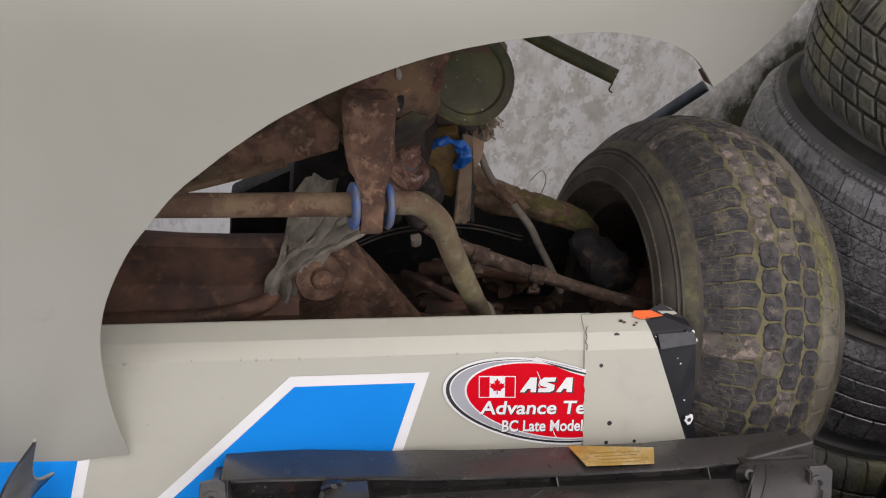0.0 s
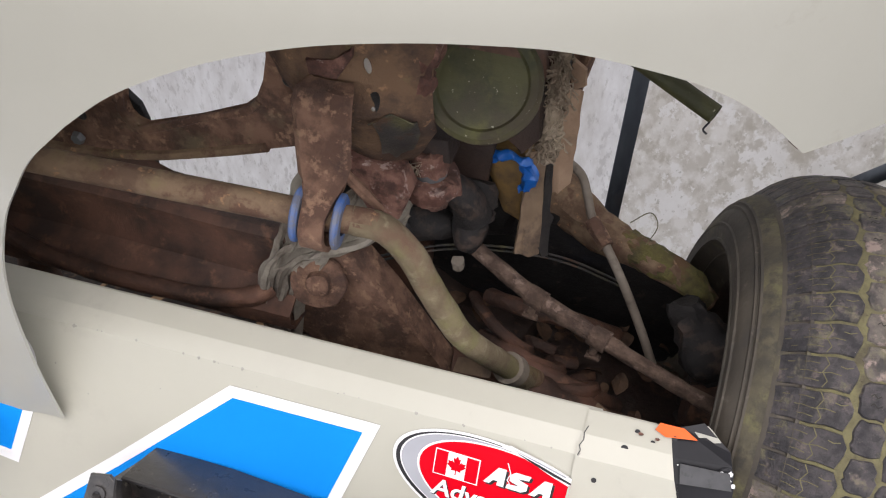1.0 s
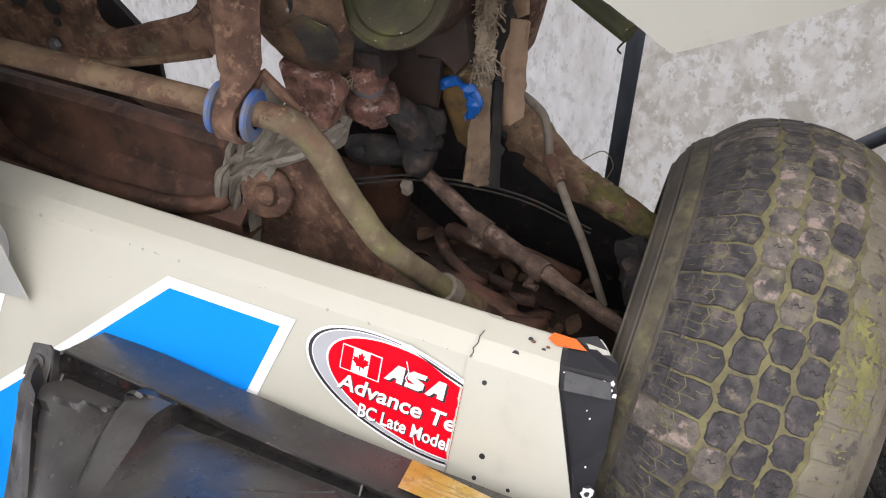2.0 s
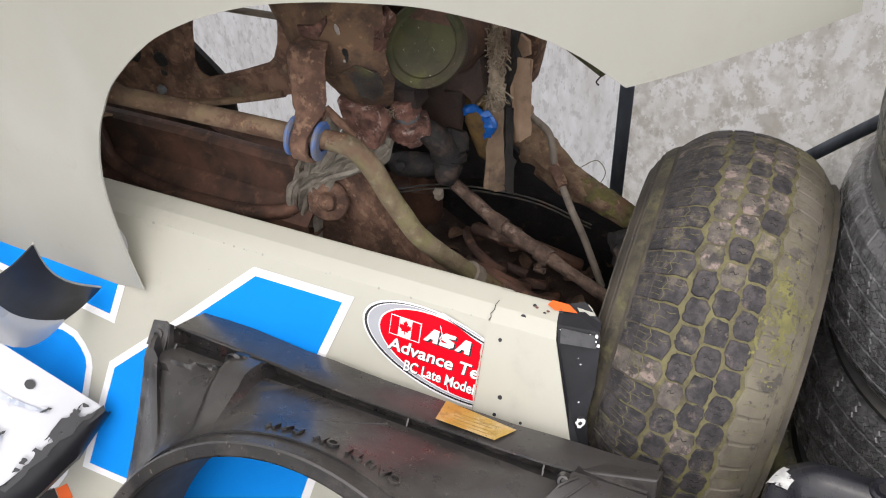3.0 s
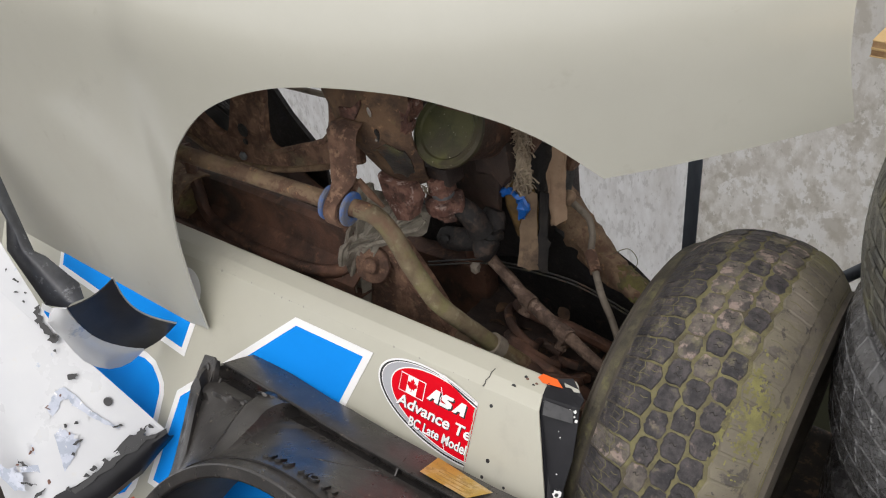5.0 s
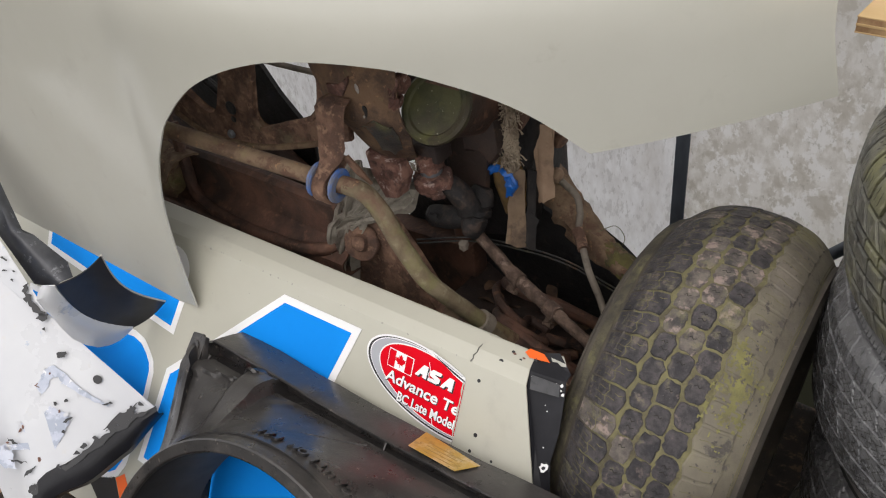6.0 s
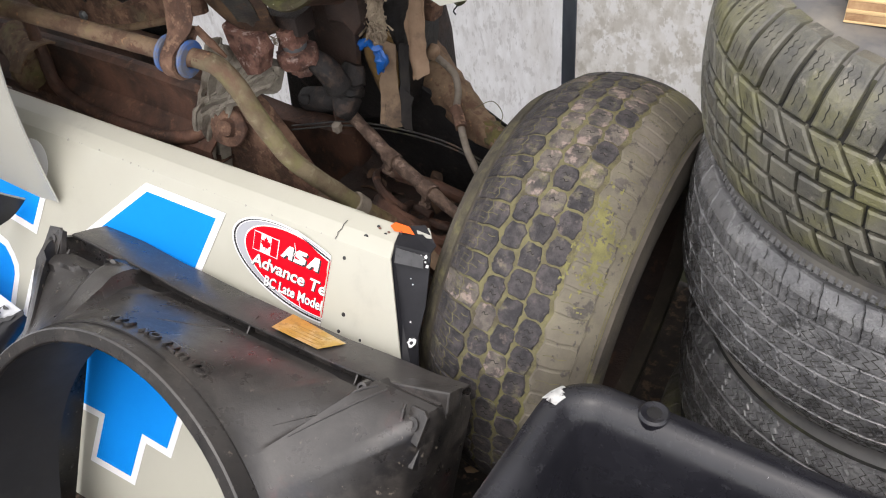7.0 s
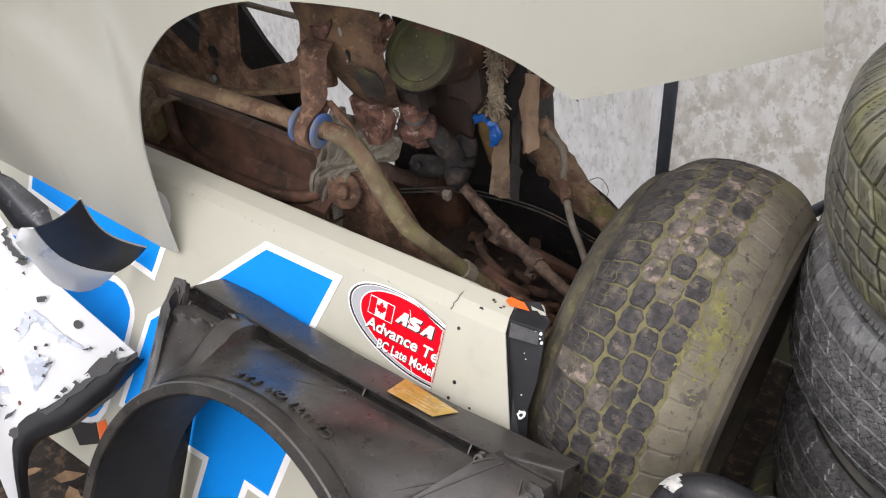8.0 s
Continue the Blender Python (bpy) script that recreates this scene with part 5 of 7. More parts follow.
part("lower_link", bm, M_RUSTDK, car, "rusty lower suspension link")
# a dark sheet added under the arms where only dark clutter shows
bm = bmesh.new()
bmesh.ops.create_grid(bm, x_segments=24, y_segments=20, size=0.5, matrix=Matrix.Translation((0.32, 1.19, 0.40)) @ pose(0, 0, 0, 0, 10, 0) @ Matrix.Diagonal((0.46, 0.36, 1, 1)))
lumpy(bm, 0.030, 9)
lumpy(bm, 0.012, 30)
bmesh.ops.solidify(bm, geom=list(bm.faces), thickness=0.004)
part("splash_shield", bm, M_RUSTBACKING, car, "crumpled dark sheet added in place of dark clutter")
for p0, turn, r in (((0.30, 1.13, 0.47), 0, 0.011), ((0.36, 1.10, 0.455), 30, 0.012), ((0.25, 1.16, 0.49), -25, 0.009)):
    bm = bmesh.new()
    c, n = math.cos(radians(turn)), math.sin(radians(turn))
    tube(bm, [(p0[0] + x * c - y * n, p0[1] + x * n + y * c, p0[2] + z) for x, y, z in ((-0.08, 0.03, 0.0), (-0.03, -0.01, 0.03), (0.02, -0.02, 0.025), (0.05, 0.0, 0.0), (0.03, 0.03, -0.02), (0.07, 0.05, -0.03))], r, 10, 5, 0.2)
    part("bent_hose", bm, M_RUSTDK, car, "dark bent steering hose")
bm = bmesh.new()
slab(bm, [(0, 0), (0.06, 0.0), (0.07, 0.02), (0.005, 0.03)], 0.003, pose(0.40, 1.03, 0.50, 30, 0, -20))
part("dry_leaf", bm, M_LEATHER, car, smooth=False)
bm = bmesh.new()
slab(bm, [(0, 0), (0.05, 0.01), (0.045, 0.035), (0.0, 0.02)], 0.003, pose(0.22, 0.985, 0.585, 40, 0, -10))
part("dry_leaf", bm, M_LEATHER, car, smooth=False)
# chassis legs under the rail
for x in (-0.75, 0.06):
    bm = bmesh.new()
    tube(bm, [(x - 0.04, 1.32, 0.0), (x, 1.30, 0.3), (x, 1.28, 0.62)], [0.05, 0.03, 0.03], 12, 4)
    part("axle_stand", bm, M_RUSTDK, car)

# dead leaves caught among the arms
rnd = random.Random(31)
bm = bmesh.new()
for k in range(70):
    x, y = rnd.uniform(0.16, 0.52), rnd.uniform(1.03, 1.30)
    m = Matrix.Translation((x, y, 0.425 - 0.17 * (x - 0.32) + rnd.uniform(0.0, 0.03))) @ pose(0, 0, 0, rnd.uniform(-35, 35), rnd.uniform(-35, 35), rnd.uniform(0, 360))
    ln = rnd.uniform(0.018, 0.042)
    left = [bm.verts.new(m @ Vector((ln * q, -0.32 * ln * math.sin(math.pi * q) - 0.002, 0.16 * ln * math.sin(math.pi * q) + 0.006 * q * q))) for q in (0, 0.25, 0.5, 0.75, 1)]
    midl = [bm.verts.new(m @ Vector((ln * q, 0, 0.004 * q))) for q in (0, 0.25, 0.5, 0.75, 1)]
    right = [bm.verts.new(m @ Vector((ln * q, 0.34 * ln * math.sin(math.pi * q) + 0.002, 0.2 * ln * math.sin(math.pi * q)))) for q in (0, 0.25, 0.5, 0.75, 1)]
    for u, v in ((left, midl), (midl, right)):
        for q in range(4):
            bm.faces.new((u[q], u[q + 1], v[q + 1], v[q]))
tagged(part("leaf_litter", bm, M_OLDLEAF, None, "brown dead leaves lying among the suspension arms"), category="leaves", kind="stuff")
# rusty tab behind the end of the arch
bm = bmesh.new()
slab(bm, [(0.0, 0.0), (0.010, -0.012), (0.020, -0.016), (0.018, -0.002), (0.010, 0.010)], 0.003, pose(0.510, 0.985, 1.044, 82, 0, -20))
part("arch_tab", bm, M_RUSTRED, car, "red rusted tab behind the arch")

# frayed rags, strap end and blue clip
bm = bmesh.new()
rnd = random.Random(8)
for k in range(420):
    t = rnd.random()
    p = Vector((0.284 - 0.004 * t + rnd.gauss(0, 0.0045 + 0.0025 * t), 1.145 + rnd.gauss(0, 0.005), 0.988 - 0.138 * t))
    pts = [p]
    for j in range(3):
        p = p + Vector((rnd.gauss(0, 0.004), rnd.gauss(0, 0.004), -rnd.uniform(0.002, 0.007)))
        pts.append(p)
    tube(bm, pts, rnd.uniform(0.0005, 0.0016), 4, 2, 0.6)
tube(bm, [(0.284, 1.147, 0.99), (0.283, 1.148, 0.93), (0.281, 1.15, 0.875), (0.281, 1.151, 0.832)], [0.008, 0.010, 0.0125, 0.013], 14, 8, 0.5)
lumpy(bm, 0.004, 90)
tagged(part("frayed_rag", bm, M_RAGPALE, car, "frayed hanging grey rag"), kind="stuff")
def hanging(corners, cols, buckle, seed):
    """A stiff hanging strip between its four corners, a little buckled."""
    a, b, c, d = (Vector(p) for p in corners)
    rows = []
    for k in range(13):
        t = k / 12
        row = []
        for q in range(cols + 1):
            f = q / cols
            w = noise.noise(Vector((f * 3 + seed, t * 5, seed)))
            rag = 0.008 * noise.noise(Vector((f * 9, seed, t))) if k == 12 else 0
            row.append(a.lerp(b, f).lerp(d.lerp(c, f), t) + Vector((0.003 * w, buckle * math.sin(3 * t + 4 * f) + 0.006 * w, rag)))
        rows.append(row)
    bm = bmesh.new()
    return sheet(bm, rows, 0.004)


strip_part = part("torn_strip", hanging(((0.254, 1.184, 0.815), (0.273, 1.205, 0.80), (0.284, 1.178, 0.648), (0.254, 1.155, 0.660)), 5, 0.003, 1.0), M_LEATHER, car, "brown strip with burnt patches")
part("scorched_half", hanging(((0.272, 1.209, 0.80), (0.277, 1.232, 0.785), (0.295, 1.191, 0.632), (0.279, 1.178, 0.660)), 5, 0.003, 4.0), M_SCORCH, strip_part, "blackened half of the strip")
part("torn_flap", hanging(((0.262, 1.228, 0.882), (0.304, 1.262, 0.872), (0.304, 1.246, 0.728), (0.284, 1.232, 0.722)), 6, 0.006, 7.0), M_FLAP, car, "tan leathery flap")
bm = bmesh.new()
bmesh.ops.create_icosphere(bm, subdivisions=3, radius=0.014, matrix=Matrix.Translation((0.275, 1.31, 0.732)))
lumpy(bm, 0.005, 60)
part("rubber_plug", bm, M_FLAP, car, "tan rubber plug")
bm = bmesh.new()
tube(bm, [(0.202, 1.186, 0.786), (0.214, 1.181, 0.800), (0.232, 1.178, 0.806), (0.248, 1.176, 0.800), (0.258, 1.176, 0.784), (0.254, 1.178, 0.764), (0.246, 1.180, 0.752)], [0.004, 0.008, 0.006, 0.008, 0.011, 0.009, 0.004], 12, 6, 0.5)
tube(bm, [(0.256, 1.172, 0.800), (0.262, 1.168, 0.784), (0.258, 1.170, 0.764)], [0.004, 0.008, 0.004], 8, 5, 0.5)
lumpy(bm, 0.006, 90)
part("blue_clip", bm, M_BLUECLIP, car, "bright blue plastic clip")
bm = bmesh.new()
slab(bm, [(0.198, 0.800), (0.25, 0.815), (0.275, 0.74), (0.258, 0.675), (0.222, 0.690), (0.196, 0.755)], 0.04, pose(0, 1.195, 0, 90, 0, 0), 0.014)
lumpy(bm, 0.004, 40)
part("ochre_bracket", bm, M_YELLOW, car, "ochre yellow painted bracket")
# the dark casting behind the rags, up under the arch
bm = bmesh.new()
slab(bm, [(0.235, 0.86), (0.262, 0.80), (0.288, 0.805), (0.300, 0.845), (0.304, 0.90), (0.304, 0.99), (0.29, 1.03), (0.24, 1.0)], 0.05, pose(0, 1.290, 0, 90, 0, 0), 0.014)
lumpy(bm, 0.008, 26)
part("cast_housing", bm, M_RUST, car, "brown rusty cast housing")
bm = bmesh.new()
slab(bm, [(0, 0), (0.018, -0.008), (0.022, -0.030), (0.008, -0.040), (-0.004, -0.022)], 0.008, pose(0.286, 1.240, 0.925, 84, 0, -15), 0.002)
part("torn_scrap", bm, M_FLAP, car, "torn tan scrap")
# moss covered pipe under the arch
bm = bmesh.new()
tube(bm, [(0.27, 1.215, 1.014), (0.36, 1.178, 0.980), (0.462, 1.135, 0.951)], 0.0115, 14, 4, 0.06)
part("mossy_pipe", bm, M_OLIVE, car, "moss green metal pipe end")
bm = bmesh.new()
tube(bm, [(0.458, 1.130, 0.943), (0.453, 1.125, 0.935), (0.458, 1.123, 0.931)], 0.0012, 6)
part("pipe_wire", bm, M_BLACKP, car)

# ---- tyres ----
def fall(s, crown):
    """How far the tread lies below its middle, at s from the centre line."""
    if crown > 2:
        return crown * s * s + 6.0 * max(0.0, abs(s) - 0.07) ** 2
    if crown > 1:
        return crown * s * s + 14.0 * max(0.0, abs(s) - 0.075) ** 2
    return crown * s * s + max(0.0, abs(s) - 0.09) * 0.5


def keep_side(poly, limit, sign):
    """The part of an outline on one side of a line across the tread."""
    out = []
    for (s0, l0), (s1, l1) in zip(poly, poly[1:] + poly[:1]):
        a, b = sign * (s0 - limit), sign * (s1 - limit)
        if a >= 0:
            out.append((s0, l0))
        if a * b < 0:
            t = a / (a - b)
            out.append((s0 + (s1 - s0) * t, l0 + (l1 - l0) * t))
    return out


def tread_mesh(name, outline, R, crown, depth, material, sipes=(), round_edge=0.0016, slit=None):
    """One tread block on a tyre about x: the outline and its fine slits in (along the axis, round the tread), in metres."""
    bm = bmesh.new()

    def at(s, l, r):
        a = l / R
        return bm.verts.new((s, r * math.cos(a), r * math.sin(a)))

    top = lambda s: R - fall(s, crown)
    low, high = min(p[0] for p in outline), max(p[0] for p in outline)
    wide = high - low > 0.03
    if wide:
        fine = []
        for (s0, l0), (s1, l1) in zip(outline, outline[1:] + outline[:1]):
            n = max(1, math.ceil(abs(s1 - s0) / 0.009))
            fine += [(s0 + (s1 - s0) * k / n, l0 + (l1 - l0) * k / n) for k in range(n)]
        outline = fine
    small = inset(outline, round_edge)
    rings = [[at(s, l, top(s) - depth) for s, l in outline], [at(s, l, top(s) - 0.0020) for s, l in outline], [at(s, l, top(s)) for s, l in small]]
    n = len(outline)
    for a, b in zip(rings, rings[1:]):
        for i in range(n):
            bm.faces.new((a[i], a[(i + 1) % n], b[(i + 1) % n], b[i]))
    if wide:
        strips = math.ceil((high - low) / 0.009)
        for k in range(strips):
            band = keep_side(keep_side([tuple(p) for p in small], low + (high - low) * k / strips, 1), low + (high - low) * (k + 1) / strips, -1)
            if len(band) > 2:
                bm.faces.new([at(s, l, top(s)) for s, l in band])
    else:
        bm.faces.new(rings[2])
    bmesh.ops.remove_doubles(bm, verts=bm.verts, dist=0.00002)
    bmesh.ops.recalc_face_normals(bm, faces=bm.faces)
    for line in sipes:
        for (s0, l0), (s1, l1) in zip(line, line[1:]):
            n = Vector((-(l1 - l0), s1 - s0)).normalized() * 0.00055
            q = [at(s + a * n.x, l + a * n.y, top(s) + 0.0003) for s, l, a in ((s0, l0, -1), (s1, l1, -1), (s1, l1, 1), (s0, l0, 1))]
            bm.faces.new(q).material_index = 1
    me = bpy.data.meshes.new(name)
    bm.to_mesh(me)
    bm.free()
    me.materials.append(material)
    me.materials.append(slit or M_SLIT)
    return me


def blocks(parent, mesh, count, phase, which=None):
    for k in range(count) if which is None else which:
        a = 360.0 * (k + phase) / count
        ob = new("tread_block", mesh)
        ob.parent = parent
        ob.matrix_basis = pose(0, 0, 0, a, 0, 0)


def tyre_body(R, W, bead, crown, depth, bulge=(0.016, 0.016)):
    """Sidewalls and casing about x, without the tread blocks."""
    h = W / 2
    rf = lambda s: R - depth - fall(s, crown)
    def wall(more):
        side = rf(h * 0.9) + more - bead
        return [(-h * 0.62, bead), (-h * 0.74, bead + 0.006), (-h * 0.80, bead + 0.02), (-h * 0.93, bead + side * 0.28), (-h * 0.985, bead + side * 0.32), (-h, bead + side * 0.48), (-h * 0.990, bead + side * 0.64), (-h * 0.985 + 0.001, bead + side * 0.67), (-h * 0.960, bead + side * 0.78), (-h * 0.90, rf(h * 0.90))]

    prof = wall(bulge[0])
    flip = [(-s, r) for s, r in wall(bulge[1])[::-1]]
    mid = [(h * 0.9 * k / 5, rf(h * 0.9 * k / 5)) for k in range(-4, 5)]
    inner = [(h * 0.55, bead), (h * 0.85, bead + (R - bead) * 0.45), (h * 0.75, R - 0.03), (0, R - 0.022), (-h * 0.75, R - 0.03), (-h * 0.85, bead + (R - bead) * 0.45), (-h * 0.55, bead)]
    return prof, mid, flip, inner


HEX = [(-0.0160, -0.0072), (-0.0134, -0.0158), (-0.0098, -0.0191), (0.0098, -0.0189), (0.0130, -0.0166), (0.0160, -0.0084), (0.0160, 0.0072), (0.0134, 0.0158), (0.0098, 0.0191), (-0.0098, 0.0189), (-0.0130, 0.0166), (-0.0160, 0.0084)]
HEX = [(s * 0.985, l * 1.0) for s, l in HEX]
WHEEL = Matrix.Translation((0.673, 1.126, 0.476)) @ pose(0, 0, 0, 0, 5.56, 3.74)
R, W, CROWN, BULGE = 0.3624, 0.266, 2.5, 0.17
prof, mid, flip, inner = tyre_body(R, W, 0.197, CROWN, 0.0034, (0.012, 0.036))
# the inner sidewall bulges well past the tread
top_r = prof[-1][1]
prof = [(q * (1.04 + BULGE * math.sin(math.pi * min(1.0, (top_r - r) / (top_r - 0.197) * 0.85)) ** 0.8), r - 0.001) for q, r in prof]
bm = bmesh.new()
lathe(bm, prof + mid + flip + inner, 110, closed=True)
wheel_tyre = part("tyre", bm, M_SIDE, car, "weathered old tyre with mossy grooves and worn tread blocks", m=WHEEL)
bm = bmesh.new()
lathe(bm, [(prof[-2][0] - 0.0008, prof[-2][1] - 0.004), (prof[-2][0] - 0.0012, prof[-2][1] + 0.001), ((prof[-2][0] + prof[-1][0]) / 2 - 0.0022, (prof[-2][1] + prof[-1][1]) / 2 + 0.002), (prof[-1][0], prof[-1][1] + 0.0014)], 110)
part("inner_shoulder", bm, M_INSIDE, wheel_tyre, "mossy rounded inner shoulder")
bm = bmesh.new()
lathe(bm, [(s, r + 0.0012) for s, r in mid + [flip[0]]], 110)
part("tread_base", bm, M_MOSS, wheel_tyre, "yellow green moss in the grooves")
bm = bmesh.new()
r0 = R - 0.0034 - fall(0.119, CROWN)
lathe(bm, [(0.1160, r0 + 0.0025), (0.1172, r0 + 0.0036), (0.1184, r0 + 0.0022), (0.1200, r0 - 0.002)], 110)
part("edge_rib", bm, M_SHOULDER, wheel_tyre)
bm = bmesh.new()
lathe(bm, [(s, R - 0.0013 - fall(s, CROWN)) for s in [0.0560 + 0.006 * k for k in range(11)]], 110)
part("shoulder_base", bm, M_SHOULDER, wheel_tyre, "smooth mossy outer shoulder")
# moulded rings on the inner sidewall
inside = sorted((r, q) for q, r in prof)
for r, h in ((0.222, 0.0030), (0.236, 0.0024), (0.258, 0.0014), (0.285, 0.0016), (0.292, 0.0016)):
    q = float(np.interp(r, [a for a, _ in inside], [c for _, c in inside]))
    bm = bmesh.new()
    lathe(bm, [(q + 0.001, r - 0.0035), (q - h, r - 0.0018), (q - h, r + 0.0018), (q + 0.001, r + 0.0035)], 110)
    part("sidewall_ring", bm, M_SIDE, wheel_tyre)
# the bright moss patch on the outer shoulder
hub = WHEEL.inverted() @ Vector((0.794, 0.935, 0.751))
mid_a = math.atan2(hub.z, hub.y)
bm = bmesh.new()
for i in range(90):
    for k in range(40):
        s, a = 0.046 + 0.0018 * k, mid_a + radians(-17 + 0.38 * i)
        x, y = (s - 0.074) / 0.030, (a - mid_a) / radians(12)
        if x * x + y * y + 1.6 * noise.noise(Vector((s * 55, a * 18, 1.0))) + 2.0 * noise.noise(Vector((s * 230, a * 75, 4.0))) < 0.30:
            quad = []
            for ds, da in ((0, 0), (0.0018, 0), (0.0018, radians(0.38)), (0, radians(0.38))):
                r = R + 0.0007 - fall(s + ds, CROWN) + 0.0005 * noise.noise(Vector(((s + ds) * 300, (a + da) * 100, 2.0)))
                quad.append(bm.verts.new((s + ds, r * math.cos(a + da), r * math.sin(a + da))))
            bm.faces.new(quad)
bmesh.ops.remove_doubles(bm, verts=bm.verts, dist=0.0002)
part("moss_patch", bm, M_MOSSPATCH, wheel_tyre, "bright yellow green moss patch")
COUNT = 56
rnd = random.Random(21)
MARK = ([(-0.006, -0.004), (-0.002, -0.007), (0.001, -0.003), (0.005, -0.006)], [(-0.005, 0.006), (-0.001, 0.003), (0.002, 0.007), (0.006, 0.004)])
for s0, phase in ((-0.0333, 0.13), (0.0, 0.63), (0.0333, 0.13)):
    # ten worn shapes of block a row, seven dark and three dusty
    kinds = []
    for q in range(10):
        edge = []
        for (sa, la), (sb, lb) in zip(HEX, HEX[1:] + HEX[:1]):
            edge.append((sa + s0 + rnd.uniform(-0.0018, 0.0018), la + rnd.uniform(-0.0018, 0.0018)))
            if abs(sa - sb) + abs(la - lb) > 0.012:
                edge += [(sa + (sb - sa) * f + s0 + rnd.uniform(-0.0020, 0.0016), la + (lb - la) * f + rnd.uniform(-0.0018, 0.0018)) for f in (0.33, 0.66)]
        worn = edge
        marks = [[(s + s0 + rnd.uniform(-0.001, 0.001), l) for s, l in line] for line in MARK[: (1, 0, 2, 1, 0, 1, 2, 0, 1, 1)[q]]]
        kinds.append(tread_mesh("tread_block", worn, R - rnd.uniform(0.0, 0.0014), CROWN, 0.0045, M_BLOCK if q < 7 else M_BLOCKTAN, marks, 0.0014))
    pick = [rnd.choice((7, 8, 9)) if rnd.random() < (0.55 if 60 < 360 * k / COUNT < 121 else 0.07) else rnd.randrange(7) for k in range(COUNT)]
    for q in range(10):
        blocks(wheel_tyre, kinds[q], COUNT, phase, [k for k in range(COUNT) if pick[k] == q])
# shoulder lugs: each cut by a wavy slit from its outer end
SHL = [(-0.126, -0.0188), (-0.106, -0.0196), (-0.088, -0.0180), (-0.075, -0.0196), (-0.0575, -0.0182), (-0.0510, -0.006), (-0.0522, 0.003), (-0.0580, 0.0190), (-0.075, 0.0172), (-0.088, 0.0192), (-0.106, 0.0176), (-0.126, 0.0188)]
WAVE = ([(-0.119, 0.001), (-0.098, -0.0008), (-0.088, 0.0014), (-0.078, -0.0006), (-0.068, 0.001)], [(-0.114, -0.010), (-0.096, -0.0112), (-0.088, -0.0096)], [(-0.113, 0.0105), (-0.095, 0.0092), (-0.087, 0.0108)], [(-0.084, -0.0185), (-0.080, -0.010), (-0.085, 0.0), (-0.080, 0.010), (-0.084, 0.0175)], [(-0.070, -0.009), (-0.064, -0.0075), (-0.058, -0.0095)])
SHR = [(0.0560, -0.0190), (0.066, -0.0198), (0.075, -0.0190), (0.092, -0.0202), (0.100, -0.0170), (0.104, -0.004), (0.102, 0.0160), (0.092, 0.0194), (0.075, 0.0206), (0.066, 0.0196), (0.0555, 0.0192), (0.0510, 0.004), (0.0525, -0.004)]
for m, keep in ((M_BLOCK, lambda k: (k * 7) % 11 > 0), (M_BLOCKTAN, lambda k: (k * 7) % 11 == 0)):
    blocks(wheel_tyre, tread_mesh("tread_block", SHL, R, CROWN, 0.0040, m, WAVE, 0.0010, M_MOSS), COUNT, 0.63, [k for k in range(COUNT) if keep(k)])
blocks(wheel_tyre, tread_mesh("tread_block", SHR, R, CROWN, 0.0046, M_SHOULDER, ([(0.060, 0.001), (0.070, -0.001), (0.080, 0.002), (0.090, 0.0)],), 0.0030, M_MOSS), COUNT, 0.63)
bm = bmesh.new()
lathe(bm, [(-0.105, 0.196), (-0.112, 0.205), (-0.105, 0.199), (-0.08, 0.185), (-0.02, 0.175), (0.04, 0.178), (0.10, 0.198), (0.108, 0.206)], 48)
rim = part("rim", bm, M_RUSTBACKING, car, "dark rusty steel rim", m=WHEEL)
bm = bmesh.new()
lathe(bm, [(0.03, 0.176), (0.025, 0.12), (0.045, 0.08), (0.045, 0)], 40)
part("rim_centre", bm, M_RUSTDK, rim)
bm = bmesh.new()
lathe(bm, [(-0.14, 0), (-0.14, 0.03), (-0.10, 0.045), (-0.085, 0.075), (-0.03, 0.085), (0.02, 0.09), (0.02, 0)], 36)
lumpy(bm, 0.004, 30)
part("hub", bm, M_RUSTDK, car, "dark rusty brake hub", m=WHEEL)
bm = bmesh.new()
tube(bm, [(0.50, 1.20, 0.60), (0.54, 1.17, 0.56), (0.575, 1.15, 0.50), (0.57, 1.13, 0.42), (0.55, 1.12, 0.36)], [0.025, 0.04, 0.045, 0.04, 0.03], 16, 8, 0.3)
lumpy(bm, 0.014, 22)
lumpy(bm, 0.007, 60)
part("spindle", bm, M_BOOT, car, "dark rusty wheel spindle caked in dirt")


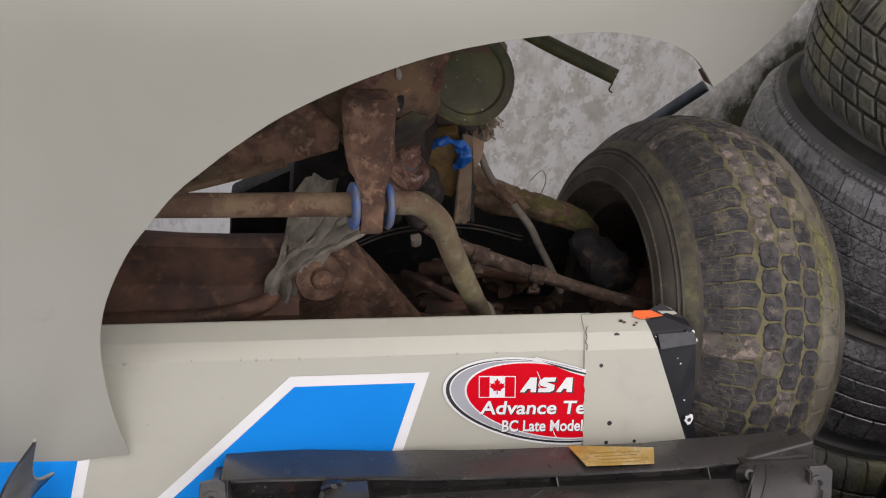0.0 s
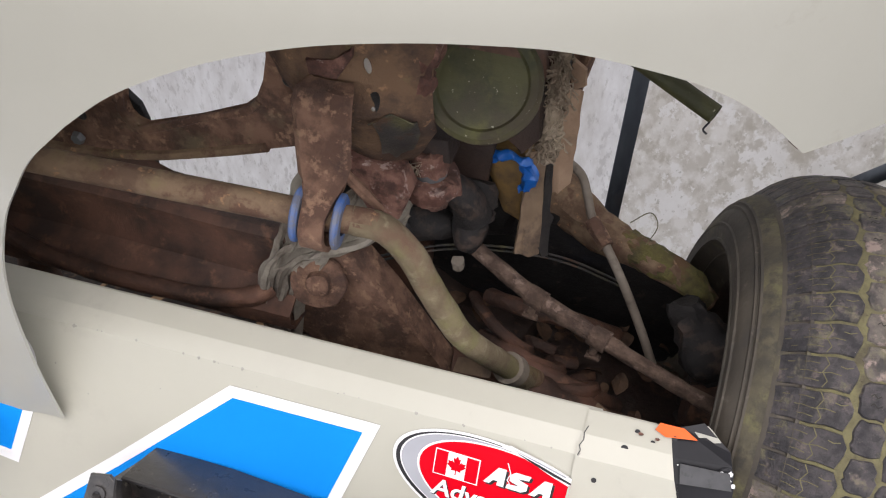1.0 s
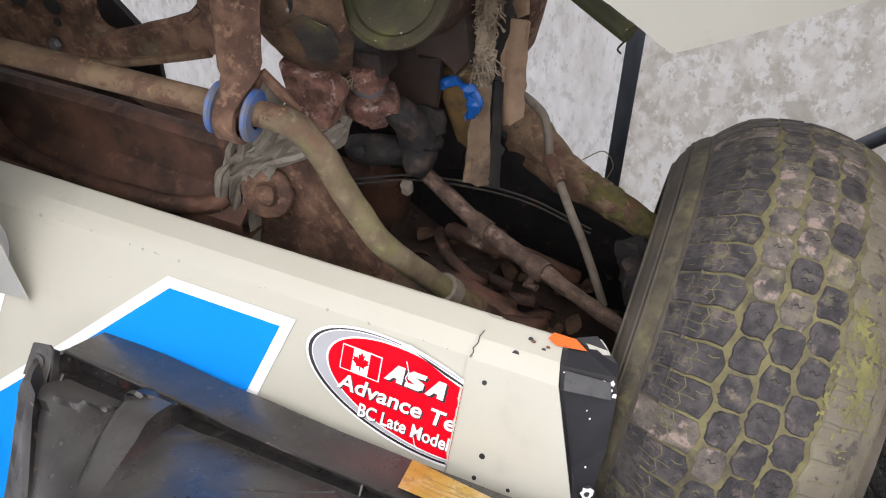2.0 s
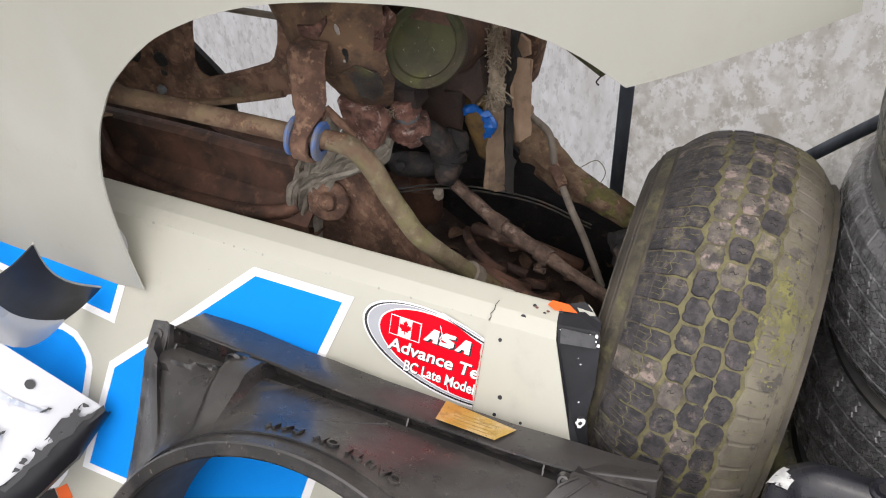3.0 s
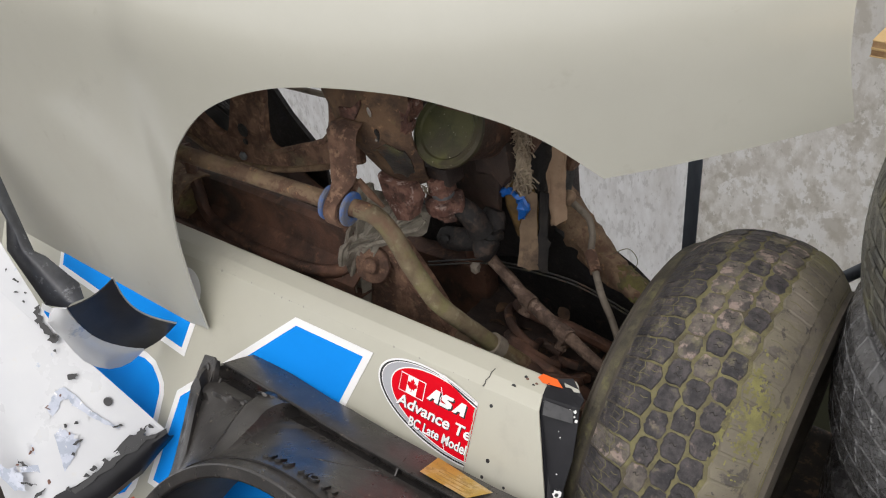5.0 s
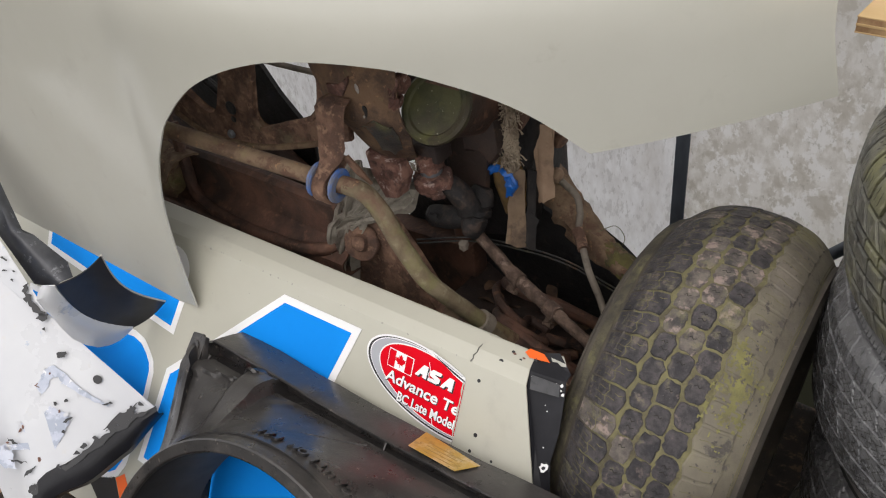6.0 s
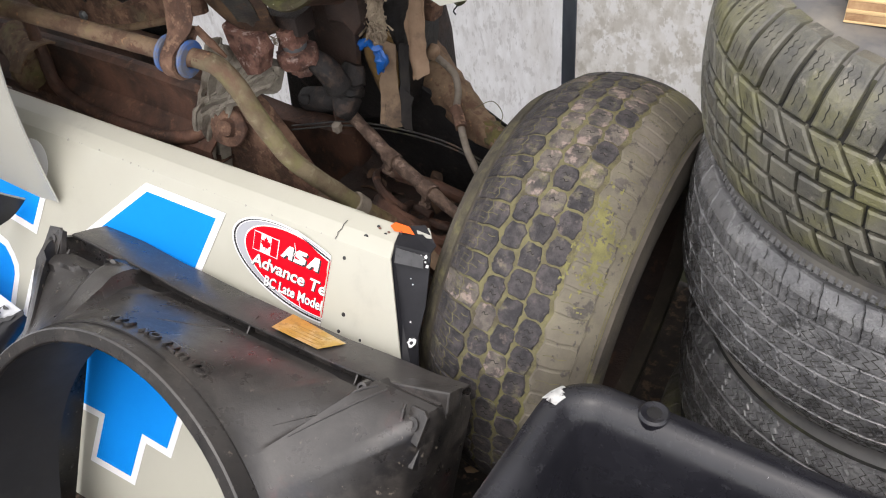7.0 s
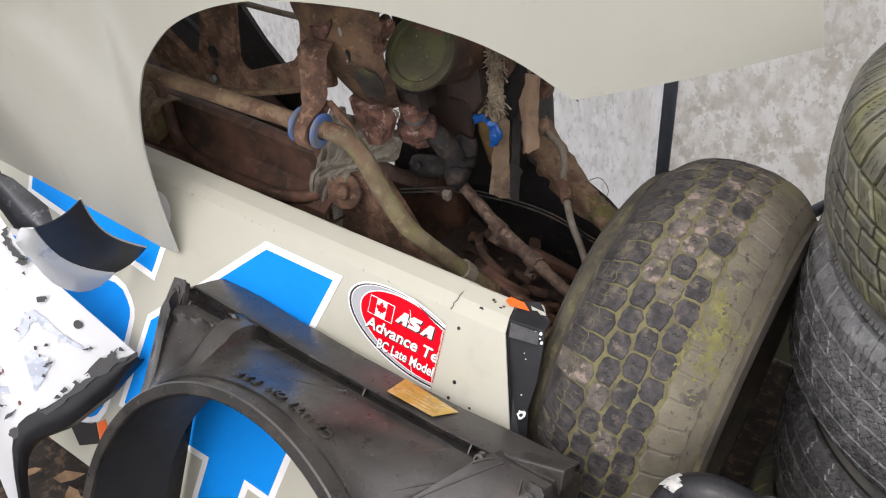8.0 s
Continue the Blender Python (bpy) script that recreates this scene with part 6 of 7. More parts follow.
def stacked_tyre(x, y, z, turn, rows, crown, block_mat, label, R=0.342, W=0.24, lift=0.0):
    lean = Matrix.Rotation(lift, 4, Vector((0.5, 0.866, 0.0)))
    root = thing("stacked_tyre", Matrix.Translation((x, y, z)) @ lean @ pose(0, 0, 0, 0, -90, 0) @ pose(0, 0, 0, turn, 0, 0), label, "tyre", "stack of old tyres")
    prof, mid, flip, inner = tyre_body(R, W, 0.19, crown, 0.0085)
    bm = bmesh.new()
    lathe(bm, prof + mid + flip + inner, 110, closed=True)
    part("casing", bm, M_STKSIDE, root)
    bm = bmesh.new()
    lathe(bm, [(s, r + 0.001) for s, r in [prof[-1]] + mid + [flip[0]]], 110)
    part("tread_base", bm, M_GROOVE, root)
    for s0, s1, count, fill, slant, bow, phase, zig, marks in rows:
        p = 2 * math.pi * R / count * fill / 2
        n = 6
        mid_l = lambda t: slant * (t - 0.5) + bow * (1 - (2 * t - 1) ** 2)
        up = [(s0 + (s1 - s0) * k / n, -p + mid_l(k / n) + (zig if k % 2 else -zig)) for k in range(n + 1)]
        dn = [(s, l + 2 * p) for s, l in up[::-1]]
        sipes = []
        for f, t0, t1, amp, steps in marks:
            sipes.append([(s0 + (s1 - s0) * (t0 + (t1 - t0) * q / steps), mid_l(t0 + (t1 - t0) * q / steps) + f * p + (amp if q % 2 else -amp)) for q in range(steps + 1)])
        blocks(root, tread_mesh("tread_block", up + dn, R, crown, 0.016, block_mat, sipes, 0.0026 if crown > 1 else 0.0013), count, phase)
    return root


LUG = ((-0.4, 0.68, 0.92, 0.0014, 6), (0.3, 0.62, 0.90, 0.0014, 6), (-0.35, 0.15, 0.45, 0.0006, 4), (0.35, 0.12, 0.42, 0.0006, 4))
DOT = ((-0.45, 0.2, 0.42, 0.0006, 2), (0.1, 0.5, 0.75, 0.0006, 2), (0.5, 0.25, 0.5, 0.0006, 2))
WINTER = [(0.0545, 0.1185, 55, 0.82, 0.0, 0.004, 0.82, 0.0, LUG), (0.0205, 0.0505, 55, 0.86, -0.025, 0.0, 0.14, 0.0, DOT), (0.0030, 0.0160, 55, 0.89, -0.002, 0.0, 0.49, 0.0, ()), (-0.0240, -0.0015, 55, 0.89, -0.002, 0.0, 0.94, 0.0, ()), (-0.0540, -0.0285, 55, 0.85, -0.012, 0.0, 0.20, 0.0, DOT), (-0.1000, -0.0600, 55, 0.84, -0.018, 0.0, 0.94, 0.0, DOT)]
SLOT = ((-0.3, 0.15, 0.4, 0.0003, 2), (0.4, 0.05, 0.35, 0.0003, 2), (0.35, 0.6, 0.75, 0.0003, 2))
ZED = ((-0.72, 0.0, 0.55, 0.0040, 3), (-0.3, 0.30, 1.0, 0.0042, 4), (0.12, 0.0, 0.72, 0.0040, 4), (0.55, 0.25, 1.0, 0.0042, 4), (0.85, 0.05, 0.4, 0.003, 2))
OBL = ((-0.55, 0.05, 0.62, 0.0012, 5), (0.1, 0.0, 0.5, 0.0012, 5), (0.62, 0.12, 0.75, 0.0012, 5), (-0.2, 0.72, 0.95, 0.0004, 2))
ALLS = [(0.065, 0.1105, 40, 0.985, -0.010, 0.003, 0.49, 0.0006, OBL), (0.031, 0.0630, 40, 0.982, -0.012, 0.0, 0.3, 0.0015, ZED), (-0.0055, 0.0292, 40, 0.985, 0.010, 0.0, 0.75, 0.0015, ZED), (-0.0455, -0.0075, 40, 0.982, -0.012, 0.0, 0.1, 0.0015, ZED), (-0.0820, -0.0475, 40, 0.985, 0.012, 0.0, 0.7, 0.0015, ZED), (-0.1200, -0.0840, 40, 0.985, -0.010, 0.0, 0.4, 0.0015, ZED), (-0.152, -0.1220, 40, 0.985, -0.010, 0.0, 0.4, 0.001, ZED)]
stacked_tyre(1.176, 1.187, 0.985, 0, WINTER, 1.2, M_STKMOSS, "greenish winter tyre lying on top of a tyre stack")
grey = stacked_tyre(1.160, 1.254, 0.692, 20, ALLS, 0.8, M_STKGREY, "wet grey all-season tyre lying in the tyre stack", W=0.34, lift=0.03)
bm = bmesh.new()
for k in range(200):
    r = 0.342 - fall(0.118, 0.8) - 0.0045
    box(bm, (0.0135, 0.0066, 0.0016), pose(0, 0, 0, 360.0 * k / 200, 0, 0) @ Matrix.Translation((0.118, 0, r)) @ pose(0, 0, 0, 0, 20, 0), 0.0)
part("ribbed_edge", bm, M_STKGREY, grey, "finely ribbed shoulder band")
WET = [(0.084, 0.113, 40, 0.982, -0.006, 0.0, 0.2, 0.003, ZED), (0.046, 0.0805, 40, 0.982, 0.010, 0.0, 0.5, 0.0015, ZED), (0.006, 0.0425, 40, 0.982, -0.012, 0.0, 0.1, 0.0015, ZED), (-0.034, 0.0025, 40, 0.982, 0.010, 0.0, 0.8, 0.0015, ZED), (-0.11, -0.040, 40, 0.95, 0.0, 0.0, 0.2, 0.001, SLOT)]
OLD = [(0.05, 0.11, 50, 0.94, -0.01, 0.0, 0.2, 0.001, SLOT), (0.008, 0.045, 50, 0.94, -0.012, 0.0, 0.5, 0.002, ZED), (-0.11, -0.05, 50, 0.94, 0.01, 0.0, 0.2, 0.001, SLOT)]
stacked_tyre(1.18, 1.28, 0.391, 0, WET, 0.6, M_STKGREY, "wet grey tyre low in the tyre stack", W=0.26, R=0.346)
stacked_tyre(1.16, 1.25, 0.1305, 40, OLD, 1.2, M_STKMOSS, "mossy old tyre at the foot of the tyre stack", W=0.26)

# ---- boards on the stack ----
def board(x, y, z, sx, sy, turn, label, tilt=0.0):
    root = thing("plywood_board", pose(x, y, z, 0, tilt, turn), label, "board", "plywood offcuts")
    bm = bmesh.new()
    box(bm, (sx, sy, 0.0215), pose(sx / 2, sy / 2, 0.0125), 0.0008)
    part("core", bm, M_PLYEDGE, root)
    for k, zz in enumerate((0.0012, 0.0125, 0.0242)):
        bm = bmesh.new()
        box(bm, (sx + 0.0012, sy + 0.0012, 0.0022 if k != 1 else 0.004), pose(sx / 2, sy / 2, zz), 0.0005)
        part("veneer", bm, M_PLY, root)
    return root


board(0.759, 1.334, 1.1055, 0.67, 0.36, -2, "plywood board lying on the tyre stack")
board(0.857, 1.248, 1.1335, 0.56, 0.42, -4, "smaller plywood offcut on another board")
board(1.018, 0.977, 1.1055, 0.55, 0.245, 8, "plywood offcut lying on the top tyre")
bm = bmesh.new()
tube(bm, [(1.10, 1.008, 1.098), (1.19, 0.975, 1.098), (1.30, 0.963, 1.090), (1.41, 0.952, 1.088)], 0.006, 8, 5, 0.5)
tagged(part("white_rope", bm, M_WHITE), "white frayed rope end on the tyre", "rope")

# steel tube behind the wheel
bm = bmesh.new()
tube(bm, [(0.683, 1.690, 0.429), (0.78, 1.672, 0.545), (0.882, 1.649, 0.666)], 0.0135, 14, 4)
tagged(part("steel_tube", bm, M_STUD), "dark grey steel tube leaning behind the wheel", "tube")

# ---- fan shroud, in the panel's axes ----
shroud = thing("fan_shroud", PANEL, "dusty black plastic fan shroud leaning on the panel", "fan shroud")
CU, CV, RR = -0.165, -0.508, 0.338
RECT = (-0.562, 0.252, -0.865, -0.164)


def rect_at(a, grow=0.0):
    """Where a ray from the ring's centre meets the rounded rectangle."""
    u0, u1, v0, v1 = RECT
    c, s = math.cos(a), math.sin(a)
    best = 9.0
    for lim, comp, ctr in ((u1 + grow, c, CU), (u0 - grow, c, CU), (v1 + grow, s, CV), (v0 - grow, s, CV)):
        if abs(comp) > 1e-6:
            t = (lim - ctr) / comp
            if t > 0:
                best = min(best, t)
    return CU + c * best, CV + s * best


def ease(x):
    x = min(1.0, max(0.0, x))
    return x * x * (3 - 2 * x)


def wall_at(a, t):
    """A point of the shroud's side wall, in the direction a from the ring's centre. Along the top it starts low, in front of the channel; two folds step down from the flat corner."""
    ru, rv = rect_at(a)
    w0 = 0.118
    if rv > RECT[3] - 0.001:
        cut = ease((ru + 0.358) / 0.008) * (1 - ease((ru - 0.134) / 0.010)) + ease((ru + 0.548) / 0.010) * (1 - ease((ru + 0.424) / 0.012))
        rv, w0 = rv + 0.016 - 0.024 * cut, 0.112 - 0.005 * cut
    f = t * (0.25 + 0.75 * t * (3 - 2 * t))
    cu, cv = CU + (RR + 0.012) * math.cos(a), CV + (RR + 0.012) * math.sin(a)
    p = Vector((ru + (cu - ru) * f, rv + (cv - rv) * f, w0 + (0.270 - w0) * t ** 0.85))
    deg = math.degrees(a) % 360
    d1, d2, d3 = deg - (122.5 + 62 * t), deg - (111.5 + 26 * t), deg - (54.5 + 9 * t)
    up = 0.013 * ease(d1 / 1.3) * (1 - ease((d1 - 3) / 26)) * (1 - ease(t / 0.62)) + 0.007 * ease(d2 / 1.4) * (1 - ease((d2 - 2) / 14)) * (1 - ease(t / 0.66)) + 0.007 * (1 - ease(d3 / 1.4)) * (1 - ease((-d3 - 2) / 16)) * (1 - ease(t / 0.75))
    up += (0.0035 * noise.noise(p * 9) + 0.0012 * noise.noise(p * 32)) * (1 - 0.6 * ease((t - 0.6) / 0.2))
    return p + Vector((0.35 * math.cos(a), 0.35 * math.sin(a), 0.94)) * up


bm = bmesh.new()
NA = 540
rows = []
for k in range(NA + 1):
    a = 2 * math.pi * (k % NA) / NA
    p = wall_at(a, 0.0)
    rows.append([(p.x, p.y - 0.004, 0.030 - 0.014 * min(0.0, p.x)), (p.x, p.y - 0.002, p.z - 0.006), p + Vector((0, 0.001, -0.0015))] + [wall_at(a, t) for t in (0.02, 0.05, 0.09, 0.14, 0.2, 0.27, 0.35, 0.43, 0.5, 0.58, 0.66, 0.74, 0.82, 0.9, 0.96, 1.0)])
sheet(bm, rows, 0.003)
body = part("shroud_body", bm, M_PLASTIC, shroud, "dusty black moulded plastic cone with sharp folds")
bm = bmesh.new()
lathe(bm, [(0.150, RR - 0.004), (0.262, RR + 0.004), (0.264, RR + 0.009), (0.297, RR + 0.007), (0.2995, RR + 0.0045), (0.300, RR - 0.012), (0.2985, RR - 0.0145), (0.292, RR - 0.0155), (0.150, RR - 0.020)], 120, Matrix(((0, 1, 0, CU), (0, 0, 1, CV), (1, 0, 0, 0), (0, 0, 0, 1))), closed=True)
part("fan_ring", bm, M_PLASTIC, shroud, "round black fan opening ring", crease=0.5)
bm = bmesh.new()
lathe(bm, [(0.2925, RR - 0.0158), (0.286, RR - 0.0172), (0.20, RR - 0.0195), (0.140, RR - 0.0215), (0.140, RR - 0.0185)], 120, Matrix(((0, 1, 0, CU), (0, 0, 1, CV), (1, 0, 0, 0), (0, 0, 0, 1))), closed=True)
part("ring_bore", bm, M_BORE, shroud, "near-black inside of the ring", crease=0.5)
# flange strip along the top, channel walls and gussets
bm = bmesh.new()
US = [-0.545 + 0.0525 * k for k in range(16)]


def strip_v(u):
    """The top strip sags a little between its ends."""
    return 0.013 * max(0.0, 1 - ((u + 0.07) / 0.36) ** 2)


sheet(bm, [[(u, v - strip_v(u) + 0.003 * noise.noise(Vector((u * 17, w * 30, 2.0))), w) for u in US] for v, w in ((-0.152, 0.022), (-0.138, 0.025), (-0.1345, 0.031), (-0.1365, 0.06), (-0.1425, 0.0985), (-0.144, 0.1010), (-0.1465, 0.1012), (-0.148, 0.0985), (-0.152, 0.0840), (-0.195, 0.0800))], 0.003)
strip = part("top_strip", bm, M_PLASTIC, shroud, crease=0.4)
for u in (-0.132, 0.078):
    bm = bmesh.new()
    slab(bm, [(0.078, -0.150), (0.099, -0.156), (0.103, -0.164), (0.110, -0.176), (0.110, -0.190), (0.078, -0.190)], 0.0026, Matrix(((0.25, 0, 0.97, u), (0, 1, 0, 0), (0.97, 0, -0.25, 0), (0, 0, 0, 1))), 0.0008)
    part("gusset", bm, M_PLASTIC, shroud, smooth=False)
# low ribs that fan out to the ring
for u0, u1 in ((-0.132, -0.21), (0.156, 0.105), (0.172, 0.150)):
    a0, a1 = math.atan2(-0.164 - CV, u0 - CU), math.atan2(-0.164 - CV, u1 - CU)
    bm = bmesh.new()
    tube(bm, [wall_at(a0 + (a1 - a0) * k / 5, 0.03 + (0.62 if u0 > 0 else 0.40) * k / 5) for k in range(6)], [0.0022, 0.0021, 0.0018, 0.0014, 0.0010, 0.0006], 8, 3)
    part("raised_rib", bm, M_PLASTIC, shroud)
# a moulded post at the end of the channel
bm = bmesh.new()
post = wall_at(math.atan2(-0.164 - CV, 0.140 - CU), 0.05)
lathe(bm, [(-0.004, 0.012), (0.006, 0.009), (0.012, 0.0075), (0.0125, 0.004), (0.008, 0.003), (0.008, 0)], 18, along(post, (0.1, 0.35, 0.93)))
part("moulded_post", bm, M_PLASTIC, shroud)
# mounting lugs at the two upper corners, each with a slotted hole
for u0, v0, w0, d in ((-0.552, -0.150, 0.130, 1), (0.234, -0.165, 0.142, -1)):
    bm = bmesh.new()
    slab(bm, [(-0.017, -0.020), (0.017, -0.024), (0.019, 0.016), (0.010, 0.023), (-0.012, 0.021)], 0.007, pose(u0, v0, w0 + 0.004, -12, 10 * d, 0), 0.0012)
    slab(bm, [(-0.020, -0.05), (0.022, -0.05), (0.020, 0.0), (-0.016, 0.0)], 0.030, pose(u0 + 0.008 * d, v0 - 0.012, w0 - 0.012, -25, 0, 0), 0.002)
    slab(bm, [(0, 0), (0.012, 0), (0.010, 0.040), (0.002, 0.044)], 0.004, pose(u0 + 0.020 * d, v0 - 0.022, w0 + 0.002, 0, 70 * d, 0), 0.001)
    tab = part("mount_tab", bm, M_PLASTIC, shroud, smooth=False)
    bm = bmesh.new()
    lathe(bm, [(0, 0.0045), (0, 0.0095), (0.0022, 0.0098), (0.0024, 0.0045)], 18, along((u0, v0, w0 + 0.0045), (0.17 * d, 0.2, 0.96)))
    part("tab_eyelet", bm, M_PLASTIC, tab)
    # a black disc in place of the hole's shaded depth
    bm = bmesh.new()
    slab(bm, ring_points(0, 0, 0.0040, 0.0068, 16), 0.0008, pose(u0, v0, w0 + 0.0056, -12, 10 * d, 0))
    part("tab_hole", bm, M_GREASESHADE, tab, smooth=False)
# the right-hand end of the strip is boxed in
bm = bmesh.new()
slab(bm, [(0.150, -0.150), (0.252, -0.127), (0.254, -0.158), (0.152, -0.188)], 0.034, pose(0, 0, 0.098), 0.003)
slab(bm, [(0.240, -0.150), (0.252, -0.146), (0.250, -0.30), (0.240, -0.30)], 0.016, pose(0, 0, 0.096), 0.003)
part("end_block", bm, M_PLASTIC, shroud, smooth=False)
# raised warning letters, upside down along the ring
TXT = "CAUTION FAN"
for i, ch in enumerate(TXT):
    if ch == " ":
        continue
    a = radians(69.0 + 3.15 * i)
    bm = letters(ch, 0.0240, 0.0022)
    step = (wall_at(a, 0.93) - wall_at(a, 0.78)).length / 0.15
    for v in bm.verts:
        a1, t1 = a + v.co.x / (RR + 0.03), 0.775 + v.co.y / step
        p = wall_at(a1, t1)
        n = (wall_at(a1 + 0.01, t1) - p).cross(wall_at(a1, t1 + 0.02) - p).normalized()
        v.co = p + n * (v.co.z + 0.0025)
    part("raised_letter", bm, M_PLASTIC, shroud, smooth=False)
# foil label
bm = bmesh.new()
slab(bm, [(-0.078, 0.038), (0.041, 0.053), (0.026, 0.098), (-0.067, 0.096)], 0.0008, Matrix(((1, 0, 0, 0), (-0.005, -0.085, 1, -0.1400), (0, 1, 0, 0), (0, 0, 0, 1))))
foil = part("label", bm, M_LABEL, shroud, "worn yellow foil label with faded print", smooth=False)
for k in range(4):
    bm = bmesh.new()
    w0 = 0.062 + 0.009 * k
    slab(bm, [(-0.052 + 0.003 * k, w0), (0.018 - 0.01 * (k % 2) + 0.003 * k, w0), (0.018 - 0.01 * (k % 2) + 0.003 * k, w0 + 0.0022), (-0.052 + 0.003 * k, w0 + 0.0022)], 0.0003, Matrix(((1, 0, 0, 0), (-0.005, -0.085, 1, -0.1394), (0, 1, 0, 0), (0, 0, 0, 1))))
    part("print_bar", bm, M_PAPERBAR, foil, smooth=False)

# ---- black tub ----
tub = thing("plastic_tub", pose(0.822, 0.775, 0.0, 0, 0, 0), "black plastic tub with a scuffed white rim corner", "tub")
def tub_outline(g, n=8):
    """Rounded corners; the corner nearest the wheel lies at the origin."""
    x1, y0 = 0.78, -0.72
    r = 0.07
    pts = []
    for cx, cy, a0 in ((x1 - r, -r, 0), (r, -r, 90), (r, y0 + r, 180), (x1 - r, y0 + r, 270)):
        for k in range(n + 1):
            a = radians(a0 + 90 * k / n)
            rad = max(0.006, r + g)
            off = rad - (r + g)
            kx, ky = (1 if a0 in (0, 270) else -1), (1 if a0 in (0, 90) else -1)
            pts.append((cx - off * kx + rad * math.cos(a), cy - off * ky + rad * math.sin(a)))
    return pts
bm = bmesh.new()
rings = []
for g, z in ((-0.10, 0.004), (-0.085, 0.02), (-0.035, 0.60), (-0.012, 0.655), (0.0, 0.664), (0.003, 0.674), (0.0, 0.684), (-0.008, 0.690), (-0.022, 0.691), (-0.034, 0.686), (-0.043, 0.674), (-0.052, 0.655), (-0.10, 0.10), (-0.115, 0.03)):
    tilt = 0.045
    rings.append([bm.verts.new((x, y, z * (1 - tilt * 0) )) for x, y in tub_outline(g)])
for a, b in zip(rings, rings[1:]):
    n = len(a)
    for j in range(n):
        bm.faces.new((a[j], a[(j + 1) % n], b[(j + 1) % n], b[j]))
bm.faces.new(rings[0])
bm.faces.new(rings[-1])
part("tub_body", bm, M_BIN, tub)
bm = bmesh.new()
lathe(bm, [(-0.01, 0.008), (0.002, 0.009), (0.003, 0.016), (0.0, 0.019), (-0.01, 0.019)], 22, along((0.128, -0.018, 0.692), (0, 0, 1)))
part("rim_socket", bm, M_BIN, tub)
# the socket's inner shade is this black disc
bm = bmesh.new()
lathe(bm, [(0.0, 0), (0.0, 0.009)], 16, along((0.128, -0.018, 0.6935), (0, 0, 1)))
part("socket_hole", bm, M_GREASESHADE, tub)
rows = []
for g, z in ((0.0036, 0.668), (0.0040, 0.674), (0.0012, 0.6848), (-0.0075, 0.6912), (-0.015, 0.6922), (-0.022, 0.6919), (-0.030, 0.6895)):
    rows.append([(0.07 + (0.07 + g) * math.cos(radians(a)), -0.07 + (0.07 + g) * math.sin(radians(a)), z) for a in [128 + 3 * k for k in range(21)]])
bm = bmesh.new()
for i in range(len(rows) - 1):
    for k in range(20):
        c = Vector(rows[i][k])
        x = (k - 9 - 1.2 * (i - 2)) / 5.5
        y = (i - 3) / 2.6
        if x * x + y * y + 0.9 * noise.noise(c * 90) < 0.8:
            bm.faces.new([bm.verts.new(rows[a][b]) for a, b in ((i, k), (i, k + 1), (i + 1, k + 1), (i + 1, k))])
bmesh.ops.remove_doubles(bm, verts=bm.verts, dist=0.0002)
bmesh.ops.recalc_face_normals(bm, faces=bm.faces)
part("scuff", bm, M_SCUFF, tub, "whitish scuffed plastic")

# ---- flaking white body corner at the panel's foot ----
corner = thing("bumper_corner", None, "white flaking painted bumper corner with black edges", "bumper")
NF = Vector((0.553, -0.553, 0.623)).normalized()
E1, E2 = Vector((0.796, 0.129, -0.592)), Vector((0.247, 0.823, 0.512))


def on_skin(a, b, out=0.0):
    return Vector((-0.374, 0.59, 0.44)) + E1 * a + E2 * b + NF * out


TIP, TOP, LOWER = on_skin(0.130, 0.031), on_skin(-0.164, 0.033), on_skin(0.058, -0.252)
FOOT, FARTOP = Vector((-0.365, 0.30, 0.012)), on_skin(-0.62, 0.026)
low_line = catmull([TIP, on_skin(0.103, -0.045), on_skin(0.086, -0.135), LOWER, FOOT], 6)
up_line = [TIP.lerp(TOP, k / 12) for k in range(13)] + [TOP.lerp(FARTOP, k / 12) for k in range(1, 13)]
rows = []
for k in range(25):
    a, b = low_line[k], up_line[k]
    rows.append([a.lerp(b, j / 12) + NF * (0.002 * math.sin(math.pi * j / 12)) for j in range(13)])
bm = bmesh.new()
sheet(bm, rows, -0.003)
flake = part("corner_skin", bm, M_FLAKE, corner, "white paint flaking to blue grey and black")
bm = bmesh.new()
DOWN = (E1 * 0.8 - E2 * 0.6).normalized()
rows = []
for k, p in enumerate(low_line[:23]):
    g = min(1.0, 0.25 + k / 8)
    rows.append([p + NF * 0.0012 - DOWN * 0.006, p + DOWN * 0.012 * g + NF * 0.003, p + DOWN * 0.030 * g - NF * 0.002, p + DOWN * 0.044 * g - NF * 0.012, p + DOWN * 0.050 * g - NF * 0.035])
sheet(bm, rows, 0.003)
part("rolled_edge", bm, M_BLACKP, corner, "chipped black rolled lower edge")
# a drilled hole, chips and flaked patches
MSKIN = Matrix.Translation(on_skin(0, 0)) @ Matrix((E1, E2, NF)).transposed().to_4x4()


def flaked(shape, jag, material, out, seed, name="flaked_patch"):
    """A patch of lost paint with a ragged edge, in the skin's own plane."""
    pts = []
    for (a, b), (c, d) in zip(shape, shape[1:] + shape[:1]):
        for k in range(6):
            x, y = a + (c - a) * k / 6, b + (d - b) * k / 6
            pts.append((x + jag * noise.noise(Vector((x * 140, y * 140, seed))), y + jag * noise.noise(Vector((x * 140, y * 140, seed + 9)))))
    bm = bmesh.new()
    slab(bm, pts, 0.0006, MSKIN @ pose(0, 0, out))
    return part(name, bm, material, flake, smooth=False)


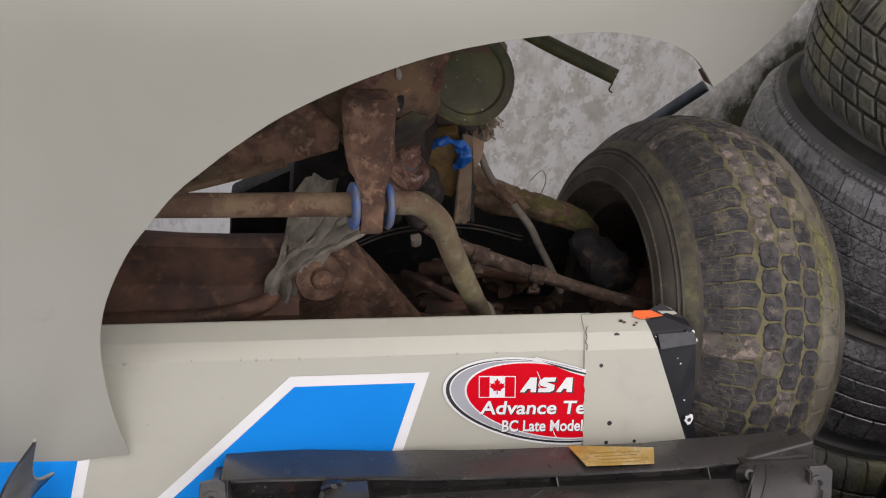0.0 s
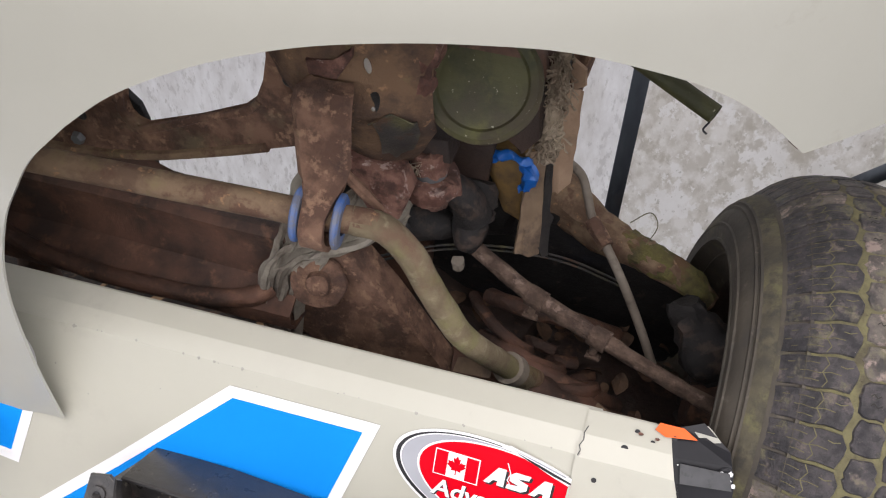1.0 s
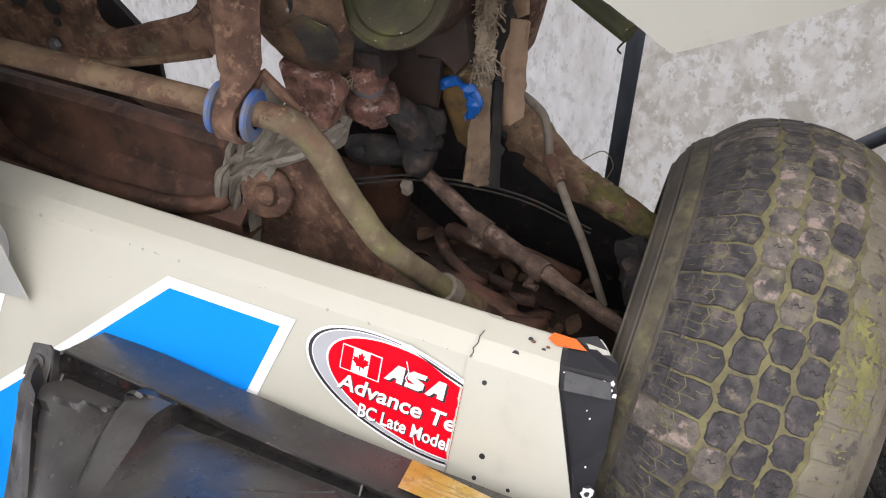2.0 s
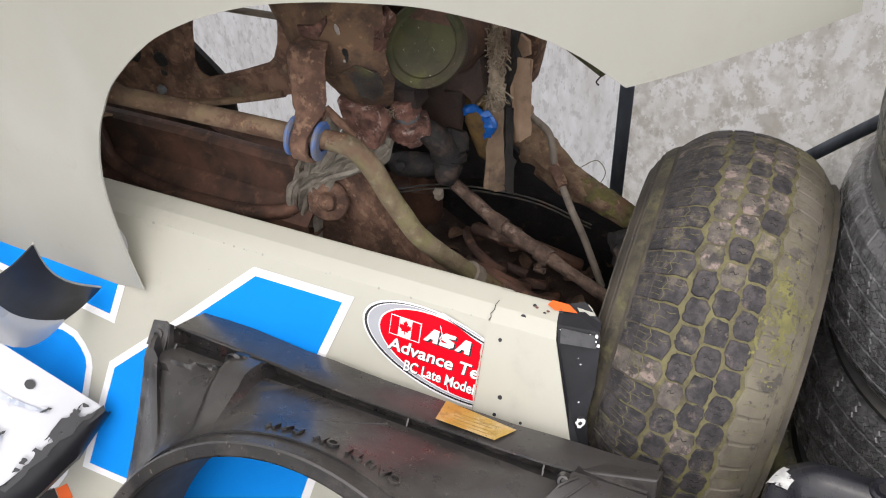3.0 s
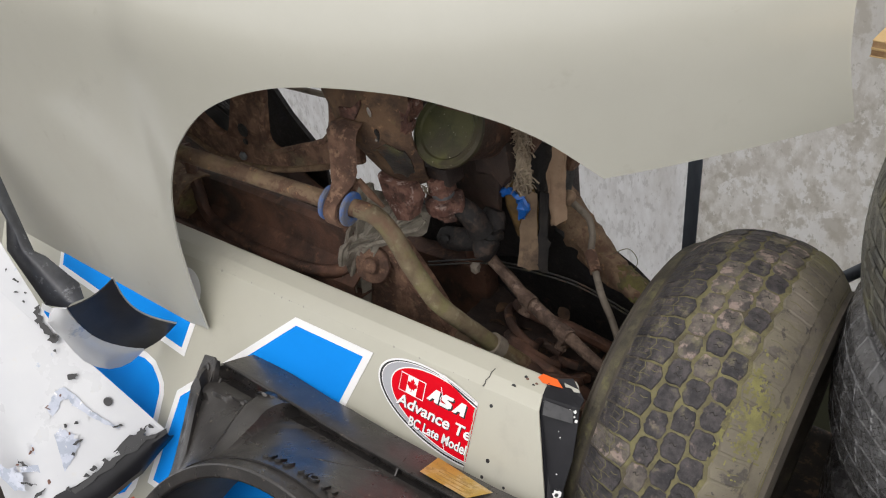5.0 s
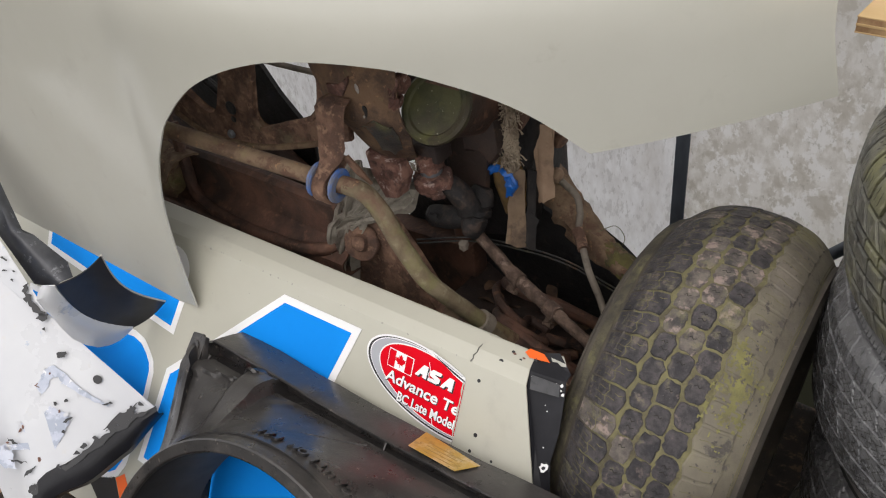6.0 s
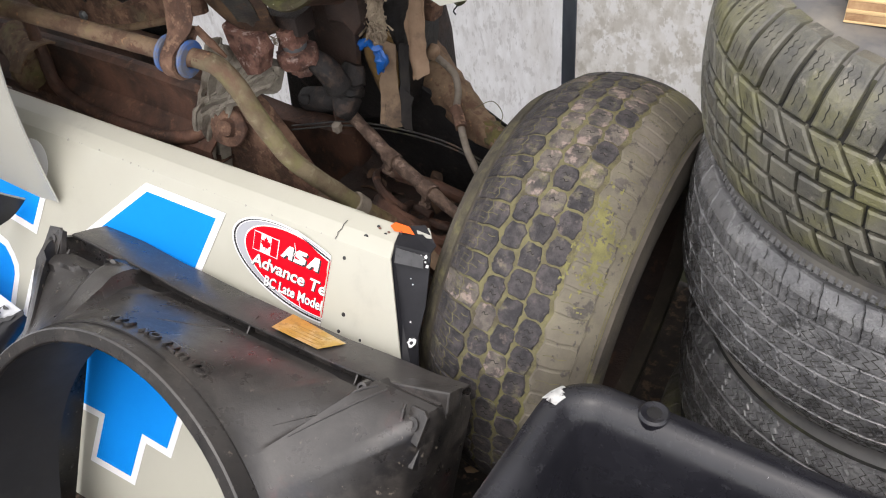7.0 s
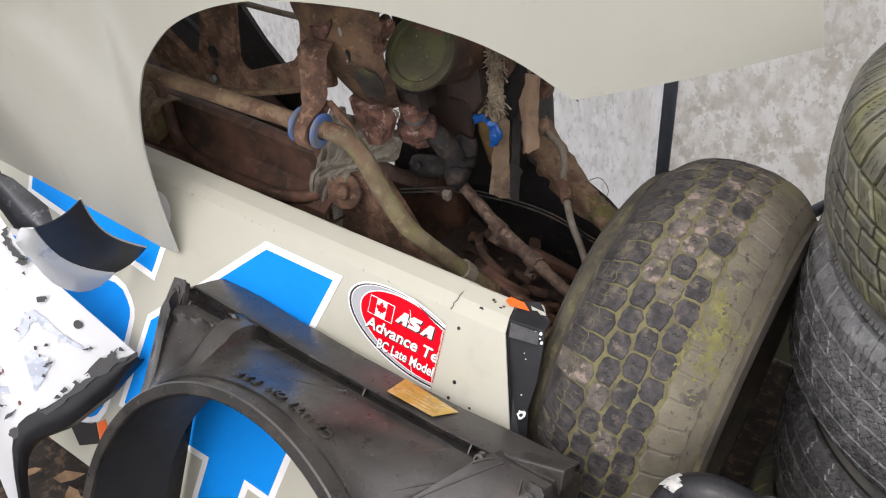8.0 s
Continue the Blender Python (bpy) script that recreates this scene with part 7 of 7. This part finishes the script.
def blob(a, b, r, q=1.0, turn=0.0):
    c, s = math.cos(turn), math.sin(turn)
    return [(a + r * (c * math.cos(t) - q * s * math.sin(t)), b + r * (s * math.cos(t) + q * c * math.sin(t))) for t in [k * math.pi / 3 for k in range(6)]]


CURL = [(0.0548, -0.0258), (0.0344, -0.0282), (-0.0189, -0.036), (-0.0673, -0.0324), (-0.0862, -0.0365), (-0.0931, -0.054), (-0.0833, -0.0899), (-0.0634, -0.0953), (-0.0623, -0.0797), (-0.0716, -0.0611), (-0.064, -0.0484), (-0.0456, -0.0511), (-0.0113, -0.0464), (0.0273, -0.0371)]
WIDE = [(-0.0065, -0.0916), (-0.0355, -0.1012), (-0.0386, -0.1476), (-0.0575, -0.1633), (-0.0402, -0.1708), (-0.0167, -0.1802), (-0.0514, -0.2163), (-0.0482, -0.2281), (-0.0198, -0.2016), (0.0073, -0.182), (0.018, -0.202), (0.034, -0.2032), (0.0324, -0.1683), (0.0234, -0.125), (0.0133, -0.097)]
flaked(CURL, 0.003, M_PRIMER, 0.0056, 3.0)
flaked(WIDE, 0.004, M_PRIMER, 0.0056, 5.0)
flaked([(-0.09, -0.235), (-0.04, -0.215), (0.0, -0.235), (-0.02, -0.25), (-0.07, -0.25)], 0.009, M_PRIMER, 0.0056, 7.0)
rnd = random.Random(17)
for k in range(26):
    base = rnd.choice(CURL + WIDE)
    flaked(blob(base[0] + rnd.gauss(0, 0.008), base[1] + rnd.gauss(0, 0.008), rnd.uniform(0.002, 0.006), rnd.uniform(0.3, 0.9), rnd.uniform(0, 3)), 0.003, rnd.choice((M_PRIMER, M_FLAKE, M_RUSTRED)), 0.0062 + 0.00005 * k, k * 1.7)
for n, (a, b, r, q, t) in enumerate(((-0.086, -0.008, 0.011, 0.6, 0.8), (-0.145, 0.008, 0.006, 0.6, 0.3), (0.010, -0.098, 0.012, 0.25, 1.2), (-0.010, -0.222, 0.02, 0.12, 0.5), (0.022, -0.222, 0.018, 0.15, 1.4), (-0.045, -0.20, 0.012, 0.2, 0.2), (0.050, -0.022, 0.012, 0.16, 0.9), (-0.018, -0.07, 0.004, 0.8, 0), (-0.03, -0.09, 0.005, 0.7, 0), (0.02, -0.12, 0.004, 0.8, 0))):
    flaked(blob(a, b, r, q, t), 0.004, M_BLACKV, 0.0102, 20.0 + n, "paint_chip")
flaked([(0.075, -0.065), (0.082, -0.025), (0.088, -0.004), (0.090, 0.014), (0.098, -0.002), (0.112, 0.003), (0.104, -0.028), (0.092, -0.06)], 0.012, M_BLACKV, 0.0102, 40.0, "paint_chip")
for n, (a, b, r) in enumerate(((0.098, 0.020, 0.005), (0.070, -0.115, 0.007), (0.068, -0.135, 0.005), (0.060, -0.18, 0.006), (0.056, -0.205, 0.004), (0.048, -0.245, 0.009), (0.045, -0.235, 0.005), (0.075, -0.09, 0.006))):
    flaked(blob(a, b, r, 0.7, n), 0.006, M_BLACKV, 0.0102, 60.0 + n, "paint_chip")
EDGE = [(0.124, 0.026), (0.103, -0.045), (0.086, -0.135), (0.058, -0.252)]
flaked(EDGE + [(0.046, -0.250), (0.058, -0.215), (0.066, -0.175), (0.076, -0.130), (0.083, -0.085), (0.092, -0.045), (0.106, -0.005)], 0.011, M_BLACKV, 0.0098, 84.0, "paint_chip")
bm = bmesh.new()
slab(bm, ring_points(0, 0, 0.0095, 0.0085, 18), 0.0008, MSKIN @ pose(0.001, 0, 0.0070))
part("bolt_hole", bm, M_BLACKV, flake)
# upper band, grey bracket and the curled flare, black inside and white outside
bm = bmesh.new()
band_top, band_low = [(-0.62, 0.175), (-0.3618, 0.0923), (-0.2329, 0.0541), (-0.166, 0.0375)], [(-0.62, 0.045), (-0.30, 0.0243), (-0.215, 0.0215), (-0.163, 0.0200)]
rows = [[on_skin(*p, 0.006 + 0.006 * math.sin(2.2 * j / 4)).lerp(on_skin(*q, 0.004), j / 4) for p, q in zip(band_top, band_low)] for j in range(5)]
sheet(bm, rows, -0.003)
part("upper_lip", bm, M_FLAKE, corner, "chipped white upper lip")
flaked([(-0.235, 0.056), (-0.222, 0.046), (-0.20, 0.035), (-0.168, 0.034), (-0.166, 0.024), (-0.205, 0.026), (-0.232, 0.043)], 0.008, M_BLACKV, 0.0135, 91.0, "paint_chip")
flaked([(-0.175, 0.026), (-0.158, 0.036), (-0.154, 0.022), (-0.172, 0.014)], 0.004, M_BLACKV, 0.0135, 93.0, "paint_chip")
for n, (a, b, r) in enumerate(((-0.30, 0.062, 0.006), (-0.285, 0.046, 0.004), (-0.33, 0.066, 0.005), (-0.262, 0.040, 0.004), (-0.27, 0.058, 0.003))):
    flaked(blob(a, b, r, 0.5, n), 0.005, M_BLACKV, 0.0135, 95.0 + n, "paint_chip")
GREY = [(-0.62, 0.175), (-0.445, 0.118), (-0.40, 0.070), (-0.257, 0.036), (-0.217, 0.061)]
GREYR = [(-0.60, 0.215), (-0.346, 0.1025), (-0.329, 0.114), (-0.235, 0.1175), (-0.205, 0.100)]
bm = bmesh.new()
rows = [[on_skin(*a, -0.10).lerp(on_skin(*b, -0.10), j / 6) + NF * (0.022 * math.sin(math.pi * j / 6)) for j in range(7)] for a, b in zip(GREY, GREYR)]
sheet(bm, rows, 0.003)
part("inner_bracket", bm, M_BRACKET, corner, "scraped dull grey inner bracket")
FL0, FR0, FT0, FRR = Vector((-0.302, 0.559, 0.735)), Vector((-0.3691, 0.695, 0.5037)), Vector((-0.2779, 0.6456, 0.7546)), Vector((-0.313, 0.752, 0.5563))
sag = (FL0 + FR0 - FT0 - FRR).normalized()
inn = Vector((-0.45, 0.25, -0.55))
bm = bmesh.new()
rows = [[FL0.lerp(FR0, k / 10).lerp(FT0.lerp(FRR, k / 10), j / 8) + inn * (0.035 * math.sin(math.pi * j / 8)) + sag * ((0.026 - 0.002 * j / 8) * math.sin(math.pi * k / 10)) for j in range(9)] for k in range(11)]
sheet(bm, rows, 0.0025)
part("flare", bm, M_BLACKP, corner, "curled black flare")
low_b = catmull([(-0.348, 0.556, 0.716), (-0.354, 0.540, 0.693), (-0.366, 0.557, 0.634), (-0.384, 0.582, 0.552), (-0.398, 0.626, 0.490), (-0.392, 0.668, 0.478), (-0.3691, 0.695, 0.5037)], 2)
bm = bmesh.new()
rows = []
for k in range(13):
    a = FL0.lerp(FR0, k / 12) + sag * (0.026 * math.sin(math.pi * k / 12))
    rows.append([a.lerp(low_b[k], j / 6) + Vector((0.55, -0.4, 0.7)) * (0.034 * math.sin(math.pi * j / 6) * math.sin(math.pi * (k + 0.6) / 13.2)) for j in range(7)])
sheet(bm, rows, 0.0025)
part("flare_skin", bm, M_FLAKE, corner, "white painted belly of the flare")
bm = bmesh.new()
rim_line = [FT0.lerp(FRR, k / 10) + sag * (0.024 * math.sin(math.pi * k / 10)) for k in range(11)]
tube(bm, rim_line, 0.0022, 8, 2)
part("flare_edge", bm, M_CREAM_IN, corner, "bare worn edge of the flare")
